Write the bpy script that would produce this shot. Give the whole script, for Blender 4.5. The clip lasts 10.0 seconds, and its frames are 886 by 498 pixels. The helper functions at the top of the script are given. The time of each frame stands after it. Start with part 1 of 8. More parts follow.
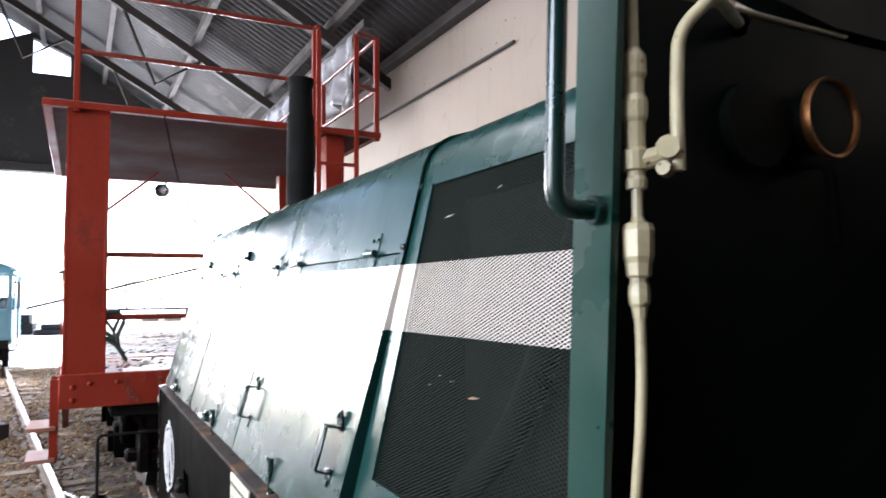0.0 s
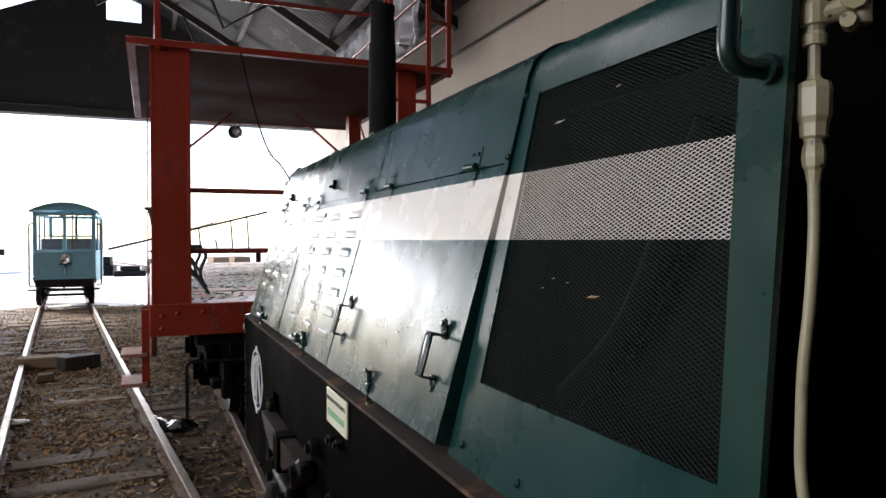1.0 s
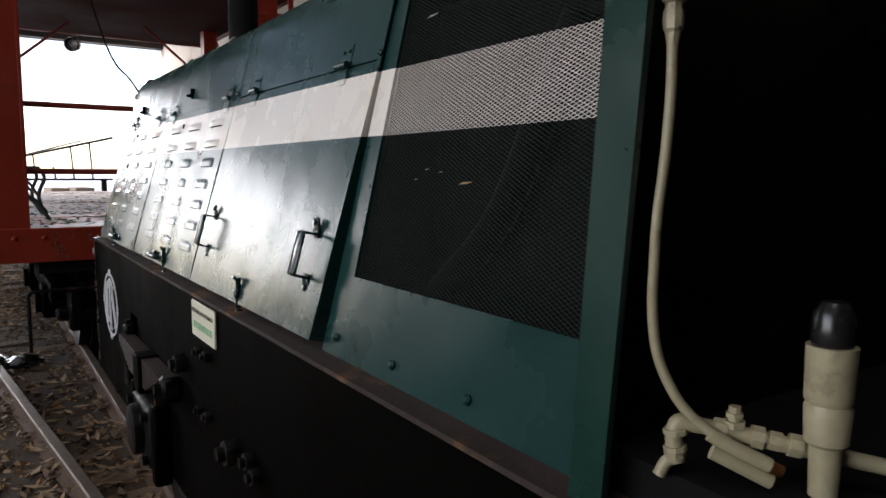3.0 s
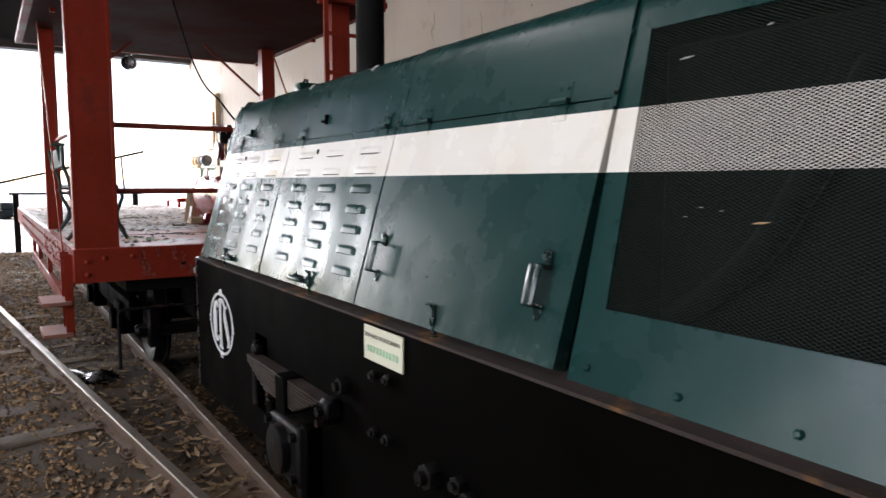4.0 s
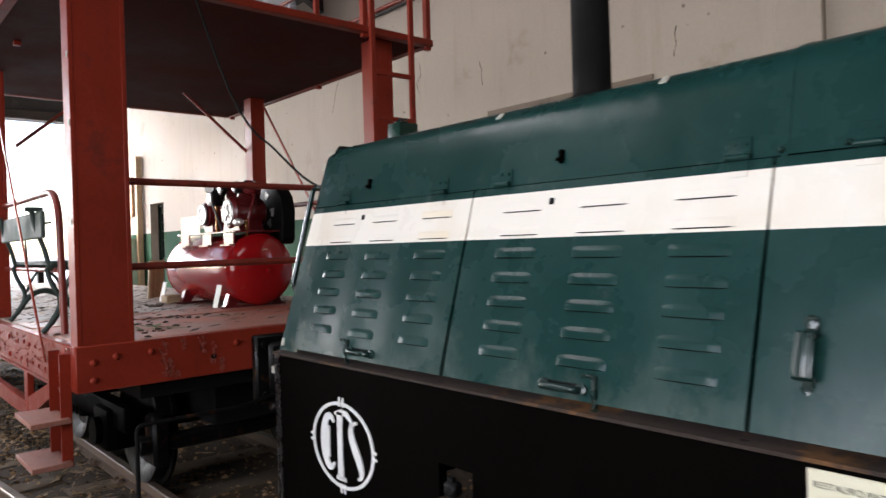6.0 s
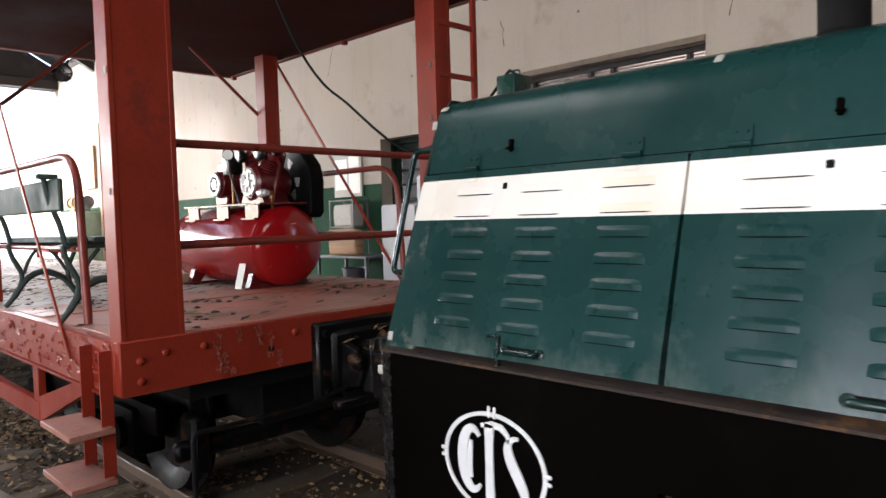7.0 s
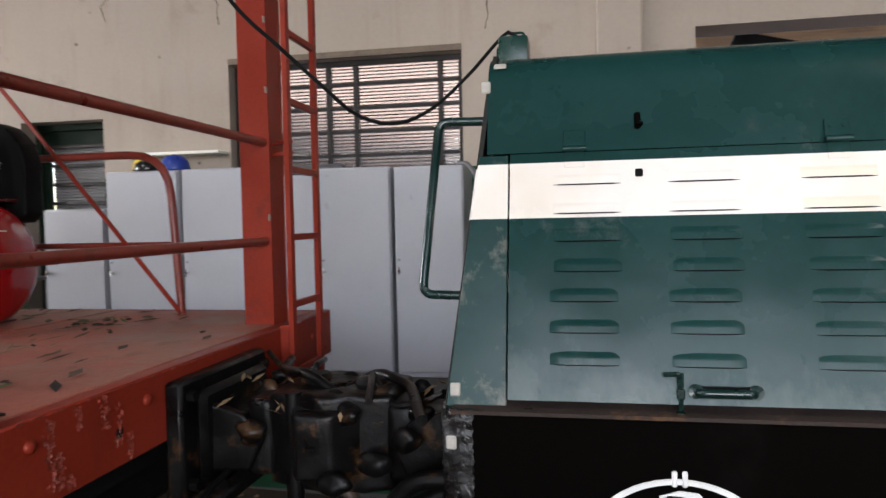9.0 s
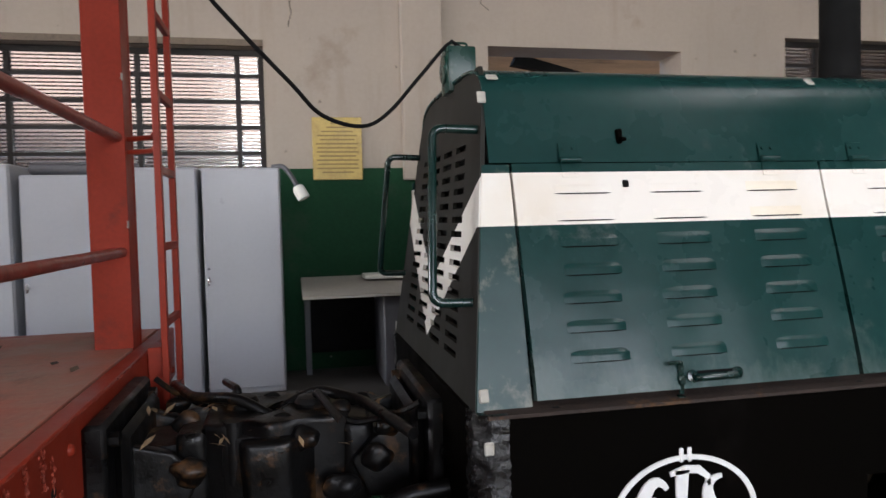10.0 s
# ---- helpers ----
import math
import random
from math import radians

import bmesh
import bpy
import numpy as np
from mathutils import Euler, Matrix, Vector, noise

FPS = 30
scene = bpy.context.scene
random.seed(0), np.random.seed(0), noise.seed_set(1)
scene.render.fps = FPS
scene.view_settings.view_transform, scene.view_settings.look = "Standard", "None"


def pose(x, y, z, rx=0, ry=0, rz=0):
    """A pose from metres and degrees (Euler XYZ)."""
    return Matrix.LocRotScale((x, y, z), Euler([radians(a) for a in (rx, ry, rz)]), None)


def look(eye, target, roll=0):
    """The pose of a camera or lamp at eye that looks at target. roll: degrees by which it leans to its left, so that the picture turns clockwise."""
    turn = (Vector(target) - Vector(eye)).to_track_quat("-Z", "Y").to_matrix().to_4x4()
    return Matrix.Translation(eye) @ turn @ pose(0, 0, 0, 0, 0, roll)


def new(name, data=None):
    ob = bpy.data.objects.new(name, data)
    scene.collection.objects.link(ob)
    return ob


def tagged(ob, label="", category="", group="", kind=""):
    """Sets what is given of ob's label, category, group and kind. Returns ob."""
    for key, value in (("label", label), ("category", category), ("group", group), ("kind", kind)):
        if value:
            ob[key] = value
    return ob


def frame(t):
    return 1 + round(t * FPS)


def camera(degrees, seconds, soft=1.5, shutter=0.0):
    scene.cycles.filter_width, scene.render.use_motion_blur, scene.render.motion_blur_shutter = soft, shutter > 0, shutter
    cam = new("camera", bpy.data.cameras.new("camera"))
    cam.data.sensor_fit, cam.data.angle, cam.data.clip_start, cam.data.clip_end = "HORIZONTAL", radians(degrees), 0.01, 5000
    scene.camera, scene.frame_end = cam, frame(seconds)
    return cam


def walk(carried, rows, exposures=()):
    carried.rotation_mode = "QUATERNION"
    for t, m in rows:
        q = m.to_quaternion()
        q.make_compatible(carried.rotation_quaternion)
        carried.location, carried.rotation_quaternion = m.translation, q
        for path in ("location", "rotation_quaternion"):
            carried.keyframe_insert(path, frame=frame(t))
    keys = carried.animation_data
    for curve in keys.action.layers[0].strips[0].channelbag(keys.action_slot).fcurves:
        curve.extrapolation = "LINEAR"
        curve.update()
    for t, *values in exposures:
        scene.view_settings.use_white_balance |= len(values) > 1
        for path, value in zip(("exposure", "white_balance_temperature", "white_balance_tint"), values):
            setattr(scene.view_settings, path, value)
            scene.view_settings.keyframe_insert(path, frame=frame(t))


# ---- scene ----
cam = camera(64.6, 10.0, shutter=0.25)
EXPOSURES = [(t, stops, kelvin, 15) for t, stops, kelvin in (
    (0.0, 3.05, 6150), (0.5, 2.0, 6400), (1.0, 1.55, 6550), (2.0, 1.26, 6550), (2.6, 1.16, 6550), (4.0, 1.8, 6500), (5.5, 1.98, 6550), (7.5, 2.33, 6600),
    (9.0, 2.31, 6550), (9.5, 2.14, 6550), (10.0, 2.15, 6550))]
PATH = [
    (0, (0.282, -0.057, 1.648), (1.205, 1.713, 1.771), -0.5),
    (0.5, (0.225, -0.024, 1.595), (1.013, 1.814, 1.621), 0.0),
    (1, (0.199, -0.014, 1.571), (0.968, 1.832, 1.545), -0.1),
    (1.5, (0.207, -0.037, 1.525), (1.0, 1.797, 1.443), 0.5),
    (2, (0.203, -0.041, 1.511), (1.018, 1.781, 1.372), 0.5),
    (2.5, (0.221, -0.045, 1.49), (1.124, 1.731, 1.319), 0.2),
    (2.7, (0.227, -0.044, 1.483), (1.231, 1.674, 1.281), 0.4),
    (3.8, (-0.182, 0.155, 1.556), (0.986, 1.766, 1.354), 0.2),
    (4, (-0.254, 0.21, 1.549), (0.83, 1.88, 1.361), -0.0),
    (4.5, (-0.394, 0.477, 1.512), (0.725, 2.133, 1.46), -0.1),
    (5, (-0.472, 0.808, 1.528), (0.696, 2.43, 1.447), 0.5),
    (5.5, (-0.635, 1.217, 1.556), (0.724, 2.681, 1.466), -1.1),
    (6, (-0.681, 1.579, 1.559), (0.641, 3.08, 1.547), -1.7),
    (6.2, (-0.717, 1.759, 1.546), (0.604, 3.261, 1.533), -0.7),
    (7.3, (-0.849, 2.616, 1.593), (0.584, 4.007, 1.48), -2.1),
    (7.5, (-0.828, 2.786, 1.581), (0.611, 4.17, 1.471), -1.9),
    (8, (-0.849, 3.188, 1.599), (0.769, 4.363, 1.551), -3.3),
    (8.5, (-0.918, 3.604, 1.582), (0.904, 4.427, 1.538), -4.3),
    (9, (-0.858, 3.944, 1.569), (1.104, 4.323, 1.489), -1.2),
    (9.5, (-0.823, 4.319, 1.591), (1.175, 4.273, 1.519), 0.3),
    (10, (-0.831, 4.665, 1.595), (1.121, 4.241, 1.507), -1.4),
]
walk(cam, [(t, look(eye, target, roll)) for t, eye, target, roll in PATH], EXPOSURES)

WEST_W, SKY_W, DOOR_W = 128, 190, 415

# ---- world and daylight ----
world = bpy.data.worlds.new("world")
scene.world = world
world.use_nodes = True
wn = world.node_tree.nodes
sky = wn.new("ShaderNodeTexSky")
sky.sky_type = "NISHITA"
sky.sun_disc = False
sky.sun_elevation = radians(34)
sky.sun_rotation = radians(-40)
sky.air_density, sky.dust_density = 1.0, 0.5
wn["Background"].inputs["Strength"].default_value = 0.15
world.node_tree.links.new(sky.outputs["Color"], wn["Background"].inputs["Color"])


def lamp(name, kind, m, energy, color=(1, 1, 1), size=(1, 1)):
    d = bpy.data.lights.new(name, kind)
    d.energy, d.color = energy, color
    if kind == "AREA":
        d.shape, d.size, d.size_y = "RECTANGLE", *size
    else:
        d.angle = radians(12)
    ob = new(name, d)
    ob.matrix_basis = m
    return ob


lamp("sun", "SUN", look((-25, 50, 26), (0, 20, 0)), 5.0, (1.0, 0.96, 0.92))
lamp("daylight", "AREA", look((-7.9, 2.0, 2.95), (0, 2.0, 2.5)), WEST_W, (0.985, 0.975, 1.0), (7.2, 3.5))
lamp("doorway_daylight", "AREA", look((-1.6, 20.5, 3.55), (-1.6, 12.0, 2.6)), DOOR_W, (0.98, 0.985, 1.0), (12.0, 2.3))
for sy, sw in ((-1.5, 0.42), (9.0, 0.5)):
    lamp("skylight", "AREA", look((-4.35, sy, 7.7), (-2.9, sy, 0.0)), SKY_W * sw, (0.985, 0.975, 1.0), (2.2, 8.4))

# ---- materials ----


def mat(name, base, rough=0.6, metal=0.0, vary=0.25, scale=6.0, fine=60.0, bump=0.15, dirt=None, dirt_amount=0.0,
        dirt_scale=3.0, streak=None, spots=None, random_piece=0.0, island=0.0, coat=0.0, stretch=(1, 1, 1), rough_vary=0.15, spec=0.5):
    """A painted, worn or natural surface: base colour varied at two scales, stains of a second colour, fine relief."""
    m = bpy.data.materials.new(name)
    m.use_nodes = True
    nt = m.node_tree
    n, l = nt.nodes, nt.links
    b = n["Principled BSDF"]
    geo = n.new("ShaderNodeNewGeometry")
    mp = n.new("ShaderNodeMapping")
    mp.inputs["Scale"].default_value = stretch
    l.new(geo.outputs["Position"], mp.inputs["Vector"])

    def noise_tex(sc, detail=5.0, rgh=0.6):
        t = n.new("ShaderNodeTexNoise")
        t.inputs["Scale"].default_value, t.inputs["Detail"].default_value, t.inputs["Roughness"].default_value = sc, detail, rgh
        l.new(mp.outputs["Vector"], t.inputs["Vector"])
        return t.outputs["Fac"]

    def mth(op, a, c, clamp=False):
        t = n.new("ShaderNodeMath")
        t.operation, t.use_clamp = op, clamp
        for i, v in enumerate((a, c)):
            if isinstance(v, (int, float)):
                t.inputs[i].default_value = v
            else:
                l.new(v, t.inputs[i])
        return t.outputs[0]

    def mixc(fac, a, c):
        t = n.new("ShaderNodeMix")
        t.data_type = "RGBA"
        for i, v in ((0, fac), (6, a), (7, c)):
            if isinstance(v, (int, float)):
                t.inputs[i].default_value = v
            elif isinstance(v, tuple):
                t.inputs[i].default_value = (*v[:3], 1)
            else:
                l.new(v, t.inputs[i])
        return t.outputs[2]

    big, small = noise_tex(scale), noise_tex(fine, 3.0)
    mixed = mth("ADD", mth("MULTIPLY", big, 0.65), mth("MULTIPLY", small, 0.35))
    if random_piece:
        oi = n.new("ShaderNodeObjectInfo")
        mixed = mth("ADD", mixed, mth("MULTIPLY", mth("SUBTRACT", oi.outputs["Random"], 0.5), random_piece))
    if island:
        mixed = mth("ADD", mixed, mth("MULTIPLY", mth("SUBTRACT", geo.outputs["Random Per Island"], 0.5), island))
    lo = tuple(c * (1 - vary) for c in base)
    hi = tuple(min(0.95, c * (1 + vary)) for c in base)
    ramp = n.new("ShaderNodeMapRange")
    ramp.inputs["From Min"].default_value, ramp.inputs["From Max"].default_value = 0.3, 0.7
    l.new(mixed, ramp.inputs["Value"])
    col = mixc(ramp.outputs[0], lo, hi)
    if dirt:
        d = n.new("ShaderNodeMapRange")
        d.inputs["From Min"].default_value, d.inputs["From Max"].default_value = 0.62 - 0.3 * dirt_amount, 0.72
        l.new(noise_tex(dirt_scale, 8.0, 0.7), d.inputs["Value"])
        col = mixc(d.outputs[0], col, dirt)
    if streak:
        sm = n.new("ShaderNodeMapping")
        sm.inputs["Scale"].default_value = (2.2, 2.2, 0.22)
        l.new(geo.outputs["Position"], sm.inputs["Vector"])
        st = n.new("ShaderNodeTexNoise")
        st.inputs["Scale"].default_value, st.inputs["Detail"].default_value, st.inputs["Roughness"].default_value = 2.6, 9.0, 0.72
        l.new(sm.outputs["Vector"], st.inputs["Vector"])
        d = n.new("ShaderNodeMapRange")
        d.inputs["From Min"].default_value, d.inputs["From Max"].default_value, d.inputs["To Max"].default_value = 0.54, 0.72, streak[1]
        l.new(st.outputs["Fac"], d.inputs["Value"])
        col = mixc(d.outputs[0], col, streak[0])
    if spots:
        vo = n.new("ShaderNodeTexVoronoi")
        vo.inputs["Scale"].default_value = spots[2]
        l.new(mp.outputs["Vector"], vo.inputs["Vector"])
        d = n.new("ShaderNodeMapRange")
        d.inputs["From Min"].default_value, d.inputs["From Max"].default_value = spots[1], spots[1] * 0.55
        l.new(mth("ADD", vo.outputs["Distance"], mth("MULTIPLY", small, 0.12)), d.inputs["Value"])
        gate = mth("GREATER_THAN", noise_tex(1.7, 2.0), 0.52)
        col = mixc(mth("MULTIPLY", d.outputs[0], gate), col, spots[0])
    l.new(col, b.inputs["Base Color"])
    rr = n.new("ShaderNodeMapRange")
    rr.inputs["To Min"].default_value, rr.inputs["To Max"].default_value = max(0.03, rough - rough_vary), min(1, rough + rough_vary)
    rr.inputs["From Min"].default_value, rr.inputs["From Max"].default_value = 0.3, 0.7
    l.new(big, rr.inputs["Value"])
    l.new(rr.outputs[0], b.inputs["Roughness"])
    b.inputs["Metallic"].default_value = metal
    b.inputs["Coat Weight"].default_value = coat
    b.inputs["Specular IOR Level"].default_value = spec
    if bump:
        bp = n.new("ShaderNodeBump")
        bp.inputs["Strength"].default_value, bp.inputs["Distance"].default_value = bump, 0.01
        l.new(mixed, bp.inputs["Height"])
        l.new(bp.outputs[0], b.inputs["Normal"])
    return m


def stripe_paint(name, green, white, rough, coat, front=False, bump=0.05, scuff=None, scuff_amount=0.0, rub_sheen=0.0):
    """Loco paint: green with a white band between two heights; on the nose the band runs down towards the middle."""
    m = mat(name, green, rough, 0.0, 0.22, 3.0, 40.0, bump, scuff, scuff_amount, 5.0, coat=coat, rough_vary=0.06)
    nt = m.node_tree
    n, l = nt.nodes, nt.links
    b = n["Principled BSDF"]
    old = b.inputs["Base Color"].links[0].from_socket
    geo = n.new("ShaderNodeNewGeometry")
    sep = n.new("ShaderNodeSeparateXYZ")
    l.new(geo.outputs["Position"], sep.inputs[0])
    z = sep.outputs["Z"]

    def mth(op, a, c):
        t = n.new("ShaderNodeMath")
        t.operation = op
        for i, v in enumerate((a, c)):
            if isinstance(v, (int, float)):
                t.inputs[i].default_value = v
            else:
                l.new(v, t.inputs[i])
        return t.outputs[0]

    if front:
        d = mth("SUBTRACT", 0.5, mth("ABSOLUTE", mth("SUBTRACT", sep.outputs["X"], XC), 0))
        d = mth("MAXIMUM", d, 0.0)
        up = mth("ADD", z, mth("MULTIPLY", d, 0.62))
        lo_edge, hi_edge = mth("GREATER_THAN", mth("ADD", z, mth("MULTIPLY", d, 0.70)), STRIPE[0]), mth("LESS_THAN", up, STRIPE[1])
    else:
        lo_edge, hi_edge = mth("GREATER_THAN", z, STRIPE[0]), mth("LESS_THAN", z, STRIPE[1])
    wave = n.new("ShaderNodeTexNoise")
    wave.inputs["Scale"].default_value, wave.inputs["Detail"].default_value = 5.5, 1.0
    l.new(geo.outputs["Position"], wave.inputs["Vector"])
    wb = n.new("ShaderNodeBump")
    wb.inputs["Strength"].default_value, wb.inputs["Distance"].default_value = 0.32, 0.012
    l.new(wave.outputs["Fac"], wb.inputs["Height"])
    nb_ = [x for x in n if x.bl_idname == "ShaderNodeBump" and x != wb]
    if nb_:
        l.new(wb.outputs[0], nb_[0].inputs["Normal"])
    mask = mth("MULTIPLY", lo_edge, hi_edge)
    t1 = n.new("ShaderNodeTexNoise")
    t1.inputs["Scale"].default_value, t1.inputs["Detail"].default_value = 4.0, 8.0
    l.new(geo.outputs["Position"], t1.inputs["Vector"])
    r = n.new("ShaderNodeMapRange")
    r.inputs["From Min"].default_value, r.inputs["From Max"].default_value = 0.5, 0.75
    l.new(t1.outputs["Fac"], r.inputs["Value"])
    wm = n.new("ShaderNodeMix")
    wm.data_type = "RGBA"
    wm.inputs[6].default_value = (*white, 1)
    wm.inputs[7].default_value = (white[0] * 0.94, white[1] * 0.90, white[2] * 0.84, 1)
    l.new(r.outputs[0], wm.inputs[0])
    if rub_sheen:
        # chalky rubbed patches with scratches low on the doors, mixed with painted sheen
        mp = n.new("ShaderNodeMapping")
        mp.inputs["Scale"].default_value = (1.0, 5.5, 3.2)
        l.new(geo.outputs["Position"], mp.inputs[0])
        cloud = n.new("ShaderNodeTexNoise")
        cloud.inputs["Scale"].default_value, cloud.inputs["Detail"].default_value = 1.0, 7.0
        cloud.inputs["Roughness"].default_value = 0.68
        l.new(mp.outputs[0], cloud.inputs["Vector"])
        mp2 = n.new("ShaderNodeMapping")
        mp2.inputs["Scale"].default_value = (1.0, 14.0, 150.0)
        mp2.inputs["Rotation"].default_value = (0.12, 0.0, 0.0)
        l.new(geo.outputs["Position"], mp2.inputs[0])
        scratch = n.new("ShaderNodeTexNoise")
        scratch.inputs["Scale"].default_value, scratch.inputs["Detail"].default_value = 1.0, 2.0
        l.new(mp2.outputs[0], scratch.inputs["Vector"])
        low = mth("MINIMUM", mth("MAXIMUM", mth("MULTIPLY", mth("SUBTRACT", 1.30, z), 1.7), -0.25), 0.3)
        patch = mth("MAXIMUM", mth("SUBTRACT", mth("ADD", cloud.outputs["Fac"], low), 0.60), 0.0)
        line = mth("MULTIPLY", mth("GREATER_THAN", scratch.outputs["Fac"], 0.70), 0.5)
        worn = mth("MINIMUM", mth("MULTIPLY", patch, mth("ADD", line, rub_sheen * 2.6)), rub_sheen)
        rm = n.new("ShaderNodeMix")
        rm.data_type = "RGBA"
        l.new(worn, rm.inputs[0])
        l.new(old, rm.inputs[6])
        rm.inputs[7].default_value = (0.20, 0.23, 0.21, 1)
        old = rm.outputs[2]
    mx = n.new("ShaderNodeMix")
    mx.data_type = "RGBA"
    l.new(mask, mx.inputs[0])
    l.new(old, mx.inputs[6])
    l.new(wm.outputs[2], mx.inputs[7])
    l.new(mx.outputs[2], b.inputs["Base Color"])
    return m


XC = 1.37
STRIPE = (1.571, 1.706)
GREEN = (0.0068, 0.0350, 0.0316)
M_HOOD = stripe_paint("hood_paint", GREEN, (0.80, 0.76, 0.69), 0.27, 0.0, bump=0.10, scuff=(0.03, 0.055, 0.052), scuff_amount=0.0)
# Beige patches: real scuffs, with a warm reflection painted in among them.
M_SCUFF_GLARE = stripe_paint("scuff_glare_hood_paint", GREEN, (0.80, 0.77, 0.70), 0.30, 0.0, scuff=(0.27, 0.25, 0.20), scuff_amount=0.28)
M_WORN_SHEEN = stripe_paint("worn_sheen_hood_paint", GREEN, (0.80, 0.76, 0.69), 0.27, 0.0, bump=0.08, scuff=(0.05, 0.07, 0.065), scuff_amount=0.04, rub_sheen=0.45)
M_DOOR = stripe_paint("door_paint", GREEN, (0.80, 0.76, 0.69), 0.27, 0.0, bump=0.10, scuff=(0.03, 0.055, 0.052), scuff_amount=0.0, rub_sheen=0.30)
M_STAINED = stripe_paint("oil_stained_paint", GREEN, (0.80, 0.73, 0.60), 0.35, 0.0, bump=0.10)
M_NOSE = stripe_paint("nose_paint", (0.019, 0.019, 0.016), (0.70, 0.68, 0.63), 0.62, 0.0, True)
M_MESH = stripe_paint("mesh_paint", (0.016, 0.022, 0.018), (0.66, 0.62, 0.56), 0.70, 0.0)
for m_ in (M_HOOD, M_SCUFF_GLARE, M_WORN_SHEEN, M_DOOR):
    m_.node_tree.nodes["Principled BSDF"].inputs["Specular IOR Level"].default_value = 0.23
M_NOSE.node_tree.nodes["Principled BSDF"].inputs["Specular IOR Level"].default_value = 0.15
M_MESH.node_tree.nodes["Principled BSDF"].inputs["Specular IOR Level"].default_value = 0.06
M_POST = mat("green_paint", (0.0075, 0.036, 0.027), 0.32, 0, 0.2, 4, 50, 0.06, (0.10, 0.12, 0.11), 0.04, 8, spec=0.35)
M_GREENDK = mat("dark_green_enamel", (0.004, 0.020, 0.017), 0.24, 0, 0.2, 8, 60, 0.05, coat=0.2)
M_BLACK = mat("black_frame_paint", (0.0014, 0.0011, 0.0008), 0.62, 0, 0.3, 3, 70, 0.12, (0.004, 0.0032, 0.0028), 0.10, 2.5, spec=0.02)
M_CAB = mat("black_cab_paint", (0.0017, 0.0036, 0.0026), 0.5, 0, 0.4, 4, 50, 0.08, (0.006, 0.010, 0.007), 0.22, 2.0, spec=0.10)
# Soot black; also stands for shade in slits, under desk and wagon.
M_DARK = mat("soot_shade_black", (0.003, 0.003, 0.003), 0.85, 0, 0.3, 6, 60, 0.1, spec=0.2)
M_WELD = mat("tarred_black", (0.0035, 0.0035, 0.0038), 0.28, 0, 0.3, 20, 120, 0.9, spec=0.6)
M_LEDGE = mat("rusty_ledge", (0.032, 0.023, 0.019), 0.8, 0, 0.4, 8, 80, 0.4, (0.20, 0.09, 0.028), 0.26, 3.5, spec=0.2)
M_GREASE = mat("greasy_steel", (0.0040, 0.0038, 0.0037), 0.5, 0.1, 0.5, 12, 70, 0.6, (0.055, 0.020, 0.007), 0.22, 11, spec=0.2)
M_NUT = mat("black_bolt_steel", (0.0075, 0.0072, 0.0068), 0.38, 0.1, 0.4, 20, 80, 0.3, (0.03, 0.018, 0.01), 0.12, 30, spec=0.4)
M_SPRING = mat("spring_steel", (0.034, 0.023, 0.018), 0.7, 0, 0.35, 10, 80, 0.3, (0.01, 0.009, 0.009), 0.3, 6, spec=0.15)
M_RED = mat("oxide_red_paint", (0.230, 0.0250, 0.0115), 0.45, 0, 0.2, 3, 60, 0.14, (0.12, 0.022, 0.015), 0.12, 4, streak=((0.12, 0.020, 0.012), 0.35), spots=((0.06, 0.03, 0.025), 0.05, 14.0), spec=0.22)
M_FLAKE = mat("flaking_red_paint", (0.25, 0.038, 0.020), 0.55, 0, 0.3, 20, 80, 0.3, (0.30, 0.11, 0.07), 0.15, 18, island=0.35)
M_REDRAIL = mat("red_rail_paint", (0.20, 0.030, 0.018), 0.38, 0, 0.25, 9, 70, 0.15, (0.09, 0.03, 0.024), 0.2, 12, spec=0.5)
# Darker copy of the oxide red, with the underside's shade put into it.
M_REDSHADE = mat("oxide_red_underside_shade", (0.060, 0.011, 0.0075), 0.75, 0, 0.35, 2, 40, 0.2, (0.045, 0.018, 0.014), 0.35, 1.5, spec=0.05)
M_DECK = mat("worn_red_deck", (0.38, 0.118, 0.075), 0.6, 0, 0.3, 3, 50, 0.5, (0.27, 0.185, 0.135), 0.45, 1.9, streak=((0.08, 0.045, 0.03), 0.5), random_piece=0.25)
# Dust on the far deck, paled further to paint in the doorway's glare.
M_DUST_GLARE = mat("dusty_deck_glare", (0.36, 0.285, 0.235), 0.7, 0, 0.3, 4, 50, 0.6, (0.17, 0.075, 0.05), 0.30, 2.4, random_piece=0.3, stretch=(0.6, 1.8, 1))
M_PLASTER = mat("cream_plaster", (0.350, 0.298, 0.250), 0.85, 0, 0.09, 1.2, 30, 0.12, (0.26, 0.205, 0.165), 0.10, 1.3, streak=((0.22, 0.17, 0.13), 0.32), spots=((0.075, 0.058, 0.05), 0.165, 5.2))
M_DADO = mat("green_dado_paint", (0.011, 0.046, 0.022), 0.85, 0, 0.25, 2, 40, 0.1, (0.03, 0.05, 0.032), 0.14, 2, spec=0.12, spots=((0.16, 0.17, 0.14), 0.12, 5.0))
M_CONC = mat("grey_concrete", (0.062, 0.057, 0.052), 0.9, 0, 0.2, 3, 60, 0.4, (0.085, 0.075, 0.065), 0.3, 2)
M_ROOF = mat("sooty_roof_sheet", (0.028, 0.026, 0.026), 0.9, 0, 0.4, 0.8, 20, 0.2, (0.10, 0.085, 0.075), 0.2, 1.0)
M_BEAM = mat("dark_roof_timber", (0.030, 0.024, 0.021), 0.85, 0, 0.3, 4, 40, 0.3)
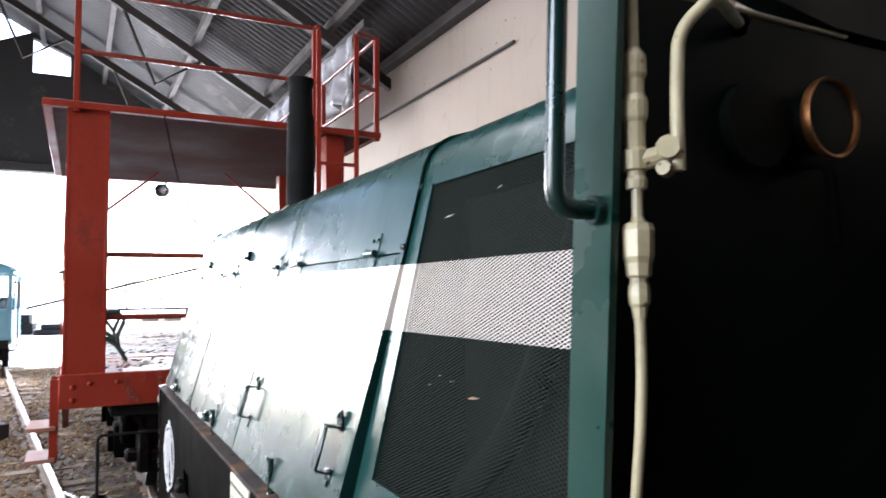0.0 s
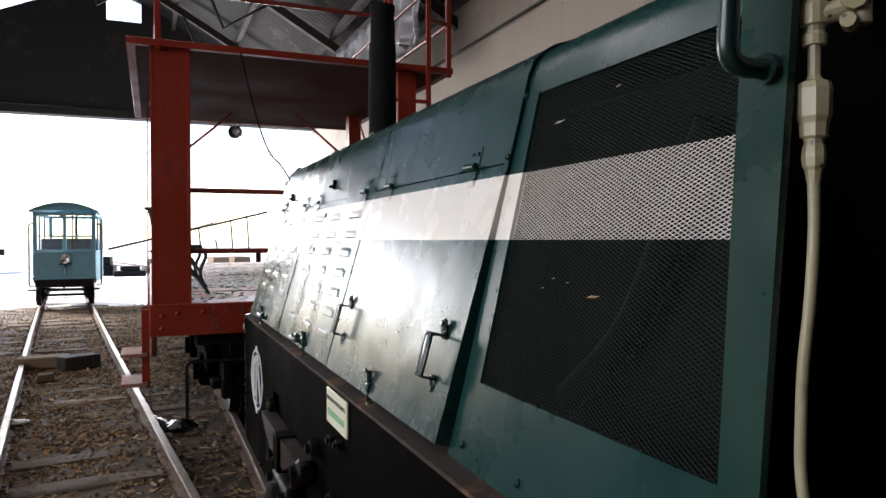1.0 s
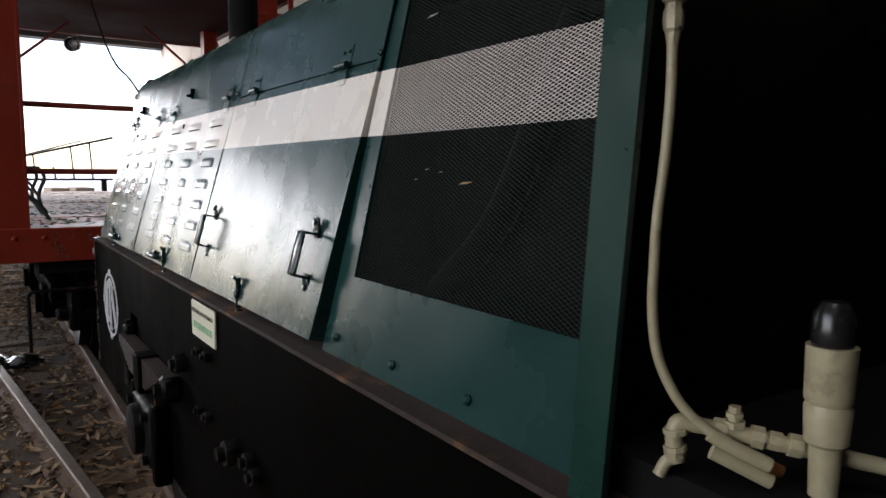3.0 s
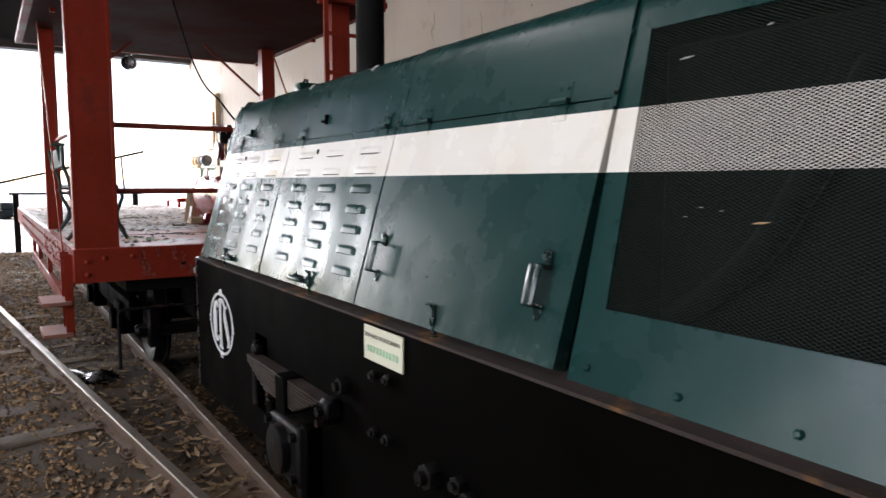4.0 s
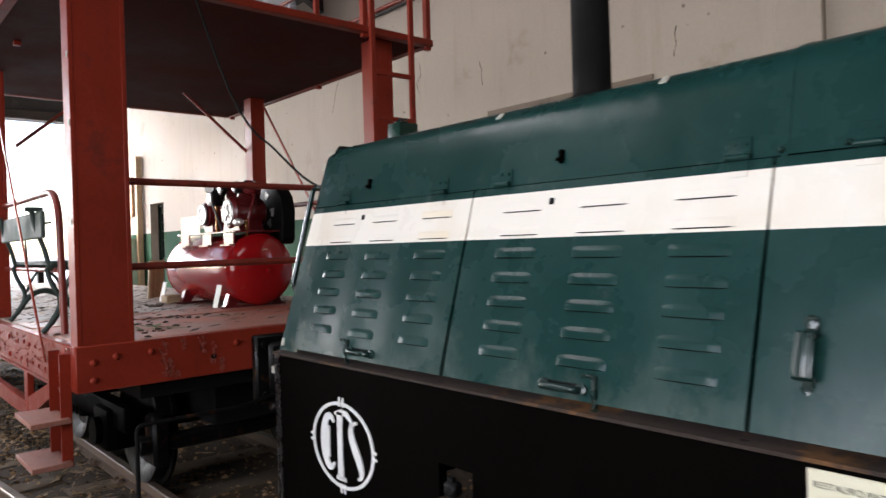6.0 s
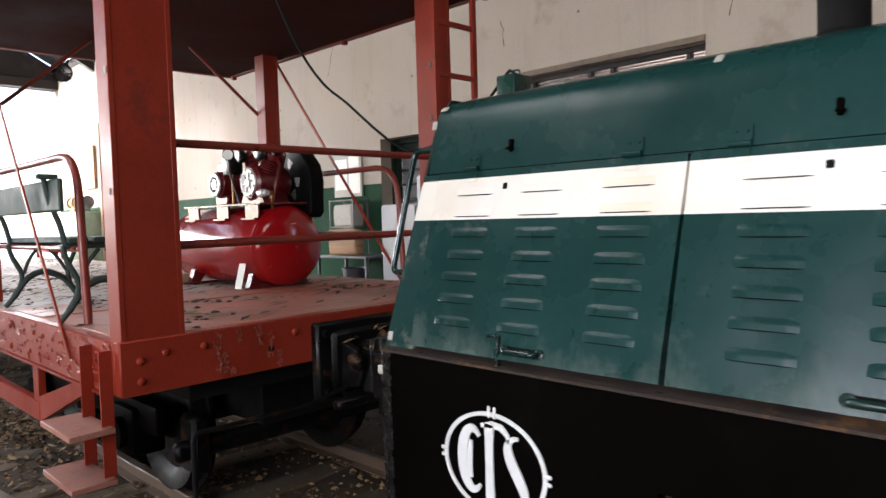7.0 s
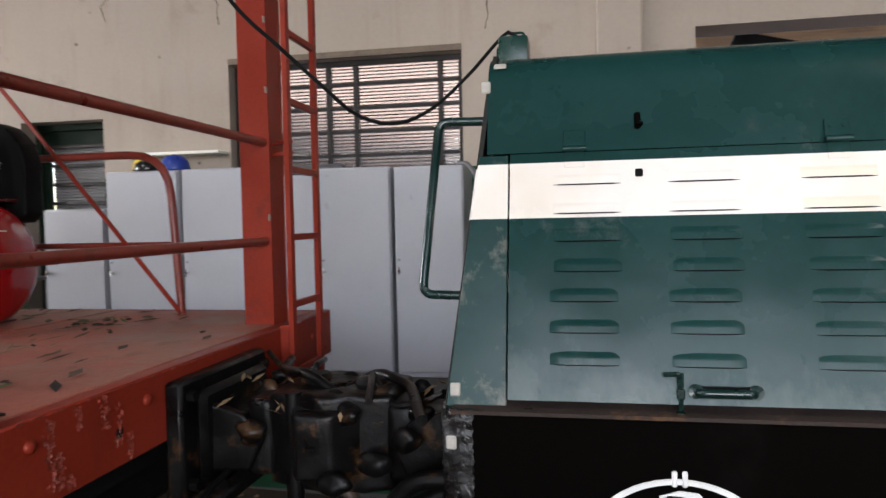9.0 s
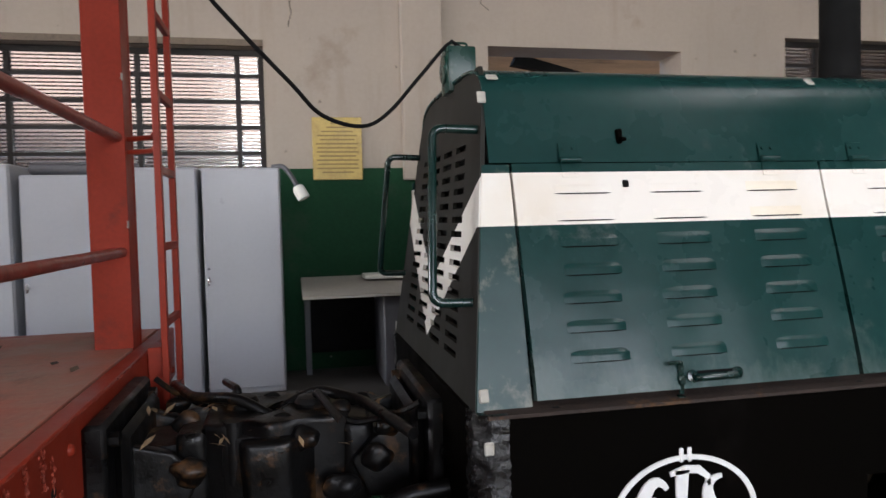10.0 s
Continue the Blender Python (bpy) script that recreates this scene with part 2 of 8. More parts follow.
M_GROUND = mat("dirt_ballast", (0.053, 0.031, 0.0135), 0.95, 0, 0.6, 1.5, 45, 1.0, (0.028, 0.021, 0.016), 0.5, 7)
M_STONE = mat("ballast_stone", (0.180, 0.109, 0.049), 0.9, 0, 0.75, 20, 90, 0.3, island=0.7)
M_SLEEPER = mat("weathered_sleeper", (0.130, 0.087, 0.048), 0.9, 0, 0.4, 3, 60, 0.9, (0.06, 0.05, 0.04), 0.35, 4, stretch=(0.4, 4, 1), random_piece=0.5)
M_RAIL = mat("rail_rust", (0.115, 0.070, 0.043), 0.8, 0.1, 0.3, 8, 80, 0.4)
M_RUSTTOP = mat("rusty_rail_head", (0.10, 0.065, 0.045), 0.6, 0.2, 0.3, 6, 60, 0.2, (0.05, 0.035, 0.025), 0.3, 7)
M_RAILTOP = mat("rail_head_steel", (0.24, 0.20, 0.165), 0.48, 0.85, 0.25, 5, 60, 0.1, (0.16, 0.09, 0.055), 0.32, 9)
M_STEP = mat("worn_step_paint", (0.29, 0.115, 0.08), 0.7, 0, 0.25, 10, 60, 0.2, (0.20, 0.05, 0.03), 0.3, 9)
M_WHITE = mat("white_label", (0.76, 0.75, 0.68), 0.6, 0, 0.06, 8, 60, 0.02)
M_TAG = mat("old_paper_tag", (0.40, 0.38, 0.33), 0.7, 0, 0.15, 20, 80, 0.05)
M_COUPLER = mat("oily_black_casting", (0.0032, 0.0031, 0.0031), 0.40, 0, 0.5, 10, 60, 0.4, (0.100, 0.048, 0.018), 0.20, 8, spec=0.22)
M_EMBLEM = mat("white_lettering", (0.74, 0.74, 0.72), 0.55, 0, 0.08, 10, 60, 0.02)
M_LABEL = mat("cream_sign_plate", (0.70, 0.67, 0.51), 0.5, 0, 0.05, 6, 60, 0.02)
M_INK = mat("dark_ink", (0.07, 0.06, 0.04), 0.7, 0, 0.1, 20, 80, 0)
M_GREENINK = mat("green_ink", (0.33, 0.55, 0.33), 0.7, 0, 0.1, 20, 80, 0)
M_CREAM = mat("cream_pipe_paint", (0.37, 0.33, 0.205), 0.45, 0, 0.16, 14, 70, 0.2, (0.20, 0.16, 0.10), 0.20, 24, spots=((0.02, 0.016, 0.012), 0.22, 55.0), coat=0.1)
M_BRASS = mat("aged_brass", (0.26, 0.11, 0.04), 0.35, 0.9, 0.25, 20, 80, 0.1)
M_CABINET = mat("grey_cabinet_enamel", (0.385, 0.395, 0.42), 0.42, 0, 0.05, 2, 40, 0.02, (0.38, 0.39, 0.42), 0.06, 3)
M_DKGREY = mat("dark_grey_steel", (0.10, 0.10, 0.11), 0.5, 0.1, 0.2, 5, 50, 0.05)
M_BLUEBODY = mat("tram_blue_paint", (0.17, 0.39, 0.50), 0.5, 0, 0.14, 4, 50, 0.08, (0.25, 0.42, 0.42), 0.1, 3)
M_TREDCOMP = mat("compressor_red_enamel", (0.33, 0.006, 0.008), 0.14, 0, 0.08, 4, 50, 0.0, coat=0.2)
M_BLKPLASTIC = mat("black_gloss", (0.012, 0.012, 0.012), 0.25, 0, 0.2, 10, 60, 0.02)
M_ALU = mat("bright_aluminium", (0.75, 0.75, 0.74), 0.28, 0.9, 0.1, 10, 60, 0.03)
M_TARP = mat("silver_tarpaulin", (0.34, 0.34, 0.36), 0.35, 0.2, 0.3, 3, 30, 0.4, (0.10, 0.10, 0.11), 0.35, 2)
M_WOOD = mat("raw_wood", (0.46, 0.33, 0.20), 0.75, 0, 0.2, 3, 50, 0.3, stretch=(1, 6, 6), random_piece=0.3)
M_LEAF = mat("dry_leaf", (0.24, 0.16, 0.085), 0.85, 0, 0.5, 12, 60, 0.2, island=0.6)
M_MOSS = mat("green_leaf_litter", (0.10, 0.14, 0.045), 0.9, 0, 0.4, 12, 60, 0.2)
M_PLAQUE = mat("gold_plaque", (0.40, 0.29, 0.085), 0.5, 0.2, 0.25, 9, 60, 0.2, (0.26, 0.17, 0.06), 0.3, 12)
M_BENCH = mat("green_bench_iron", (0.026, 0.046, 0.038), 0.7, 0.0, 0.3, 8, 60, 0.2)
M_SAND = mat("pale_yard_dirt", (0.57, 0.56, 0.55), 0.95, 0, 0.2, 0.4, 20, 0.4)
M_GLASS = bpy.data.materials.new("clear_glass")
M_GLASS.use_nodes = True
_b = M_GLASS.node_tree.nodes["Principled BSDF"]
_b.inputs["Base Color"].default_value = (0.9, 0.93, 0.92, 1)
_b.inputs["Roughness"].default_value = 0.05
_b.inputs["Transmission Weight"].default_value = 1.0

# ---- mesh helpers ----
BASE = {}


def thing(name, base, label, category, group="", kind=""):
    ob = new(name)
    ob.empty_display_size = 0.1
    ob.matrix_basis = Matrix.Translation(base)
    BASE[ob.name] = Vector(base)
    return tagged(ob, label, category, group, kind)


def link_under(ob, parent):
    if parent is not None:
        ob.parent = parent
        if parent.name in BASE:
            ob.matrix_parent_inverse = Matrix.Translation(-BASE[parent.name])


def shade(me, smooth):
    if smooth:
        me.polygons.foreach_set("use_smooth", [True] * len(me.polygons))
        me.set_sharp_from_angle(angle=radians(38))


def finish(bm, name, material, smooth=True):
    me = bpy.data.meshes.new(name)
    bmesh.ops.recalc_face_normals(bm, faces=bm.faces)
    bm.to_mesh(me)
    bm.free()
    for m in (material if isinstance(material, (list, tuple)) else [material]):
        me.materials.append(m)
    shade(me, smooth)
    return me


def part(name, bm, material, parent=None, label="", smooth=True):
    me = finish(bm, name, material, smooth)
    ob = new(name, me)
    link_under(ob, parent)
    if label:
        tagged(ob, label)
    return ob


def solo(name, bm, material, label, category, group="", kind="", smooth=True):
    return tagged(part(name, bm, material, None, "", smooth), label, category, group, kind)


def piece(name, me, parent, m):
    ob = new(name, me)
    ob.matrix_basis = m
    link_under(ob, parent)
    return ob


def B():
    return bmesh.new()


def bevel(bm, w, seg=1, geom=None):
    if w:
        bmesh.ops.bevel(bm, geom=geom or list(bm.edges), offset=w, segments=seg, affect="EDGES", profile=0.6, clamp_overlap=True)
    return bm


def add_box(bm, x0, x1, y0, y1, z0, z1, w=0.0, seg=1, m=None):
    t = B()
    bmesh.ops.create_cube(t, size=1)
    for v in t.verts:
        v.co = Vector(((x0 + x1) / 2 + v.co.x * (x1 - x0), (y0 + y1) / 2 + v.co.y * (y1 - y0), (z0 + z1) / 2 + v.co.z * (z1 - z0)))
    bevel(t, w, seg)
    merge(bm, t, m)
    return bm


def merge(bm, t, m=None):
    if m is not None:
        t.transform(m)
    me = bpy.data.meshes.new("tmp")
    t.to_mesh(me)
    t.free()
    bm.from_mesh(me)
    bpy.data.meshes.remove(me)
    return bm


def box(x0, x1, y0, y1, z0, z1, w=0.0, seg=1):
    return add_box(B(), x0, x1, y0, y1, z0, z1, w, seg)


def add_prism(bm, pts, a, b):
    """A closed outline pts, swept from offset a to offset b (vectors)."""
    a, b = Vector(a), Vector(b)
    lo = [bm.verts.new(Vector(p) + a) for p in pts]
    hi = [bm.verts.new(Vector(p) + b) for p in pts]
    n = len(pts)
    bm.faces.new(lo[::-1])
    bm.faces.new(hi)
    for i in range(n):
        bm.faces.new((lo[i], lo[(i + 1) % n], hi[(i + 1) % n], hi[i]))
    return bm


def add_cyl(bm, p, q, r, seg=16, r2=None, w=0.0):
    p, q = Vector(p), Vector(q)
    t = B()
    bmesh.ops.create_cone(t, cap_ends=True, segments=seg, radius1=r, radius2=r if r2 is None else r2, depth=(q - p).length)
    if w:
        bevel(t, w, 2, [e for e in t.edges if len(e.link_faces) == 2 and any(len(f.verts) > 4 for f in e.link_faces)])
    rot = (q - p).to_track_quat("Z", "Y").to_matrix().to_4x4()
    return merge(bm, t, Matrix.Translation((p + q) / 2) @ rot)


def cyl(p, q, r, seg=16, r2=None, w=0.0):
    return add_cyl(B(), p, q, r, seg, r2, w)


def rounded(pts, r, n=4):
    """A polyline with its corners rounded by radius r."""
    pts = [Vector(p) for p in pts]
    out = [pts[0]]
    for a, b, c in zip(pts, pts[1:], pts[2:]):
        d1, d2 = (a - b), (c - b)
        k = min(r, d1.length * 0.45, d2.length * 0.45)
        p, q = b + d1.normalized() * k, b + d2.normalized() * k
        for i in range(n + 1):
            s = i / n
            out.append((1 - s) ** 2 * p + 2 * s * (1 - s) * b + s * s * q)
    out.append(pts[-1])
    return out


def add_tube(bm, pts, r, seg=10, radii=None):
    pts = [Vector(p) for p in pts]
    rings = []
    ref = None
    for i, p in enumerate(pts):
        d = (pts[min(i + 1, len(pts) - 1)] - pts[max(i - 1, 0)]).normalized()
        if ref is None:
            ref = d.orthogonal().normalized()
        else:
            ref = (ref - d * ref.dot(d)).normalized()
        s = d.cross(ref)
        rr = radii[i] if radii else r
        rings.append([bm.verts.new(p + (ref * math.cos(2 * math.pi * k / seg) + s * math.sin(2 * math.pi * k / seg)) * rr) for k in range(seg)])
    for a, b in zip(rings, rings[1:]):
        for k in range(seg):
            bm.faces.new((a[k], a[(k + 1) % seg], b[(k + 1) % seg], b[k]))
    bm.faces.new(rings[0][::-1])
    bm.faces.new(rings[-1])
    return bm


def tube(pts, r, seg=10, radii=None):
    return add_tube(B(), pts, r, seg, radii)


def lathe(profile, seg=32, axis=None, caps=True):
    """A body of revolution about z from (radius, height) pairs; axis: a matrix that lays it in place."""
    bm = B()
    rings = []
    for r, h in profile:
        if r < 1e-5:
            rings.append([bm.verts.new((0, 0, h))])
        else:
            rings.append([bm.verts.new((r * math.cos(2 * math.pi * k / seg), r * math.sin(2 * math.pi * k / seg), h)) for k in range(seg)])
    for a, b in zip(rings, rings[1:]):
        for k in range(seg):
            j = (k + 1) % seg
            if len(a) == 1:
                bm.faces.new((a[0], b[j], b[k]))
            elif len(b) == 1:
                bm.faces.new((a[k], a[j], b[0]))
            else:
                bm.faces.new((a[k], a[j], b[j], b[k]))
    if caps and len(rings[0]) > 1:
        bm.faces.new(rings[0][::-1])
    if caps and len(rings[-1]) > 1:
        bm.faces.new(rings[-1])
    if axis is not None:
        bm.transform(axis)
    return bm


def lumpy(bm, w, amount, freq=9.0):
    """Rounds a casting's edges and makes its faces uneven."""
    bevel(bm, w, 3)
    bmesh.ops.triangulate(bm, faces=[f for f in bm.faces if len(f.verts) > 4])
    bmesh.ops.subdivide_edges(bm, edges=[e for e in bm.edges if e.calc_length() > 0.05], cuts=2, use_grid_fill=True)
    bm.normal_update()
    for v in bm.verts:
        v.co += v.normal * (amount * noise.noise(v.co * freq) + 0.4 * amount * noise.noise(v.co * freq * 3))
    return bm


def along(p, d):
    """The pose that lays local z along d at p."""
    return Matrix.Translation(p) @ Vector(d).to_track_quat("Z", "Y").to_matrix().to_4x4()


def wall_with_holes(axis, at, thick, u0, u1, z0, z1, holes):
    """A wall in the plane axis = at, between u0..u1 and z0..z1, with holes (ua, ub, za, zb) cut right through."""
    us = sorted({u0, u1, *[h[0] for h in holes], *[h[1] for h in holes]})
    zs = sorted({z0, z1, *[h[2] for h in holes], *[h[3] for h in holes]})
    bm = B()
    grid = {}

    def vert(i, j, k):
        key = (i, j, k)
        if key not in grid:
            c = at + k * thick
            grid[key] = bm.verts.new((c, us[i], zs[j]) if axis == "x" else (us[i], c, zs[j]))
        return grid[key]

    def solid(i, j):
        if not (0 <= i < len(us) - 1 and 0 <= j < len(zs) - 1):
            return False
        cu, cz = (us[i] + us[i + 1]) / 2, (zs[j] + zs[j + 1]) / 2
        return not any(h[0] < cu < h[1] and h[2] < cz < h[3] for h in holes)

    for i in range(len(us) - 1):
        for j in range(len(zs) - 1):
            if not solid(i, j):
                continue
            for k in (0, 1):
                bm.faces.new((vert(i, j, k), vert(i + 1, j, k), vert(i + 1, j + 1, k), vert(i, j + 1, k)))
            for di, dj, e in ((-1, 0, ((i, j), (i, j + 1))), (1, 0, ((i + 1, j), (i + 1, j + 1))), (0, -1, ((i, j), (i + 1, j))), (0, 1, ((i, j + 1), (i + 1, j + 1)))):
                if not solid(i + di, j + dj):
                    (a, b), (c, d) = e
                    bm.faces.new((vert(a, b, 0), vert(c, d, 0), vert(c, d, 1), vert(a, b, 1)))
    return bm


# ---- setting ----
WALL_X, END_Y, WALL_TOP = 4.60, 20.6, 5.25
RIDGE = (-2.6, 9.4)


def relief(x, y):
    v = Vector((x, y, 0))
    return 0.018 * noise.noise(v * 0.9) + 0.012 * noise.noise(v * 3.1)


def build_ground():
    bm = B()
    xs = [-3000, -300, -60, -20] + [-9 + 0.25 * i for i in range(53)] + [8, 20, 60, 300, 3000]
    ys = [-3000, -300, -60, -12] + [-4 + 0.3 * i for i in range(95)] + [30, 45, 80, 200, 600, 3000]
    rows = [[bm.verts.new((x, y, relief(x, y) if abs(x) < 12 and abs(y) < 40 else 0.0)) for x in xs] for y in ys]
    for a, b in zip(rows, rows[1:]):
        for i in range(len(xs) - 1):
            f = bm.faces.new((a[i], a[i + 1], b[i + 1], b[i]))
            c = f.calc_center_median()
            # Unseen ground past the long wall is pale, to brighten the lower panes.
            f.material_index = 1 if c.y > 18.5 or c.x > 5 else 0
    return solo("ground", bm, [M_GROUND, M_SAND], "dark dirt and ballast floor of the shed and pale yard", "ground", kind="structure")


build_ground()

# windows and doors in the long wall: y0, y1, z0, z1
WIN1 = (4.82, 6.79, 1.93, 2.90)
WIN2 = (1.38, 3.08, 2.00, 2.955)
WIN3 = (-1.30, 0.37, 2.05, 3.10)
DOOR1 = (7.98, 8.80, 0.46, 2.515)
DOOR2 = (16.3, 17.1, 0.46, 2.62)
PLAT_X, PLAT_Z = 2.95, 0.46
DADO = 1.895

wall = solo("wall_east", wall_with_holes("x", WALL_X, 0.35, -14, END_Y, -0.3, WALL_TOP, [WIN1, WIN2, WIN3, DOOR1, DOOR2]), M_PLASTER,
            "stained cream plaster wall of the shed", "wall", kind="structure", smooth=False)
solo("wall_east_dado", wall_with_holes("x", WALL_X - 0.004, 0.0035, -14, END_Y - 0.02, PLAT_Z, DADO, [(DOOR1[0] - .001, DOOR1[1] + .001, PLAT_Z - .1, DADO + .1), (DOOR2[0], DOOR2[1], PLAT_Z - .1, DADO + .1)]),
     M_DADO, "dark green painted dado on the plaster wall", "wall", kind="structure", smooth=False)
solo("pilaster", box(WALL_X - 0.06, WALL_X + 0.1, 3.46, 3.79, DADO + 0.004, WALL_TOP, 0.01), M_PLASTER, "cracked cream plaster pilaster", "wall", kind="structure")
solo("platform", box(PLAT_X, WALL_X + 0.3, -14, END_Y - 0.3, -0.3, PLAT_Z, 0.012), M_CONC, "raised concrete platform along the wall", "platform", kind="structure")
solo("platform_face", box(PLAT_X - 0.008, PLAT_X - 0.002, -14, END_Y - 0.3, 0.02, PLAT_Z - 0.05), M_DADO, "green painted face of the platform", "platform", kind="structure", smooth=False)
# Unseen wall, kept dark so the hood reflects little of it.
solo("wall_west", wall_with_holes("x", -8.1, 0.3, -14, END_Y, -0.3, WALL_TOP, [(-1.7, 5.7, 1.1, 4.8)]), M_ROOF,
     "dark unseen wall with one tall opening", "wall", kind="structure", smooth=False)
# Unseen eave, added outside to darken the upper window panes.
solo("outer_eave", add_prism(B(), [(WALL_X + 0.36, 3.6, 3.06), (WALL_X + 3.6, 3.6, 2.62), (WALL_X + 3.6, 3.6, 2.70), (WALL_X + 0.36, 3.6, 3.14)], (0, 0, 0), (0, END_Y - 3.6, 0)), M_SLEEPER, "unseen brown eave added outside to shade the window panes", "eave", kind="structure")
solo("wall_south", box(-8.1, 4.95, -14.3, -14, -0.3, 9.4), M_ROOF, "sooty plain end wall", "wall", kind="structure")

# gable over the wide doorway
g = wall_with_holes("y", END_Y - 0.25, 0.25, -7.8, WALL_X, 5.0, 9.4, [(-0.85, 0.0, 7.35, 8.25)])
for v in list(g.verts):
    lim = WALL_TOP + (RIDGE[1] - WALL_TOP) * ((4.6 - v.co.x) / (4.6 - RIDGE[0]) if v.co.x > RIDGE[0] else (v.co.x + 7.8) / (RIDGE[0] + 7.8))
    v.co.z = min(v.co.z, max(lim, 5.0))
solo("gable", g, M_ROOF, "dark boarded gable above the wide shed doorway", "wall", kind="structure", smooth=False)
solo("lintel", box(-7.8, WALL_X, END_Y - 0.32, END_Y + 0.02, 4.78, 5.0, 0.01), M_BEAM, "dark steel lintel over the doorway", "beam", kind="structure")


def corrugated(x0, z0, x1, z1, y0, y1, pitch=0.18, amp=0.025):
    bm = B()
    n = int((y1 - y0) / pitch * 4)
    rows = []
    for i in range(n + 1):
        y = y0 + (y1 - y0) * i / n
        h = amp * math.sin(2 * math.pi * (y - y0) / pitch)
        rows.append([bm.verts.new((x, y, z + h + k)) for x, z in ((x0, z0), (x1, z1)) for k in (0, 0.012)])
    for a, b in zip(rows, rows[1:]):
        for i, j in ((0, 2), (2, 3), (3, 1), (1, 0)):
            bm.faces.new((a[i], a[j], b[j], b[i]))
    bm.faces.new((rows[0][0], rows[0][1], rows[0][3], rows[0][2]))
    bm.faces.new((rows[-1][0], rows[-1][2], rows[-1][3], rows[-1][1]))
    return bm


ceil = corrugated(WALL_X + 0.35, WALL_TOP - 0.05, RIDGE[0], RIDGE[1], -14.3, END_Y)
WEST_EAVE = (-8.4, WALL_TOP - 0.05)


def west_roof(xa, xb, ya, yb):
    k = (RIDGE[1] - WEST_EAVE[1]) / (RIDGE[0] - WEST_EAVE[0])
    merge(ceil, corrugated(xa, WEST_EAVE[1] + k * (xa - WEST_EAVE[0]), xb, WEST_EAVE[1] + k * (xb - WEST_EAVE[0]), ya, yb))


west_roof(RIDGE[0], -3.1, -14.3, END_Y)
west_roof(-5.6, WEST_EAVE[0], -14.3, END_Y)
for ya, yb in ((-14.3, -5.9), (2.9, 4.6), (13.4, END_Y)):
    west_roof(-3.1, -5.6, ya, yb)
k_w = (RIDGE[1] - WEST_EAVE[1]) / (RIDGE[0] - WEST_EAVE[0])
# Opaque sheets, added out of view to keep the sun out of the gaps.
for ya, yb in ((-5.95, 2.95), (4.55, 13.45)):
    za, zb = WEST_EAVE[1] + k_w * (-3.0 - WEST_EAVE[0]), WEST_EAVE[1] + k_w * (-5.7 - WEST_EAVE[0])
    solo("roof_light", add_prism(B(), [(-3.0, ya, za + 0.04), (-5.7, ya, zb + 0.04), (-5.7, ya, zb + 0.06), (-3.0, ya, za + 0.06)], (0, 0, 0), (0, yb - ya, 0)), M_WHITE, "opaque white sheet over a roof gap, added and unseen", "roof light", "roof lights", "structure")
solo("ceiling", ceil, M_ROOF, "sooty corrugated roof sheets", "ceiling", kind="structure")


def roof_z(x):
    return WALL_TOP + (RIDGE[1] - WALL_TOP) * ((4.6 - x) / (4.6 - RIDGE[0]) if x > RIDGE[0] else (x + 7.8) / (RIDGE[0] + 7.8))


for x in (3.6, 2.2, 0.8, -0.6, -2.0, -2.9, -5.8, -6.9):
    solo("purlin", box(x - 0.05, x + 0.05, -14, END_Y - 0.3, roof_z(x) - 0.22, roof_z(x) - 0.08), M_BEAM, "dark roof purlin", "beam", "roof purlins", "structure")
for y in (-6, -2, 2, 6, 10, 14, 18):
    t = B()
    for xa, xb in ((4.6, RIDGE[0]), (RIDGE[0], -7.8)):
        add_prism(t, [(xa, y - 0.06, roof_z(xa) - 0.42), (xb, y - 0.06, roof_z(xb) - 0.42), (xb, y - 0.06, roof_z(xb) - 0.24), (xa, y - 0.06, roof_z(xa) - 0.24)], (0, 0, 0), (0, 0.12, 0))
    for xa in (2.4, 0.0, -5.2):
        add_tube(t, [(xa, y, roof_z(xa) - 0.3), (xa - 0.9, y, roof_z(xa) - 0.9), (xa - 1.5, y, roof_z(xa - 1.5) - 0.3)], 0.035, 6)
    solo("roof_truss", t, M_BEAM, "dark steel roof truss", "beam", "roof trusses", "structure")
solo("wall_beam", box(WALL_X - 0.16, WALL_X + 0.06, -14, END_Y - 0.3, WALL_TOP - 0.12, WALL_TOP + 0.02, 0.01), M_BEAM, "dark wall plate under the roof", "beam", kind="structure")

# ---- railway tracks ----


def siding_x(y):
    """The middle line of the siding that swings away from the main track."""
    return -0.10 - 0.112 * (y - 4.2) + 0.0004 * (y - 4.2) * (y - 8.4)


def rail_mesh(points, name, parent, top):
    """A flat-bottomed rail along points (x, y), its head in bright steel."""
    prof = [(-0.05, 0.0), (0.05, 0.0), (0.05, 0.008), (0.008, 0.02), (0.008, 0.062), (0.028, 0.070), (0.028, 0.092), (0.022, 0.099), (-0.022, 0.099), (-0.028, 0.092), (-0.028, 0.070), (-0.008, 0.062), (-0.008, 0.02), (-0.05, 0.008)]
    bm = B()
    rings = []
    for i, (x, y) in enumerate(points):
        a, b = points[max(0, i - 1)], points[min(len(points) - 1, i + 1)]
        d = Vector((b[0] - a[0], b[1] - a[1], 0)).normalized()
        s = Vector((d.y, -d.x, 0))
        rings.append([bm.verts.new(Vector((x, y, 0)) + s * u + Vector((0, 0, h))) for u, h in prof])
    n = len(prof)
    for a, b in zip(rings, rings[1:]):
        for k in range(n):
            f = bm.faces.new((a[k], a[(k + 1) % n], b[(k + 1) % n], b[k]))
            f.material_index = 1 if k in (6, 7, 8) else 0
    bm.faces.new(rings[0][::-1])
    bm.faces.new(rings[-1])
    return part(name, bm, [M_RAIL, top], parent)


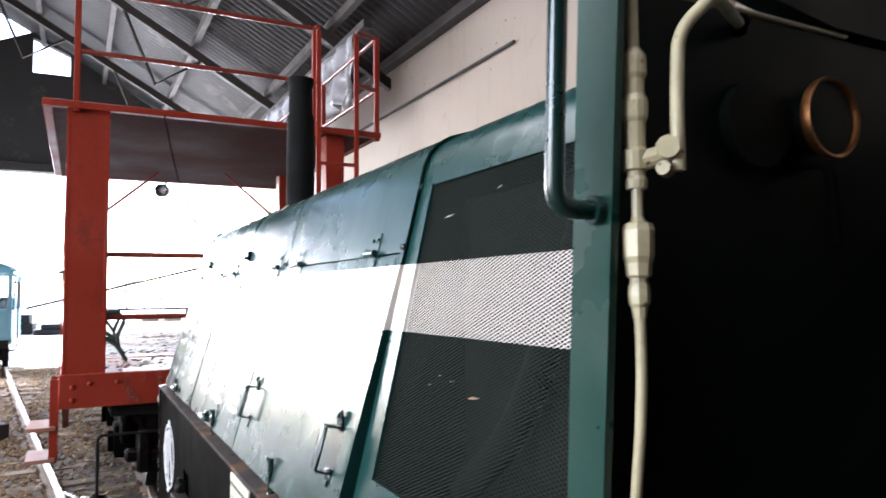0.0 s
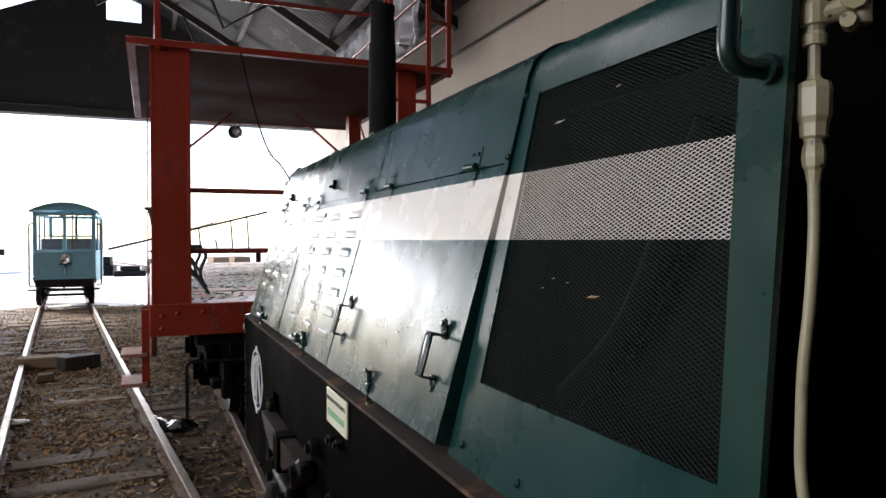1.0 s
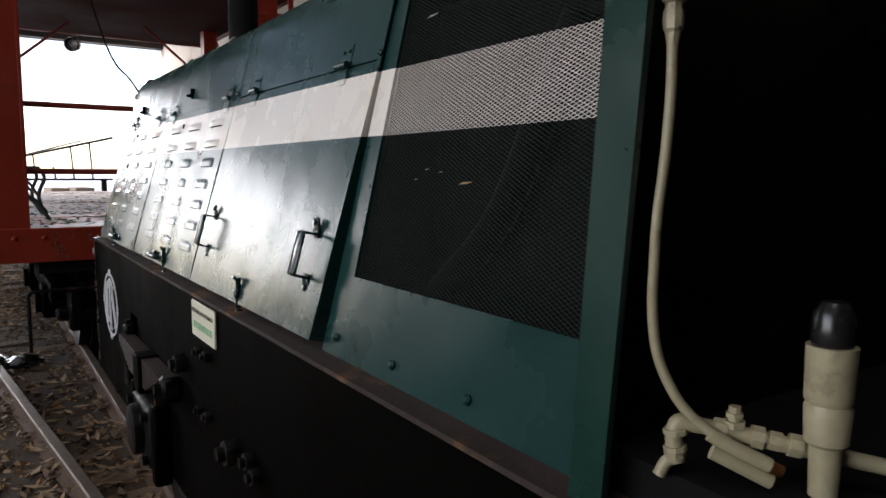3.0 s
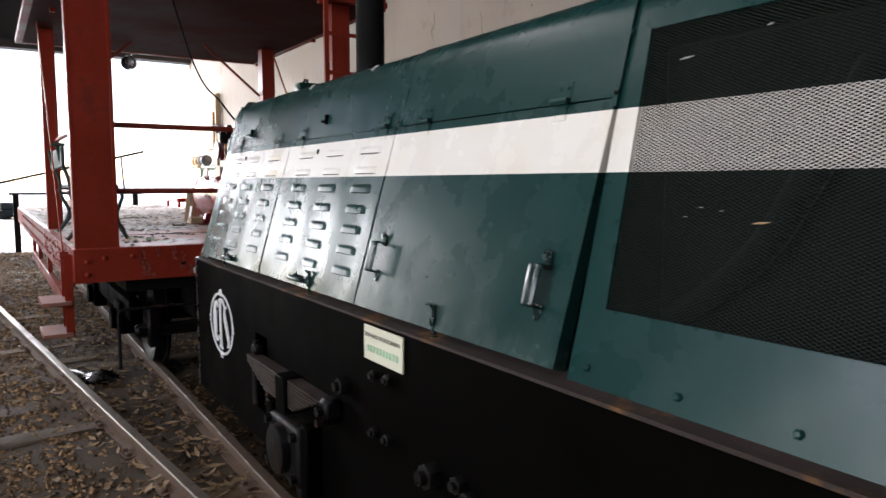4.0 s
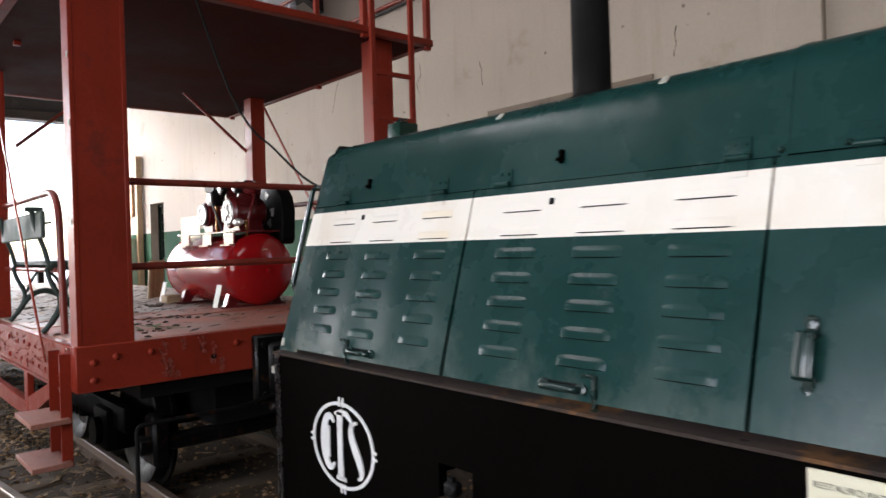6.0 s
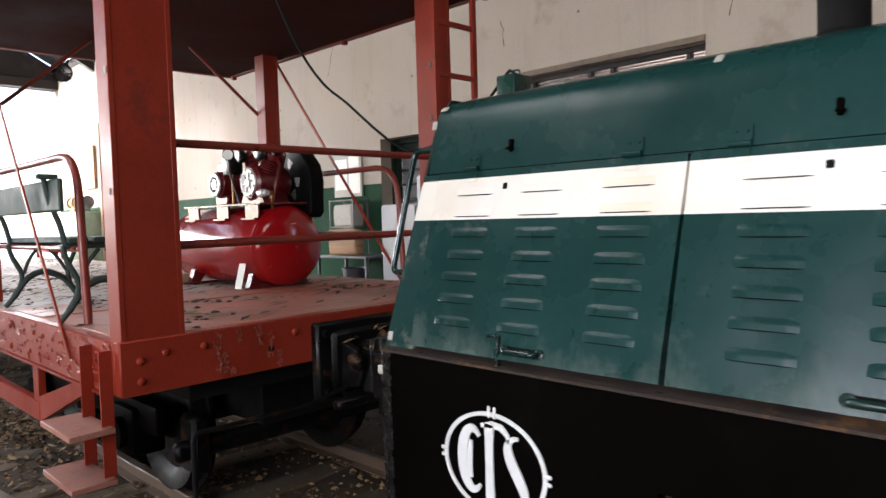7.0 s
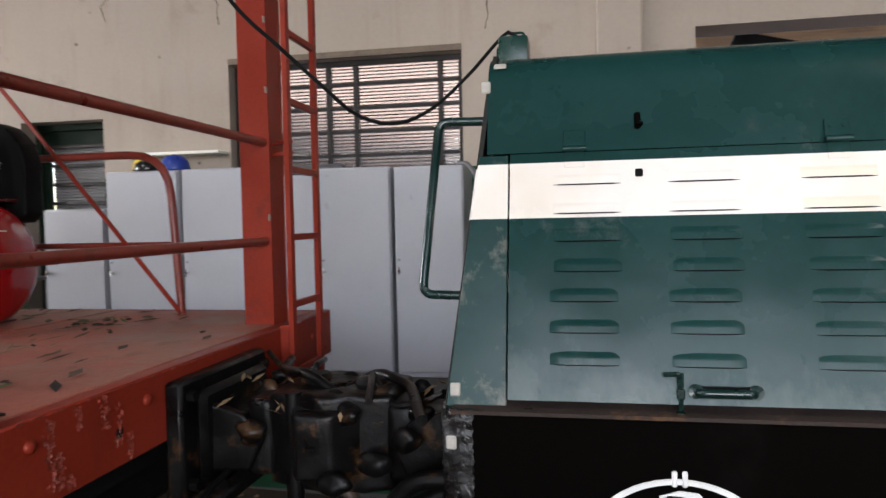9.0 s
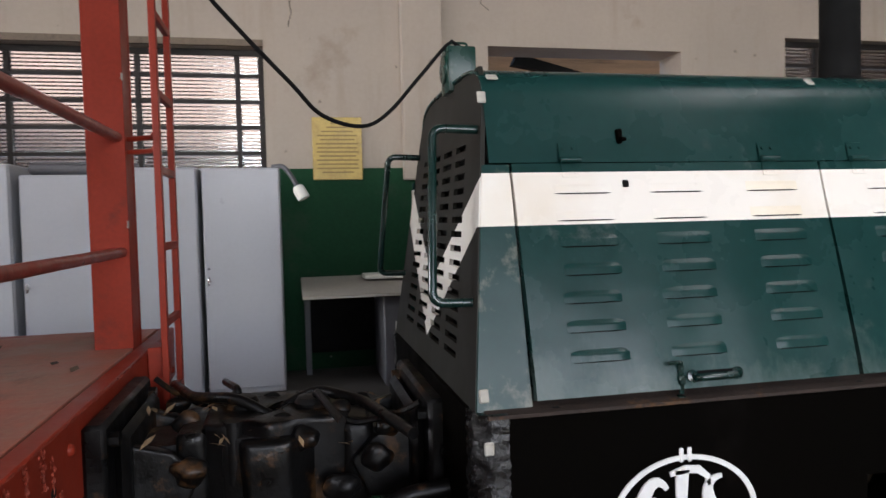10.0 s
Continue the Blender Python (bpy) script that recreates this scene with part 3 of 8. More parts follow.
def sleeper_mesh(seed):
    rnd = random.Random(seed)
    bm = box(-0.95, 0.95, -0.11, 0.11, -0.10, 0.012, 0.012, 1)
    bmesh.ops.subdivide_edges(bm, edges=[e for e in bm.edges if e.calc_length() > 1], cuts=5)
    for v in bm.verts:
        v.co += Vector((rnd.uniform(-0.012, 0.012), rnd.uniform(-0.012, 0.012), rnd.uniform(-0.006, 0.006)))
    return finish(bm, "sleeper", M_SLEEPER)


SLEEPERS = [sleeper_mesh(k) for k in range(4)]
plate_bm = box(-0.09, 0.09, -0.07, 0.07, 0.006, 0.016, 0.003)
for sx in (-0.065, 0.065):
    for sy in (-0.04, 0.04):
        add_box(plate_bm, sx - 0.014, sx + 0.014, sy - 0.014, sy + 0.014, 0.016, 0.034, 0.004)
PLATE = finish(plate_bm, "rail_plate", M_RAIL)


def build_track(name, label, line, y0, y1, step, top=M_RAILTOP):
    tr = thing(name, (line(y0), y0, 0), label, "railway track", "railway tracks")
    for side in (-0.53, 0.53):
        pts = []
        y = y0
        while y <= y1:
            pts.append((line(y) + side, y))
            y += 0.5
        rail_mesh(pts, "rail", tr, top)
    y, k = y0 + 0.2, 0
    while y < y1:
        a = math.atan2(line(y + 0.1) - line(y - 0.1), 0.2)
        rnd = random.Random(k * 7 + len(name))
        m = Matrix.Translation((line(y) + rnd.uniform(-0.05, 0.05), y, rnd.uniform(-0.022, 0.002))) @ Matrix.Rotation(-a + rnd.uniform(-0.03, 0.03), 4, "Z")
        piece("sleeper", SLEEPERS[k % 4], tr, m)
        for side in (-0.53, 0.53):
            piece("rail_plate", PLATE, tr, Matrix.Translation((line(y) + side, y, 0)) @ Matrix.Rotation(-a, 4, "Z"))
        y += step * rnd.uniform(0.92, 1.08)
        k += 1
    return tr


build_track("siding_track", "worn siding track with weathered timber sleepers", siding_x, 0.6, 46, 0.62)
build_track("main_track", "straight track under the locomotive and flat wagon", lambda y: XC, -9.0, 46, 0.62, M_RUSTTOP)
build_track("yard_track", "bright track curving through the yard", lambda y: -1.2 - 0.03 * (y - 22) - 0.004 * (y - 22) ** 2 + 3.4, 21, 60, 0.7)

# ballast stones and litter near the walk
rnd = random.Random(5)
verts, faces = [], []


def stone(cx, cy, cz, r):
    i = len(verts)
    dirs = ((1, 0, 0), (-1, 0, 0), (0, 1, 0), (0, -1, 0), (0, 0, 1), (0, 0, -1))
    a = rnd.uniform(0, 6.28)
    ca, sa = math.cos(a), math.sin(a)
    for dx, dy, dz in dirs:
        k = r * rnd.uniform(0.6, 1.25)
        x, y, z = dx * k, dy * k * 0.8, dz * k * 0.6
        verts.append((cx + ca * x - sa * y, cy + sa * x + ca * y, cz + z))
    for f in ((0, 2, 4), (2, 1, 4), (1, 3, 4), (3, 0, 4), (2, 0, 5), (1, 2, 5), (3, 1, 5), (0, 3, 5)):
        faces.append(tuple(i + k for k in f))


for k in range(72000):
    if k % 10 < 7:
        y = -1.5 + 20.0 * rnd.random() ** 1.45
        x = rnd.gauss(-0.35, 1.15)
    else:
        y = rnd.uniform(-12.0, 19.0)
        x = rnd.uniform(-7.7, 2.9)
    if x > 2.9 or y > 20 or x < -7.8:
        continue
    if 0.12 - 0.05 * (y - 4) < x < 0.80 and 2.0 < y < 8.0 and rnd.random() < 0.65:
        continue
    stone(x, y, relief(x, y) + 0.002, rnd.uniform(0.009, 0.028) * (1.35 if rnd.random() < 0.12 else 1))
me = bpy.data.meshes.new("ballast")
me.from_pydata(verts, [], faces)
me.materials.append(M_STONE)
tagged(new("ballast", me), "scattered brown ballast stones between the rails", "gravel", kind="stuff")

verts, faces = [], []
for k in range(1300):
    y = 1.8 + 10 * rnd.random() ** 1.6
    x = rnd.gauss(0.58, 0.22) if rnd.random() < 0.6 else rnd.uniform(-1.6, 0.9)
    a, ln, wd = rnd.uniform(0, 6.28), rnd.uniform(0.02, 0.075), rnd.uniform(0.006, 0.02)
    c, s_ = math.cos(a), math.sin(a)
    z = relief(x, y) + 0.018
    i = len(verts)
    for u, v_, h in ((-ln, 0, 0.004), (0, wd, 0.0), (ln, 0, rnd.uniform(0.0, 0.02)), (0, -wd, 0.006)):
        verts.append((x + c * u - s_ * v_, y + s_ * u + c * v_, z + h))
    faces += [(i, i + 1, i + 3), (i + 1, i + 2, i + 3)]
me = bpy.data.meshes.new("leaf_litter")
me.from_pydata(verts, [], faces)
me.materials.append(M_LEAF)
tagged(new("leaf_litter", me), "dry leaves and straw on the ballast", "litter", kind="stuff")

# ---- locomotive ----
SL = 0.257
SA = math.atan(SL)
CA_, SA_ = math.cos(SA), math.sin(SA)


def HP(y, z, out=0.0):
    """A point on the slanted hood side; out: metres outwards."""
    return Vector((0.75 + SL * (z - 1.165) - out * CA_, y, z + out * SA_))


def add_slab(bm, quad, o0, o1):
    """A plate on the hood side; quad: (y, z) corners, o0 and o1 its inner and outer face (numbers, or one a corner)."""
    n = len(quad)
    i0 = o0 if isinstance(o0, (tuple, list)) else [o0] * n
    i1 = o1 if isinstance(o1, (tuple, list)) else [o1] * n
    a = [bm.verts.new(HP(y, z, o)) for (y, z), o in zip(quad, i0)]
    b = [bm.verts.new(HP(y, z, o)) for (y, z), o in zip(quad, i1)]
    bm.faces.new(a[::-1])
    bm.faces.new(b)
    for i in range(n):
        bm.faces.new((a[i], a[(i + 1) % n], b[(i + 1) % n], b[i]))
    return bm


def slab(quad, o0, o1, w=0.0):
    return bevel(add_slab(B(), quad, o0, o1), w)


loco = thing("diesel_locomotive", (XC, 2.0, 0.0), "small dark green diesel locomotive with a white stripe and black frame", "locomotive")

# frame: side plate with a slot for the spring, ends, ledge
FX, FZ0, FZ1, FY0, FY1 = 0.706, 0.42, 1.138, -1.6, 4.265
fs = wall_with_holes("x", FX, 0.035, FY0, FY1 - 0.05, FZ0, FZ1 - 0.012, [(3.055, 3.205, 0.56, 0.895)])
part("frame_side", fs, M_BLACK, loco, "black painted side plate of the frame", smooth=False)
part("frame_side", wall_with_holes("x", 2 * XC - FX - 0.035, 0.035, FY0, FY1 - 0.05, FZ0, FZ1 - 0.012, []), M_BLACK, loco, smooth=False)
nb = 26
for s in (1, -1):
    fb = B()
    prof = []
    for i in range(9):
        a = math.pi / 2 * i / 8
        prof.append((FX + 0.055 * (1 - math.cos(a)) - 0.004, FY1 - 0.055 + 0.055 * math.sin(a)))
    prof += [(FX + 0.09, FY1), (FX + 0.09, FY1 - 0.08), (FX - 0.004, FY1 - 0.08)]
    rows = []
    for j in range(nb * 3 + 1):
        z = FZ0 + (FZ1 - 0.001 - FZ0) * j / (nb * 3)
        rows.append([fb.verts.new((XC + s * (XC - x + rnd.uniform(-0.0035, 0.0035)) * -1, y + rnd.uniform(-0.0035, 0.0035), z)) for x, y in prof])
    for a, b in zip(rows, rows[1:]):
        for k in range(len(prof)):
            k2 = (k + 1) % len(prof)
            fb.faces.new((a[k], a[k2], b[k2], b[k]))
    fb.faces.new(rows[0][::-1])
    fb.faces.new(rows[-1])
    part("frame_corner", fb, M_WELD, loco, "rough tarred rounded corner of the frame")
part("frame_end", box(FX + 0.09, 2 * XC - FX - 0.09, FY1 - 0.04, FY1, FZ0, FZ1, 0.004), M_BLACK, loco)
led = B()
for s in (1, -1):
    pts = [(FX - 0.007, FZ1 - 0.010), (FX - 0.005, FZ1 - 0.002), (FX + 0.03, FZ1 + 0.000), (0.775, FZ1 + 0.014), (0.775, FZ1 - 0.02), (FX + 0.04, FZ1 - 0.02)]
    add_prism(led, [(XC + s * (x - XC), 0, z) for x, z in pts], (0, FY0, 0), (0, FY1 - 0.03, 0))
part("frame_ledge", led, M_LEDGE, loco, "rusty brown ledge along the top of the frame")
part("footplate", box(0.76, 2 * XC - 0.76, FY0, FY1 - 0.05, FZ1 - 0.05, FZ1 - 0.012), M_DARK, loco)

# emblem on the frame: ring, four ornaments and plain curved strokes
EY, EZ, ER, EW = 3.735, 0.843, 0.157, 0.200
ring = B()
pr = []
for i in range(48):
    a = 2 * math.pi * i / 48
    pr.append((EY + EW * math.cos(a), EZ + ER * math.sin(a), EY + (EW - 0.015) * math.cos(a), EZ + (ER - 0.012) * math.sin(a)))
ex0, ex1 = FX - 0.004, FX + 0.001
va = [[ring.verts.new((ex0, p[0], p[1])), ring.verts.new((ex0, p[2], p[3])), ring.verts.new((ex1, p[0], p[1])), ring.verts.new((ex1, p[2], p[3]))] for p in pr]
for i in range(48):
    a, b = va[i], va[(i + 1) % 48]
    for u, v_ in ((0, 1), (1, 3), (3, 2), (2, 0)):
        ring.faces.new((a[u], a[v_], b[v_], b[u]))
emb = part("emblem_ring", ring, M_EMBLEM, loco, "white painted oval emblem ring")
for dy, dz in ((0, ER), (0, -ER), (EW, 0), (-EW, 0)):
    for q in (-1, 1):
        cy, cz = EY + dy + (q * 0.011 if dz else 0), EZ + dz + (q * 0.011 if dy else 0)
        part("emblem_ornament", box(ex0 - 0.002, ex1, cy - (0.006 if dz else 0.014), cy + (0.006 if dz else 0.014), cz - (0.018 if dz else 0.006), cz + (0.018 if dz else 0.006), 0.003), M_EMBLEM, emb)


def emblem_ribbon(points, widths):
    """A flat painted band along (right, up) points round the emblem's middle, with a width at each point."""
    bm = B()
    rows = []
    for i, (u, v) in enumerate(points):
        a, b = points[max(0, i - 1)], points[min(len(points) - 1, i + 1)]
        d = Vector((b[0] - a[0], b[1] - a[1])).normalized()
        nx, ny = -d.y * widths[i] / 2, d.x * widths[i] / 2
        rows.append([bm.verts.new((x, EY - u - k * nx, EZ + v + k * ny)) for x in (ex0 - 0.001, ex1) for k in (1, -1)])
    for p, q in zip(rows, rows[1:]):
        for i, j in ((0, 1), (1, 3), (3, 2), (2, 0)):
            bm.faces.new((p[i], p[j], q[j], q[i]))
    for r in (rows[0], rows[-1]):
        bm.faces.new((r[0], r[1], r[3], r[2]))
    return bm


arc = [radians(52 + 256 * i / 24) for i in range(25)]
part("emblem_crescent", emblem_ribbon([(-0.078 + 0.044 * math.cos(a), 0.002 + 0.094 * math.sin(a)) for a in arc], [0.012 + 0.026 * math.sin(math.pi * i / 24) for i in range(25)]), M_EMBLEM, emb)
part("emblem_bar", emblem_ribbon([(-0.086, 0.058), (-0.090, 0.02), (-0.092, -0.02), (-0.088, -0.058)], [0.014, 0.020, 0.020, 0.014]), M_EMBLEM, emb)
part("emblem_bar", emblem_ribbon([(-0.010, 0.120), (-0.012, 0.05), (-0.012, -0.05), (-0.010, -0.122)], [0.036, 0.030, 0.030, 0.036]), M_EMBLEM, emb)
part("emblem_bar", emblem_ribbon([(-0.042, 0.112), (0.0, 0.121), (0.035, 0.118), (0.060, 0.098), (0.064, 0.076)], [0.012, 0.020, 0.020, 0.015, 0.009]), M_EMBLEM, emb)
part("emblem_bar", emblem_ribbon([(-0.040, -0.122), (0.022, -0.122)], [0.013, 0.013]), M_EMBLEM, emb)
wave = [i / 28 for i in range(29)]
part("emblem_wave", emblem_ribbon([(0.092 - 0.034 * math.sin(2 * math.pi * t - 0.2) * (1.0 - 0.2 * t), 0.098 * math.cos(math.pi * t) - 0.002) for t in wave], [0.010 + 0.028 * math.sin(math.pi * t) ** 1.4 for t in wave]), M_EMBLEM, emb)

# sponsor plate
sp = part("sign_plate", box(FX - 0.008, FX - 0.001, 1.885, 2.125, 1.012, 1.118, 0.002), M_LABEL, loco, "cream sign plate with dark and green print")


def lettering(body, size, m, material, name, parent, spacing=1.0):
    cu = bpy.data.curves.new(name, "FONT")
    cu.body, cu.size, cu.align_x, cu.align_y, cu.extrude, cu.space_character = body, size, "CENTER", "CENTER", 0.0004, spacing
    tmp = new("tmp_text", cu)
    bpy.context.view_layer.update()
    me = bpy.data.meshes.new_from_object(tmp.evaluated_get(bpy.context.evaluated_depsgraph_get()))
    bpy.data.objects.remove(tmp)
    me.materials.clear()
    me.materials.append(material)
    me.transform(m)
    ob = new(name, me)
    link_under(ob, parent)
    return ob


FACE_WEST = Matrix(((0, 0, -1, 0), (-1, 0, 0, 0), (0, 1, 0, 0), (0, 0, 0, 1)))
lettering("RESTAURO PATROCINADO", 0.0175, Matrix.Translation((FX - 0.009, 2.005, 1.090)) @ FACE_WEST, M_INK, "sign_text", sp)
for i in range(10):
    yc = 2.094 - i * 0.0198
    part("sign_mark", box(FX - 0.0105, FX - 0.0075, yc - 0.0055, yc + 0.0055, 1.040, 1.060, 0.001), M_GREENINK, sp)

# leaf spring with its hanger, buckle and axle box
spring = part("leaf_spring", box(FX - 0.062, FX - 0.004, 2.300, 3.085, 0.846, 0.856, 0.002), M_SPRING, loco, "rusty leaf spring")
for i in range(1, 9):
    h = 0.846 - i * 0.0118
    piece("leaf", finish(box(FX - 0.062, FX - 0.004, 2.300 + 0.030 * i, 3.085 - (0.004 if i < 3 else 0.034 * (i - 2)), h, h + 0.0095, 0.002), "leaf", M_SPRING), spring, Matrix.Identity(4))
part("spring_buckle", box(FX - 0.074, FX + 0.003, 2.60, 2.70, 0.725, 0.862, 0.005), M_BLACK, loco)
part("spring_hanger", add_cyl(add_cyl(box(FX - 0.045, FX + 0.0, 3.035, 3.085, 0.856, 0.90, 0.010), (FX - 0.028, 3.06, 0.82), (FX - 0.028, 3.06, 0.915), 0.012), (FX - 0.03, 3.06, 0.64), (FX - 0.03, 3.06, 0.80), 0.018), M_GREASE, loco)
part("spring_hanger", add_cyl(add_cyl(box(FX - 0.065, FX + 0.0, 2.245, 2.305, 0.80, 0.870, 0.012), (FX - 0.085, 2.275, 0.83), (FX, 2.275, 0.83), 0.018, 6), (FX - 0.08, 2.29, 0.785), (FX, 2.29, 0.785), 0.015, 6), M_GREASE, loco)
axb = box(FX - 0.065, FX + 0.02, 2.50, 2.82, 0.46, 0.69, 0.03, 3)
add_cyl(axb, (FX - 0.10, 2.66, 0.58), (FX, 2.66, 0.58), 0.095, 20, w=0.015)
for q in (2.53, 2.79):
    add_cyl(axb, (FX - 0.085, q, 0.66), (FX - 0.05, q, 0.66), 0.018, 6)
    add_cyl(axb, (FX - 0.085, q, 0.50), (FX - 0.05, q, 0.50), 0.018, 6)
part("axle_box", axb, M_GREASE, loco, "greasy black axle box")
for q in (2.46, 2.83):
    part("horn_guide", box(FX - 0.06, FX, q - 0.03, q + 0.03, 0.43, 0.72, 0.008), M_BLACK, loco)
for ob in loco.children:
    if ob.name.split(".")[0] in ("leaf_spring", "spring_buckle", "spring_hanger", "axle_box", "horn_guide"):
        ob.location += Vector((0.0, 0.055, -0.036))
nut = finish(add_cyl(cyl((0.004, 0, 0), (-0.034, 0, 0), 0.032, 6, w=0.004), (-0.03, 0, 0), (-0.05, 0, 0), 0.017, 10), "frame_bolt", M_NUT)
for by, bz, sc in ((2.27, 0.888, 0.95), (2.058, 0.970, 0.55), (1.972, 0.977, 0.55), (2.06, 0.793, 0.55), (1.975, 0.797, 0.55), (1.723, 0.781, 1.15), (1.60, 0.80, 0.75), (1.56, 0.775, 0.7), (3.56, 0.45, 0.4)):
    piece("frame_bolt", nut, loco, Matrix.Translation((FX, by, bz)) @ Matrix.Scale(sc, 4))
wheel_prof = [(0.0, -0.06), (0.07, -0.06), (0.08, -0.04), (0.09, -0.015), (0.24, -0.005), (0.28, -0.04), (0.34, -0.05), (0.345, 0.03), (0.37, 0.035), (0.37, 0.055), (0.28, 0.055), (0.25, 0.02), (0.0, 0.02)]


def wheelset(parent, yc, r, z0=0.099):
    k = r / 0.345
    for s in (-1, 1):
        part("wheel", lathe([(a * k, b) for a, b in wheel_prof], 36, along((XC + s * 0.53, yc, z0 + r), (-s, 0, 0))), M_GREASE, parent)
    part("axle", cyl((XC - 0.6, yc, z0 + r), (XC + 0.6, yc, z0 + r), 0.055), M_GREASE, parent)


wheelset(loco, 2.66, 0.42)
wheelset(loco, 0.2, 0.42)

# hood: dark core, skins, doors
HOOD_TOP = [(0.931, 1.87), (0.942, 1.912), (0.955, 1.942), (0.975, 1.966), (1.004, 1.984), (1.05, 1.997), (1.13, 2.006), (XC, 2.012)]


def profile(z_low, inset):
    """The hood's cross-section above z_low, inset by a skin's thickness, from the west side over to the east."""
    west = [(0.75 + SL * (z_low - 1.165), z_low)] + HOOD_TOP
    pts = []
    for x, z in west:
        pts.append((x + inset * (0.97 if z < 1.95 else 0.4), z - inset * (0.25 if z < 1.9 else 0.95 if z > 1.985 else 0.7)))
    pts += [(2 * XC - x, z) for x, z in pts[-2::-1]]
    return pts


def skin(y0, y1, z_low, t=0.008, out=0.0):
    bm = B()
    outer, inner = profile(z_low, -out), profile(z_low, t - out)
    loops = [[bm.verts.new((x, y, z)) for x, z in pr] for y in (y0, y1) for pr in (outer, inner)]
    n = len(outer)
    for i in range(n - 1):
        bm.faces.new((loops[0][i], loops[0][i + 1], loops[2][i + 1], loops[2][i]))
        bm.faces.new((loops[1][i], loops[3][i], loops[3][i + 1], loops[1][i + 1]))
        for k in (0, 2):
            bm.faces.new((loops[k][i], loops[k + 1][i], loops[k + 1][i + 1], loops[k][i + 1]))
    for i in (0, n - 1):
        bm.faces.new((loops[0][i], loops[2][i], loops[3][i], loops[1][i]))
    return bm


core = B()
pr = profile(1.10, 0.035)
add_prism(core, [(x, 0, z) for x, z in pr], (0, 1.305, 0), (0, 4.10, 0))
part("engine_casing", core, M_DARK, loco)
HZ = 1.732
part("hood_top", skin(2.232, 4.165, HZ, out=0.002), M_HOOD, loco, "dark green front hood top panel")
part("hood_top", skin(1.300, 2.224, HZ, out=0.006), M_HOOD, loco, "dark green rear hood top panel")
part("hood_seam", skin(2.221, 2.236, HZ - 0.03, 0.004, 0.0075), M_HOOD, loco)
part("hood_seam", skin(1.282, 1.298, HZ - 0.02, 0.004, 0.0085), M_HOOD, loco)
part("corner_panel", slab([(4.112, 1.125), (4.255, 1.125), (4.185, HZ - 0.004), (4.112, HZ - 0.004)], -0.012, 0.002, 0.002), M_SCUFF_GLARE, loco, "scuffed green corner panel with painted beige reflection")
# far side skin
far = B()
add_prism(far, [(2 * XC - HP(0, 1.125).x, 0, 1.125), (2 * XC - HP(0, HZ).x, 0, HZ), (2 * XC - HP(0, HZ).x - 0.01, 0, HZ), (2 * XC - HP(0, 1.125).x - 0.01, 0, 1.125)], (0, 0.54, 0), (0, 4.20, 0))
part("far_side_panel", far, M_HOOD, loco)

DOOR_Z0 = 1.152


def hood_door(y_rear, y_front, rear_gap, out_low, name_label, paint=None, columns=()):
    """A sheet door with a slightly bulged face; between its columns of louvres the sheet swells out."""
    ny, nz = 44, 14
    z0, z1 = DOOR_Z0, HZ - 0.004
    marks = [y_rear - 0.13] + sorted(columns) + [y_front + 0.13]
    bm = B()
    front, back = [], []
    for j in range(nz + 1):
        z = z0 + (z1 - z0) * j / nz
        fade = min(1.0, max(0.0, (1.60 - z) / 0.10)) * min(1.0, (z - z0) / 0.05)
        ya = y_rear + rear_gap * (1 - j / nz)
        rf, rb_ = [], []
        for i in range(ny + 1):
            y = ya + (y_front - ya) * i / ny
            o = out_low + (0.006 - out_low) * j / nz
            if columns:
                k = max(q for q in range(len(marks) - 1) if marks[q] <= y)
                o += 0.0030 * fade * (0.5 - 0.5 * math.cos(2 * math.pi * (y - marks[k]) / (marks[k + 1] - marks[k])))
            else:
                o += 0.0012 * fade * math.sin(math.pi * i / ny) * math.sin(math.pi * j / nz)
            rf.append(bm.verts.new(HP(y, z, o)))
            rb_.append(bm.verts.new(HP(y, z, -0.016)))
        front.append(rf)
        back.append(rb_)
    for j in range(nz):
        for i in range(ny):
            bm.faces.new((front[j][i], front[j + 1][i], front[j + 1][i + 1], front[j][i + 1]))
            bm.faces.new((back[j][i], back[j][i + 1], back[j + 1][i + 1], back[j + 1][i]))
        for i in (0, ny):
            bm.faces.new((front[j][i], back[j][i], back[j + 1][i], front[j + 1][i]))
    for i in range(ny):
        for j in (0, nz):
            bm.faces.new((front[j][i], front[j][i + 1], back[j][i + 1], back[j][i]))
    return part("hood_door", bm, paint or M_DOOR, loco, name_label)


def door_out(z, out_low):
    return 0.006 + (out_low - 0.006) * (HZ - z) / (HZ - DOOR_Z0)


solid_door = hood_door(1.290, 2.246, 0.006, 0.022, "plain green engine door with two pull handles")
door_b = hood_door(2.252, 3.196, 0.006, 0.020, "louvred green engine door, dented low edge", M_WORN_SHEEN, (2.403, 2.690, 2.978))
door_a = hood_door(3.202, 4.107, 0.010, 0.022, "louvred green engine door, low edge scuffed and pale with painted sheen", M_WORN_SHEEN, (3.365, 3.655, 3.922))


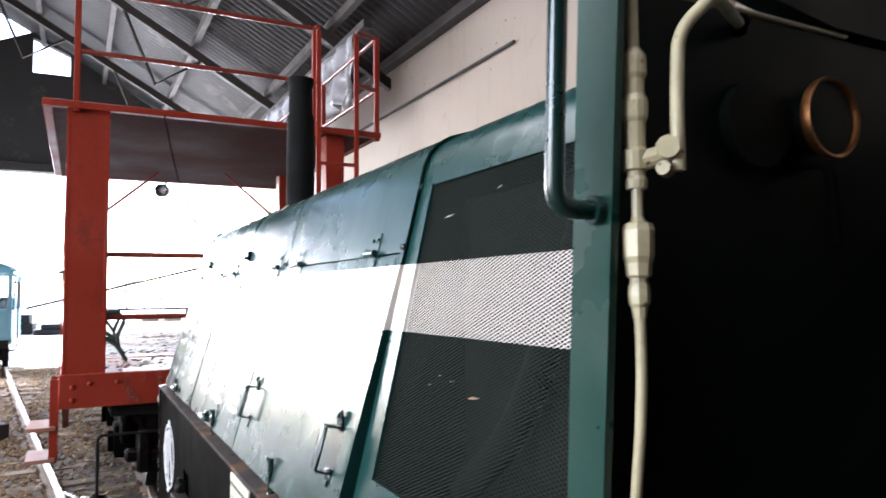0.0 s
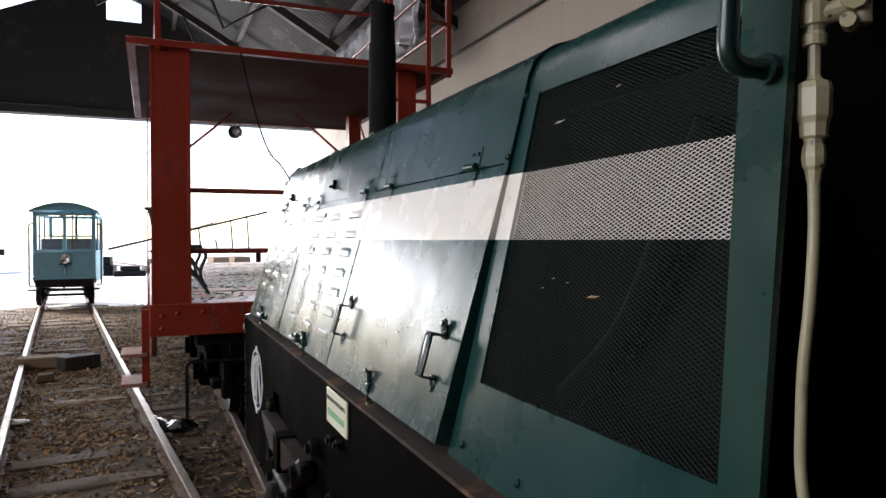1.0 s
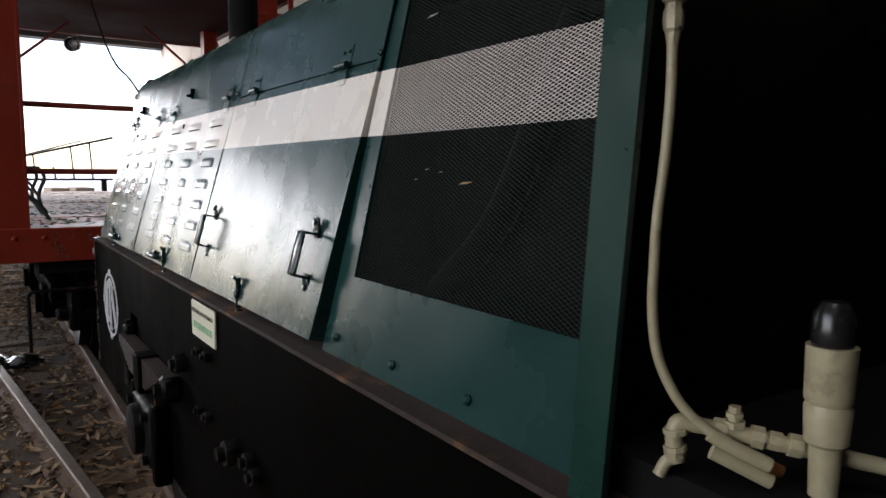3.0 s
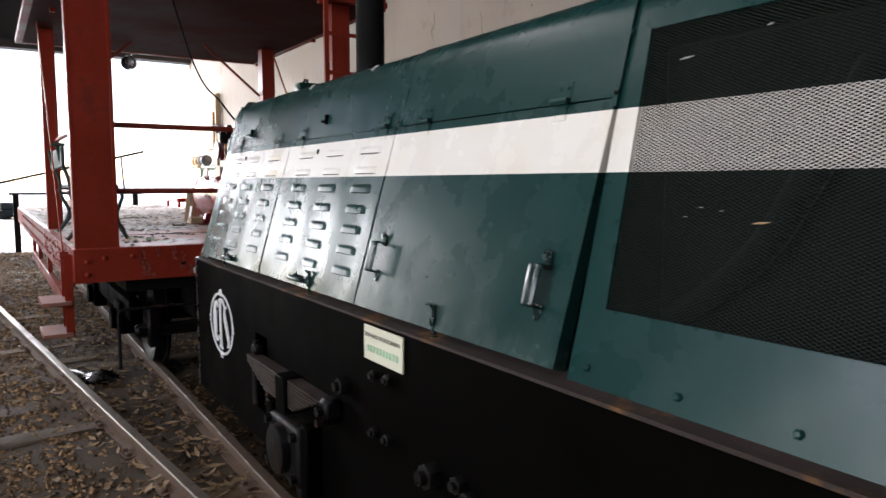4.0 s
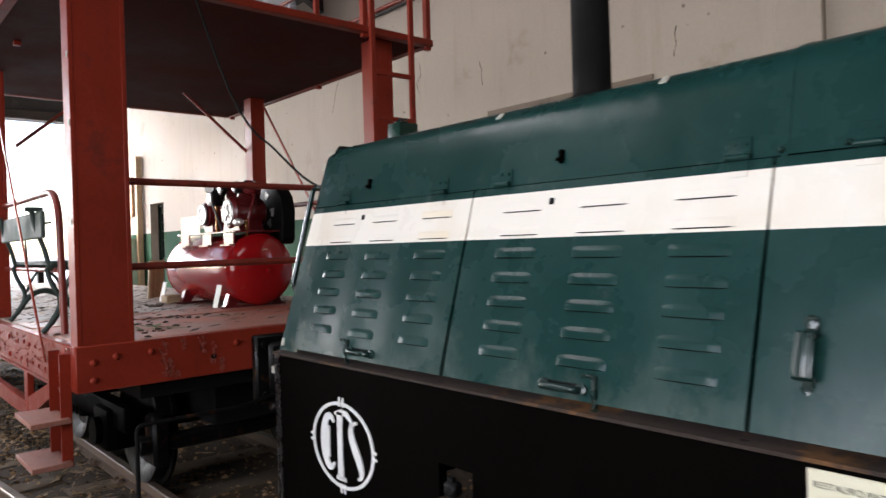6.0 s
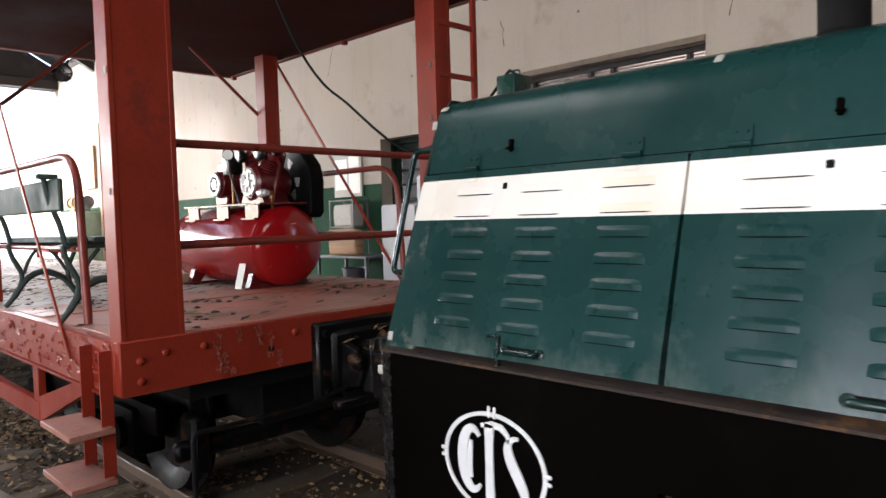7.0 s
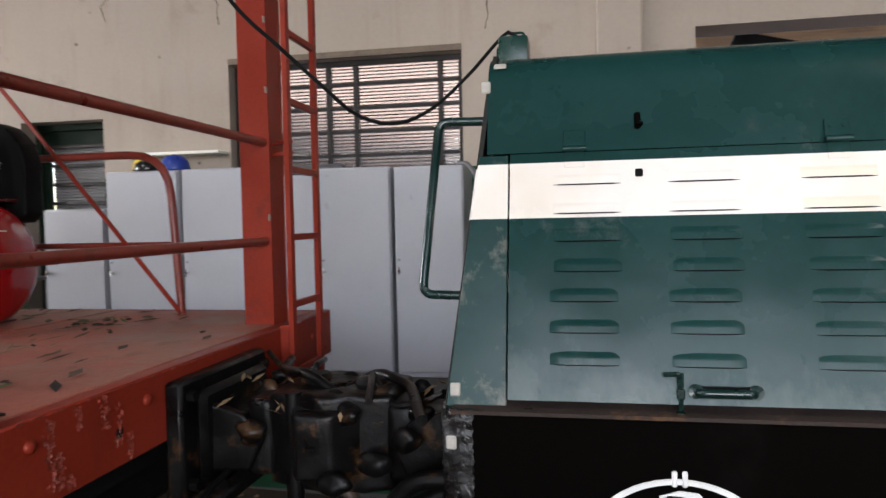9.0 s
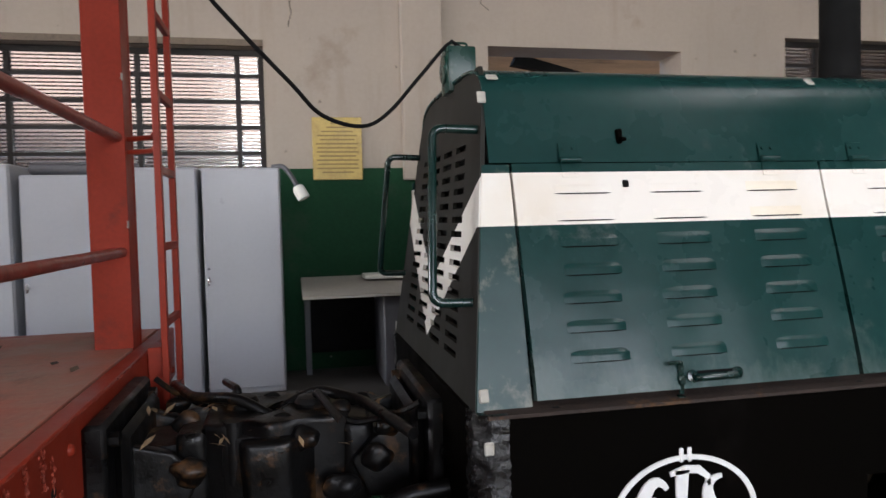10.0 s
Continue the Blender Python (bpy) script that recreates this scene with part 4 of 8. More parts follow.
def louvre_mesh(w, h, d, paint):
    """A pressed louvre: a hump that rises from its top edge to a slit below, closed by a dark face for its shade."""
    bm = B()
    nx, nz = 8, 7
    rows = []
    for j in range(nz + 1):
        v = j / nz
        row = []
        for i in range(nx + 1):
            u = i / nx
            e = min(1.0, min(u, 1 - u) / 0.12)
            e = e * e * (3 - 2 * e)
            r_ = min(1.0, v / 0.42)
            o = d * e * (r_ * r_ * (3 - 2 * r_))
            row.append(bm.verts.new((-o, w * (0.5 - u), h * (0.5 - v))))
        rows.append(row)
    for a, b in zip(rows, rows[1:]):
        for i in range(nx):
            bm.faces.new((a[i], a[i + 1], b[i + 1], b[i]))
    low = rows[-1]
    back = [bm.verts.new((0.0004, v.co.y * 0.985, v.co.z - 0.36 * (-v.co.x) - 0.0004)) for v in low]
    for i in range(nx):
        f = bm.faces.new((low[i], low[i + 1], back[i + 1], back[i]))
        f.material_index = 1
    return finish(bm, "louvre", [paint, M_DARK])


LOUVRE = louvre_mesh(0.165, 0.031, 0.0046, M_WORN_SHEEN)
LOUVRE_FLAT = louvre_mesh(0.160, 0.026, 0.0045, M_WORN_SHEEN)
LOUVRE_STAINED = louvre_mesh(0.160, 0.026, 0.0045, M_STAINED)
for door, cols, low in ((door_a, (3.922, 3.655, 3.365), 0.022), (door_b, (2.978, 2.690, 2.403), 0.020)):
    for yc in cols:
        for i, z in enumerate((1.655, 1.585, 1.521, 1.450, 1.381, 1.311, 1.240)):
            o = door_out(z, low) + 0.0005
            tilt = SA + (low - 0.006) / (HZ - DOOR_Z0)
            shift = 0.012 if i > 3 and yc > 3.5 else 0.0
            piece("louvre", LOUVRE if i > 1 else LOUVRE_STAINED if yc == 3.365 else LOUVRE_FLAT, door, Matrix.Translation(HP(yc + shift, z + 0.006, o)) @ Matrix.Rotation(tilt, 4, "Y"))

# slots behind keyholes, hinges, latches, handles
key_bm = box(-0.003, 0.002, -0.009, 0.009, -0.010, 0.010, 0.003)
KEYHOLE = finish(key_bm, "keyhole", M_DARK)
for door, ky in ((door_a, 3.80), (door_b, 2.868)):
    piece("keyhole", KEYHOLE, door, Matrix.Translation(HP(ky, 1.672, 0.0085)) @ Matrix.Rotation(SA, 4, "Y"))
hb = box(-0.002, 0.0, -0.026, 0.026, 0.004, 0.05, 0.0008)
add_box(hb, -0.004, -0.002, -0.024, 0.024, -0.045, -0.004, 0.0008)
add_cyl(hb, (-0.010, -0.028, 0), (-0.010, 0.028, 0), 0.008, 10)
for q in (-0.014, 0.014):
    for zz in (0.034, -0.032):
        add_cyl(hb, (-0.001, q, zz), (-0.006, q, zz), 0.0045, 8)
HINGE = finish(hb, "hinge", M_HOOD)
for door, ys in ((solid_door, (1.457, 2.062)), (door_b, (2.33, 3.07)), (door_a, (3.36, 3.95))):
    for q in ys:
        piece("hinge", HINGE, door, Matrix.Translation(HP(q, HZ + 0.002, 0.006)) @ Matrix.Rotation(SA, 4, "Y"))
for q in (1.288, 2.10, 2.235):
    part("bolt_head", lathe([(0.0, 0), (0.008, 0), (0.008, 0.004), (0.004, 0.008), (0, 0.008)], 10, along(HP(q, 1.742, 0.008), (-CA_, 0, SA_))), M_GREENDK, loco)
for q in (3.80, 2.857):
    p = HP(q, 1.80, 0.004)
    t = part("hood_hook", add_box(box(p.x - 0.010, p.x + 0.008, q - 0.007, q + 0.007, 1.782, 1.822, 0.003), p.x - 0.026, p.x, q - 0.012, q + 0.006, 1.788, 1.798, 0.003), M_BLACK, loco, "small black hook")


def pull_handle(door, y, z0, z1, low, heavy):
    p0, p1 = HP(y, z0, door_out(z0, low)), HP(y, z1, door_out(z1, low))
    n = Vector((-CA_, 0, SA_))
    r = 0.013 if heavy else 0.010
    k = Vector((0, 0, 0.022))
    up_ = (p1 - p0).normalized()
    hb_ = B()
    prof = [p0 + n * 0.001, p0 + n * 0.036, p0 + n * 0.041 + up_ * 0.005, p1 + n * 0.041 - up_ * 0.005, p1 + n * 0.036, p1 + n * 0.001, p1 + n * 0.001 - up_ * 0.004, p1 + n * 0.0365 - up_ * 0.005, p0 + n * 0.0365 + up_ * 0.005, p0 + n * 0.001 + up_ * 0.004]
    add_prism(hb_, prof, (0, -0.019, 0), (0, 0.019, 0))
    bevel(hb_, 0.0015)
    for q_ in (-0.010, 0.010):
        add_cyl(hb_, p0 + n * 0.039 + up_ * 0.005 + Vector((0, q_, 0)), p1 + n * 0.039 - up_ * 0.005 + Vector((0, q_, 0)), 0.0038, 12)
    h = part("pull_handle", hb_, M_GREENDK, door, "dark green pull handle")
    for p, s in ((p0, -1), (p1, 1)):
        part("handle_lug", lathe([(0, 0), (0.014, 0), (0.014, 0.004), (0.006, 0.005), (0.006, 0.009), (0, 0.010)], 14, along(p + s * k + n * 0.001, n)), M_GREENDK, h)
        c = p + s * k * 0.5 + n * 0.003
        part("handle_lug", box(c.x - 0.003, c.x + 0.004, y - 0.014, y + 0.014, c.z - 0.022, c.z + 0.022, 0.003), M_GREENDK, h)


pull_handle(solid_door, 1.380, 1.266, 1.362, 0.022, True)
pull_handle(solid_door, 2.140, 1.264, 1.358, 0.022, True)
for door, q in ((door_a, 3.635), (door_b, 2.735)):
    n = Vector((-CA_, 0, SA_))
    a, b = HP(q + 0.055, 1.176, 0.021), HP(q - 0.055, 1.176, 0.021)
    h = part("bottom_handle", tube(rounded([a, a + n * 0.026, b + n * 0.026, b], 0.012), 0.0095, 10), M_GREENDK, door)
    for e_ in (-0.062, 0.062):
        part("handle_eye", lathe([(0.005, -0.001), (0.015, -0.001), (0.016, 0.008), (0.006, 0.010)], 16, along(HP(q + e_, 1.180, 0.021), n), caps=False), M_GREENDK, h)
    part("handle_backing", slab([(q - 0.06, 1.166), (q + 0.06, 1.166), (q + 0.06, 1.192), (q - 0.06, 1.192)], 0.018, 0.0225), M_DARK, door)
for q in (1.772, 2.635, 3.728):
    p = HP(q, 1.20, 0.03)
    t = tube([(p.x, q, 1.145), (p.x + 0.002, q, 1.225)], 0.007, 8)
    add_tube(t, rounded([(p.x, q, 1.215), (p.x - 0.006, q + 0.004, 1.225), (p.x, q + 0.035, 1.222)], 0.01), 0.005, 8)
    add_box(t, p.x - 0.009, p.x + 0.009, q - 0.009, q + 0.009, 1.168, 1.192, 0.003)
    add_box(t, p.x - 0.008, p.x + 0.02, q - 0.010, q + 0.010, 1.116, 1.140, 0.003)
    part("door_latch", t, M_GREENDK, loco, "dark swing-bolt latch")
for q in (2.26, 3.21, 4.06):
    part("door_stop", box(HP(q, 1.14).x - 0.022, HP(q, 1.14).x, q - 0.012, q + 0.012, 1.114, 1.138, 0.003), M_DARK, loco)

# blistered paint on the plain door
bl_ = B()
rb_ = random.Random(11)
for cy, cz, n_, sy, sz in ((1.65, 1.335, 15, 0.022, 0.040), (1.855, 1.30, 9, 0.014, 0.035), (1.70, 1.29, 6, 0.05, 0.02)):
    for i in range(n_):
        q, z = rb_.gauss(cy, sy), rb_.gauss(cz, sz)
        w, hh = rb_.uniform(0.002, 0.010), rb_.uniform(0.0012, 0.003)
        add_slab(bl_, [(q - w, z - hh), (q + w * 0.7, z - hh * 0.8), (q + w, z + hh * 0.6), (q - w * 0.6, z + hh)], door_out(z, 0.022) - 0.002, door_out(z, 0.022) + rb_.uniform(0.0010, 0.0022))
tagged(part("paint_blister", bl_, M_HOOD, solid_door, "blistered flakes of paint", smooth=False), kind="stuff")

# grille section behind the engine doors
GY0, GY1, GZ0, GZ1 = 0.560, 1.204, 1.295, 1.878
gp = B()
quads = [([(0.532, 1.13), (1.272, 1.13), (1.272, GZ0), (0.532, GZ0)]), ([(GY1, GZ0), (1.272, GZ0), (1.288, GZ1), (GY1 + 0.03, GZ1)]), ([(0.532, GZ0), (GY0, GZ0), (GY0 + 0.012, GZ1), (0.532, GZ1)])]
for q in quads:
    add_slab(gp, q, -0.010, 0.0)
part("grille_surround", gp, M_HOOD, loco, "green sheet surround of the radiator grille", smooth=False)
part("hood_top", skin(0.532, 1.288, GZ1, out=0.0), M_HOOD, loco, "dark green hood top over the grille")
mesh_bm = B()
pitch_y, pitch_z = 0.0142, 0.0063


def strand(y0, z0, y1, z1, o):
    a, b = HP(y0, z0, o), HP(y1, z1, o)
    d = (b - a).normalized()
    n = Vector((-CA_, 0, SA_))
    s = d.cross(n) * 0.00058
    k = n * 0.0005
    vs = [mesh_bm.verts.new(p + u * s + v_ * k) for p in (a, b) for u, v_ in ((-1, -1), (1, -1), (1, 1), (-1, 1))]
    for f in ((0, 1, 5, 4), (1, 2, 6, 5), (2, 3, 7, 6), (3, 0, 4, 7)):
        mesh_bm.faces.new([vs[i] for i in f])


W_, H_ = GY1 + 0.030 - GY0 + 0.004, GZ1 - GZ0 + 0.008
slope = pitch_z / pitch_y
yA, zA = GY0 - 0.002, GZ0 - 0.004
u = -H_ / slope
while u < W_:
    for sgn in (1, -1):
        u0, v0 = max(u, 0.0), max(0.0, (0 - u) * slope) if u < 0 else 0.0
        u1 = min(W_, u + H_ / slope)
        v1 = (u1 - u) * slope
        if u1 > u0:
            if sgn > 0:
                strand(yA + u0, zA + v0, yA + u1, zA + v1, -0.006)
            else:
                strand(yA + W_ - u0, zA + v0, yA + W_ - u1, zA + v1, -0.0068)
    u += pitch_y
part("expanded_mesh", mesh_bm, M_MESH, loco, "black expanded metal mesh crossed by the white stripe", smooth=False)
part("radiator_core", box(1.02, 1.75, 0.56, 1.27, 1.15, 1.85, 0.01), M_DARK, loco)
part("radiator_pipe", tube(rounded([(0.98, 1.2, 1.25), (0.98, 1.0, 1.4), (0.98, 0.8, 1.75)], 0.1), 0.03), M_DARK, loco)
gb2 = finish(lathe([(0, 0), (0.009, 0), (0.009, 0.004), (0.005, 0.008), (0, 0.0085)], 6), "panel_bolt", M_HOOD)
for q, z in ((1.22, 1.175), (0.996, 1.172), (0.776, 1.172), (1.284, 1.872)):
    piece("panel_bolt", gb2, loco, along(HP(q, z, 0.0), (-CA_, 0, SA_)))

part("hood_lid", box(1.09, 2 * XC - 1.09, 0.60, 2.19, 1.985, 2.013, 0.004), M_DARK, loco, "dark lid plate on the hood")
for ly, lz, sy, sz, mm in ((0.905, 1.482, 0.018, 0.0022, M_LEAF), (1.13, 1.795, 0.018, 0.0018, M_TAG), (1.03, 1.505, 0.006, 0.0006, M_TAG), (1.06, 1.487, 0.005, 0.0006, M_TAG), (0.985, 1.50, 0.005, 0.0006, M_TAG), (0.96, 1.83, 0.006, 0.0018, M_TAG)):
    part("caught_scrap", slab([(ly - sy, lz + sz * 1.2), (ly - sy * 0.2, lz - sz * 0.5), (ly + sy, lz - sz), (ly + sy * 0.3, lz + sz)], -0.0045, -0.003), mm, loco)

# nose: leaning front plate with slots, headlamp box, grab rails


def nose_y(z):
    return 4.258 - 0.115 * (z - 1.125)


def half(z):
    """Half the hood's width at a height."""
    if z <= 1.87:
        return XC - (0.75 + SL * (z - 1.165))
    return XC - (0.931 + 0.30 * (z - 1.87) + 2.0 * (z - 1.87) ** 2)


slots = [(-0.66, -0.42), (-0.30, -0.06), (0.06, 0.30), (0.42, 0.66)]
ss = sorted({-1.0, 1.0, *[a for a, b in slots], *[b for a, b in slots]})
zs = [1.125]
zz = 1.22
zslots = []
while zz < 1.80:
    zslots.append((zz, zz + 0.018))
    zs += [zz, zz + 0.018]
    zz += 0.040
zs += [1.87, 1.93, 1.975, 2.0]
nose = B()
gv = {}


def nv(i, j, k):
    if (i, j, k) not in gv:
        z = zs[j]
        gv[i, j, k] = nose.verts.new((XC + ss[i] * half(z), nose_y(z) - 0.012 * k, z))
    return gv[i, j, k]


def is_slot(i, j):
    if not (0 <= i < len(ss) - 1 and 0 <= j < len(zs) - 1):
        return True
    cs, cz = (ss[i] + ss[i + 1]) / 2, (zs[j] + zs[j + 1]) / 2
    return any(a < cs < b for a, b in slots) and any(a < cz < b for a, b in zslots)


for i in range(len(ss) - 1):
    for j in range(len(zs) - 1):
        if is_slot(i, j):
            continue
        nose.faces.new((nv(i, j, 0), nv(i + 1, j, 0), nv(i + 1, j + 1, 0), nv(i, j + 1, 0)))
        nose.faces.new((nv(i, j, 1), nv(i, j + 1, 1), nv(i + 1, j + 1, 1), nv(i + 1, j, 1)))
        for di, dj, a, b in ((-1, 0, (i, j), (i, j + 1)), (1, 0, (i + 1, j), (i + 1, j + 1)), (0, -1, (i, j), (i + 1, j)), (0, 1, (i, j + 1), (i + 1, j + 1))):
            if is_slot(i + di, j + dj):
                nose.faces.new((nv(*a, 0), nv(*b, 0), nv(*b, 1), nv(*a, 1)))
part("nose_plate", nose, M_NOSE, loco, "slotted dark green nose plate with a white chevron", smooth=False)
for s in (1, -1):
    xa, xb = XC - s * (XC - 0.853), XC - s * (XC - 0.957)
    pts = rounded([(xa, nose_y(1.385) - 0.01, 1.383), (xa, 4.329, 1.386), (xb, 4.298, 1.828), (xb, nose_y(1.82) - 0.01, 1.824)], 0.03, 5)
    part("grab_rail", tube(pts, 0.0115, 12), M_GREENDK, loco, "glossy dark green grab rail")
hl = box(1.285, 1.395, 4.085, 4.175, 1.985, 2.125, 0.008, 2)
add_cyl(hl, (1.34, 4.17, 2.06), (1.34, 4.182, 2.06), 0.045, 20, w=0.004)
add_tube(hl, rounded([(1.34, 4.10, 2.12), (1.34, 4.10, 2.145), (1.34, 4.16, 2.145), (1.34, 4.16, 2.12)], 0.015), 0.004, 6)
part("headlamp_box", hl, M_POST, loco, "green headlamp box on the nose")
lab = finish(box(-0.003, 0.003, -0.012, 0.012, -0.016, 0.016, 0.003), "paper_tag", M_TAG)
for p, m in (((HP(4.145, 1.955).x + 0.003, 4.135, 1.962), Matrix.Rotation(radians(52), 4, "Y") @ Matrix.Rotation(radians(90), 4, "X")), (HP(4.17, 1.905, 0.004), Matrix.Rotation(SA, 4, "Y")), (HP(4.232, 1.172, 0.004), Matrix.Rotation(SA, 4, "Y")),
             ((FX - 0.006, 4.235, 1.062), Matrix.Identity(4)), ((0.974, 3.157, 1.970), Matrix.Rotation(radians(50), 4, "Y")), ((0.974, 2.564, 1.972), Matrix.Rotation(radians(50), 4, "Y")), ((FX - 0.006, 3.565, 0.452), Matrix.Scale(0.6, 4))):
    piece("paper_tag", lab, loco, Matrix.Translation(p) @ m)
# exhaust stack
ex = lathe([(0.10, 0), (0.10, 0.012), (0.074, 0.016), (0.060, 0.03), (0.059, 0.43), (0.052, 0.445), (0.051, 0.56), (0.056, 0.585), (0.056, 0.60), (0.046, 0.60), (0.044, 0.45), (0, 0.45)], 28, Matrix.Translation((1.133, 2.91, 1.985)))
part("exhaust_pipe", ex, M_DARK, loco, "sooty black exhaust pipe")

# cab end: green corner post, bulkhead, pipes and gauges
CABX, PY0, PY1, BY = 0.735, 0.44, 0.51, 0.515
cp_ = B()
zl, zh = FZ1, 2.95


def post_x(z):
    return 0.712 + 0.003 * (z - 1.165)


def post_front(z):
    return 0.527 - 0.062 * (z - 1.165)


def post_rear(z):
    return 0.478 - 0.074 * (z - 1.165)


for x0_, x1_, lip in ((0.0, 0.009, None), (0.0091, 0.045, 0.009)):
    ring_ = []
    for z in (zl, zh):
        yf = post_front(z)
        yr = post_rear(z) if lip is None else yf - lip
        ring_.append([cp_.verts.new((post_x(z) + x, y, z)) for x, y in ((x0_, yr), (x1_, yr), (x1_, yf), (x0_, yf))])
    cp_.faces.new(ring_[0][::-1])
    cp_.faces.new(ring_[1])
    for i in range(4):
        j = (i + 1) % 4
        cp_.faces.new((ring_[0][i], ring_[0][j], ring_[1][j], ring_[1][i]))
part("cab_post", cp_, M_POST, loco, "dark green angle-iron cab post", smooth=False)
part("cab_post", box(2 * XC - CABX - 0.075, 2 * XC - CABX, PY0, PY1, FZ1, 2.95, 0.004), M_POST, loco)
gz0 = 1.723
gr = rounded([(0.716, 0.455, gz0), (0.666, 0.460, gz0), (0.664, 0.385, 2.9), (0.716, 0.378, 2.9)], 0.028, 6)
gb_ = tube(gr, 0.0092, 12)
add_cyl(gb_, (0.716, 0.455, gz0), (0.704, 0.455, gz0), 0.014, 14)
part("cab_grab_rail", gb_, M_GREENDK, loco, "glossy dark green grab rail on the cab post")
part("bulkhead", box(CABX + 0.03, 2 * XC - CABX - 0.02, BY, BY + 0.018, 1.0, 1.985, 0.003), M_CAB, loco, "black bulkhead inside the cab")
part("bulkhead_rail", box(CABX + 0.09, 1.20, BY - 0.004, BY + 0.02, 1.985, 1.991, 0.002), M_CREAM, loco, "chipped cream window rail")
part("cab_window_frame", add_prism(B(), [(0.87, BY - 0.01, 2.03), (1.02, BY - 0.01, 2.012), (1.16, BY - 0.01, 1.992), (2 * XC - CABX - 0.08, BY - 0.01, 1.992), (2 * XC - CABX - 0.08, BY - 0.01, 2.35), (0.87, BY - 0.01, 2.35)], (0, 0, 0), (0, 0.035, 0)), M_CAB, loco)
part("cab_floor", box(CABX + 0.02, 2 * XC - CABX - 0.02, -1.5, BY - 0.002, 1.13, 1.192), M_DARK, loco)
part("cab_side", box(2 * XC - CABX - 0.06, 2 * XC - CABX - 0.04, -1.5, BY - 0.002, 1.193, 2.0), M_CAB, loco)
part("cab_back", box(CABX + 0.02, 2 * XC - CABX - 0.02, -1.52, -1.5, 1.0, 2.9), M_CAB, loco)
part("cab_side_panel", box(CABX, CABX + 0.012, -1.5, -0.32, 0.95, 1.95, 0.003), M_POST, loco)
part("cab_roof", box(CABX - 0.06, 2 * XC - CABX + 0.06, -1.6, 0.75, 2.95, 3.02, 0.01), M_CAB, loco)


PS = 0.82


def PP(u, z, d=0.0):
    """A point by the cream brake pipe: u to the side along the cab front, d nearer to the doorway."""
    return Vector((0.742 + PS * (0.66 * u - 0.75 * d), 0.434 - PS * (0.75 * u + 0.66 * d), 1.634 + PS * (z - 1.620)))


AX = Matrix.Translation((0.742, 0.434, 1.634 - PS * 1.620)) @ Matrix.Scale(PS, 4)
part("hose_coupling", lathe([(0.0, 1.605), (0.0073, 1.605), (0.0090, 1.618), (0.0116, 1.622), (0.0125, 1.632), (0.0116, 1.642), (0.0099, 1.646), (0.0103, 1.651), (0.0142, 1.654), (0.0151, 1.668), (0.0176, 1.675), (0.0185, 1.705), (0.0163, 1.712), (0.0086, 1.715), (0.0065, 1.72), (0.0065, 1.757)], 8, AX), M_CREAM, loco, "cream painted hose coupling", smooth=False)
valve = lathe([(0.0, 1.752), (0.0120, 1.752), (0.0125, 1.762), (0.0103, 1.766), (0.0103, 1.772), (0.0142, 1.774), (0.0146, 1.795), (0.0112, 1.799), (0.0116, 1.828), (0.0146, 1.834), (0.0151, 1.852), (0.0112, 1.86), (0.0116, 1.878), (0.0146, 1.884), (0.0142, 1.904), (0.0065, 1.915), (0.0056, 2.6), (0, 2.6)], 12, AX)
add_cyl(valve, PP(0, 1.782), PP(0.042, 1.792), 0.0095, 12)
add_cyl(valve, PP(0.036, 1.795, 0.018), PP(0.036, 1.795, -0.012), 0.0107, 10)
add_cyl(valve, PP(0.030, 1.772, 0.016), PP(0.034, 1.772, -0.008), 0.0066, 10)
part("stop_valve", valve, M_CREAM, loco, "chipped cream stop valve", smooth=False)
part("branch_pipe", tube(rounded([PP(0.046, 1.770), PP(0.046, 1.85), PP(0.05, 1.93), PP(0.09, 1.965), Vector((0.965, 0.495, 1.959))], 0.045, 6), 0.0063, 12), M_CREAM, loco, "cream branch pipe curving to the bulkhead")
part("pipe_union", cyl(Vector((0.958, 0.488, 1.958)), Vector((0.982, 0.510, 1.962)), 0.011, 8), M_BLACK, loco)
hose = rounded([PP(0, 1.608), PP(0.001, 1.55), PP(-0.003, 1.47), PP(-0.010, 1.40), PP(-0.012, 1.29), PP(-0.004, 1.228, 0.004), PP(0.028, 1.168, 0.012), PP(0.085, 1.130, 0.016), PP(0.124, 1.114, 0.016)], 0.06, 6)
part("hose", tube(hose, 0.0052, 12), M_CREAM, loco, "yellowed hose hanging from the coupling")
part("hose_end", tube([PP(0.060, 1.144, 0.014), PP(0.085, 1.130, 0.016), PP(0.128, 1.112, 0.016)], 0.0078, 12), M_CREAM, loco)
part("hose_tip", cyl(PP(0.127, 1.1125, 0.016), PP(0.142, 1.106, 0.016), 0.0062, 10), M_BRASS, loco, "brass hose tip")
mf = lumpy(add_cyl(B(), PP(0.034, 1.150), PP(0.26, 1.118), 0.0082, 14), 0.0, 0.0008, 60)
for pts, r in (((PP(0.050, 1.148), PP(0.024, 1.152), PP(0.020, 1.135), PP(0.024, 1.100)), 0.0088), ((PP(0.024, 1.104), PP(0.012, 1.098), PP(0.005, 1.080)), 0.0066)):
    add_tube(mf, rounded(pts, 0.012), r, 12)
for z_, r in ((1.142, 0.0125), (1.120, 0.0115), (1.112, 0.0105)):
    add_cyl(mf, PP(0.022, z_), PP(0.023, z_ - 0.007), r, 8)
add_cyl(mf, PP(0.089, 1.140), PP(0.089, 1.176), 0.0058, 8)
add_cyl(mf, PP(0.089, 1.150), PP(0.089, 1.158), 0.0112, 6)
add_cyl(mf, PP(0.089, 1.163), PP(0.089, 1.168), 0.0088, 6)
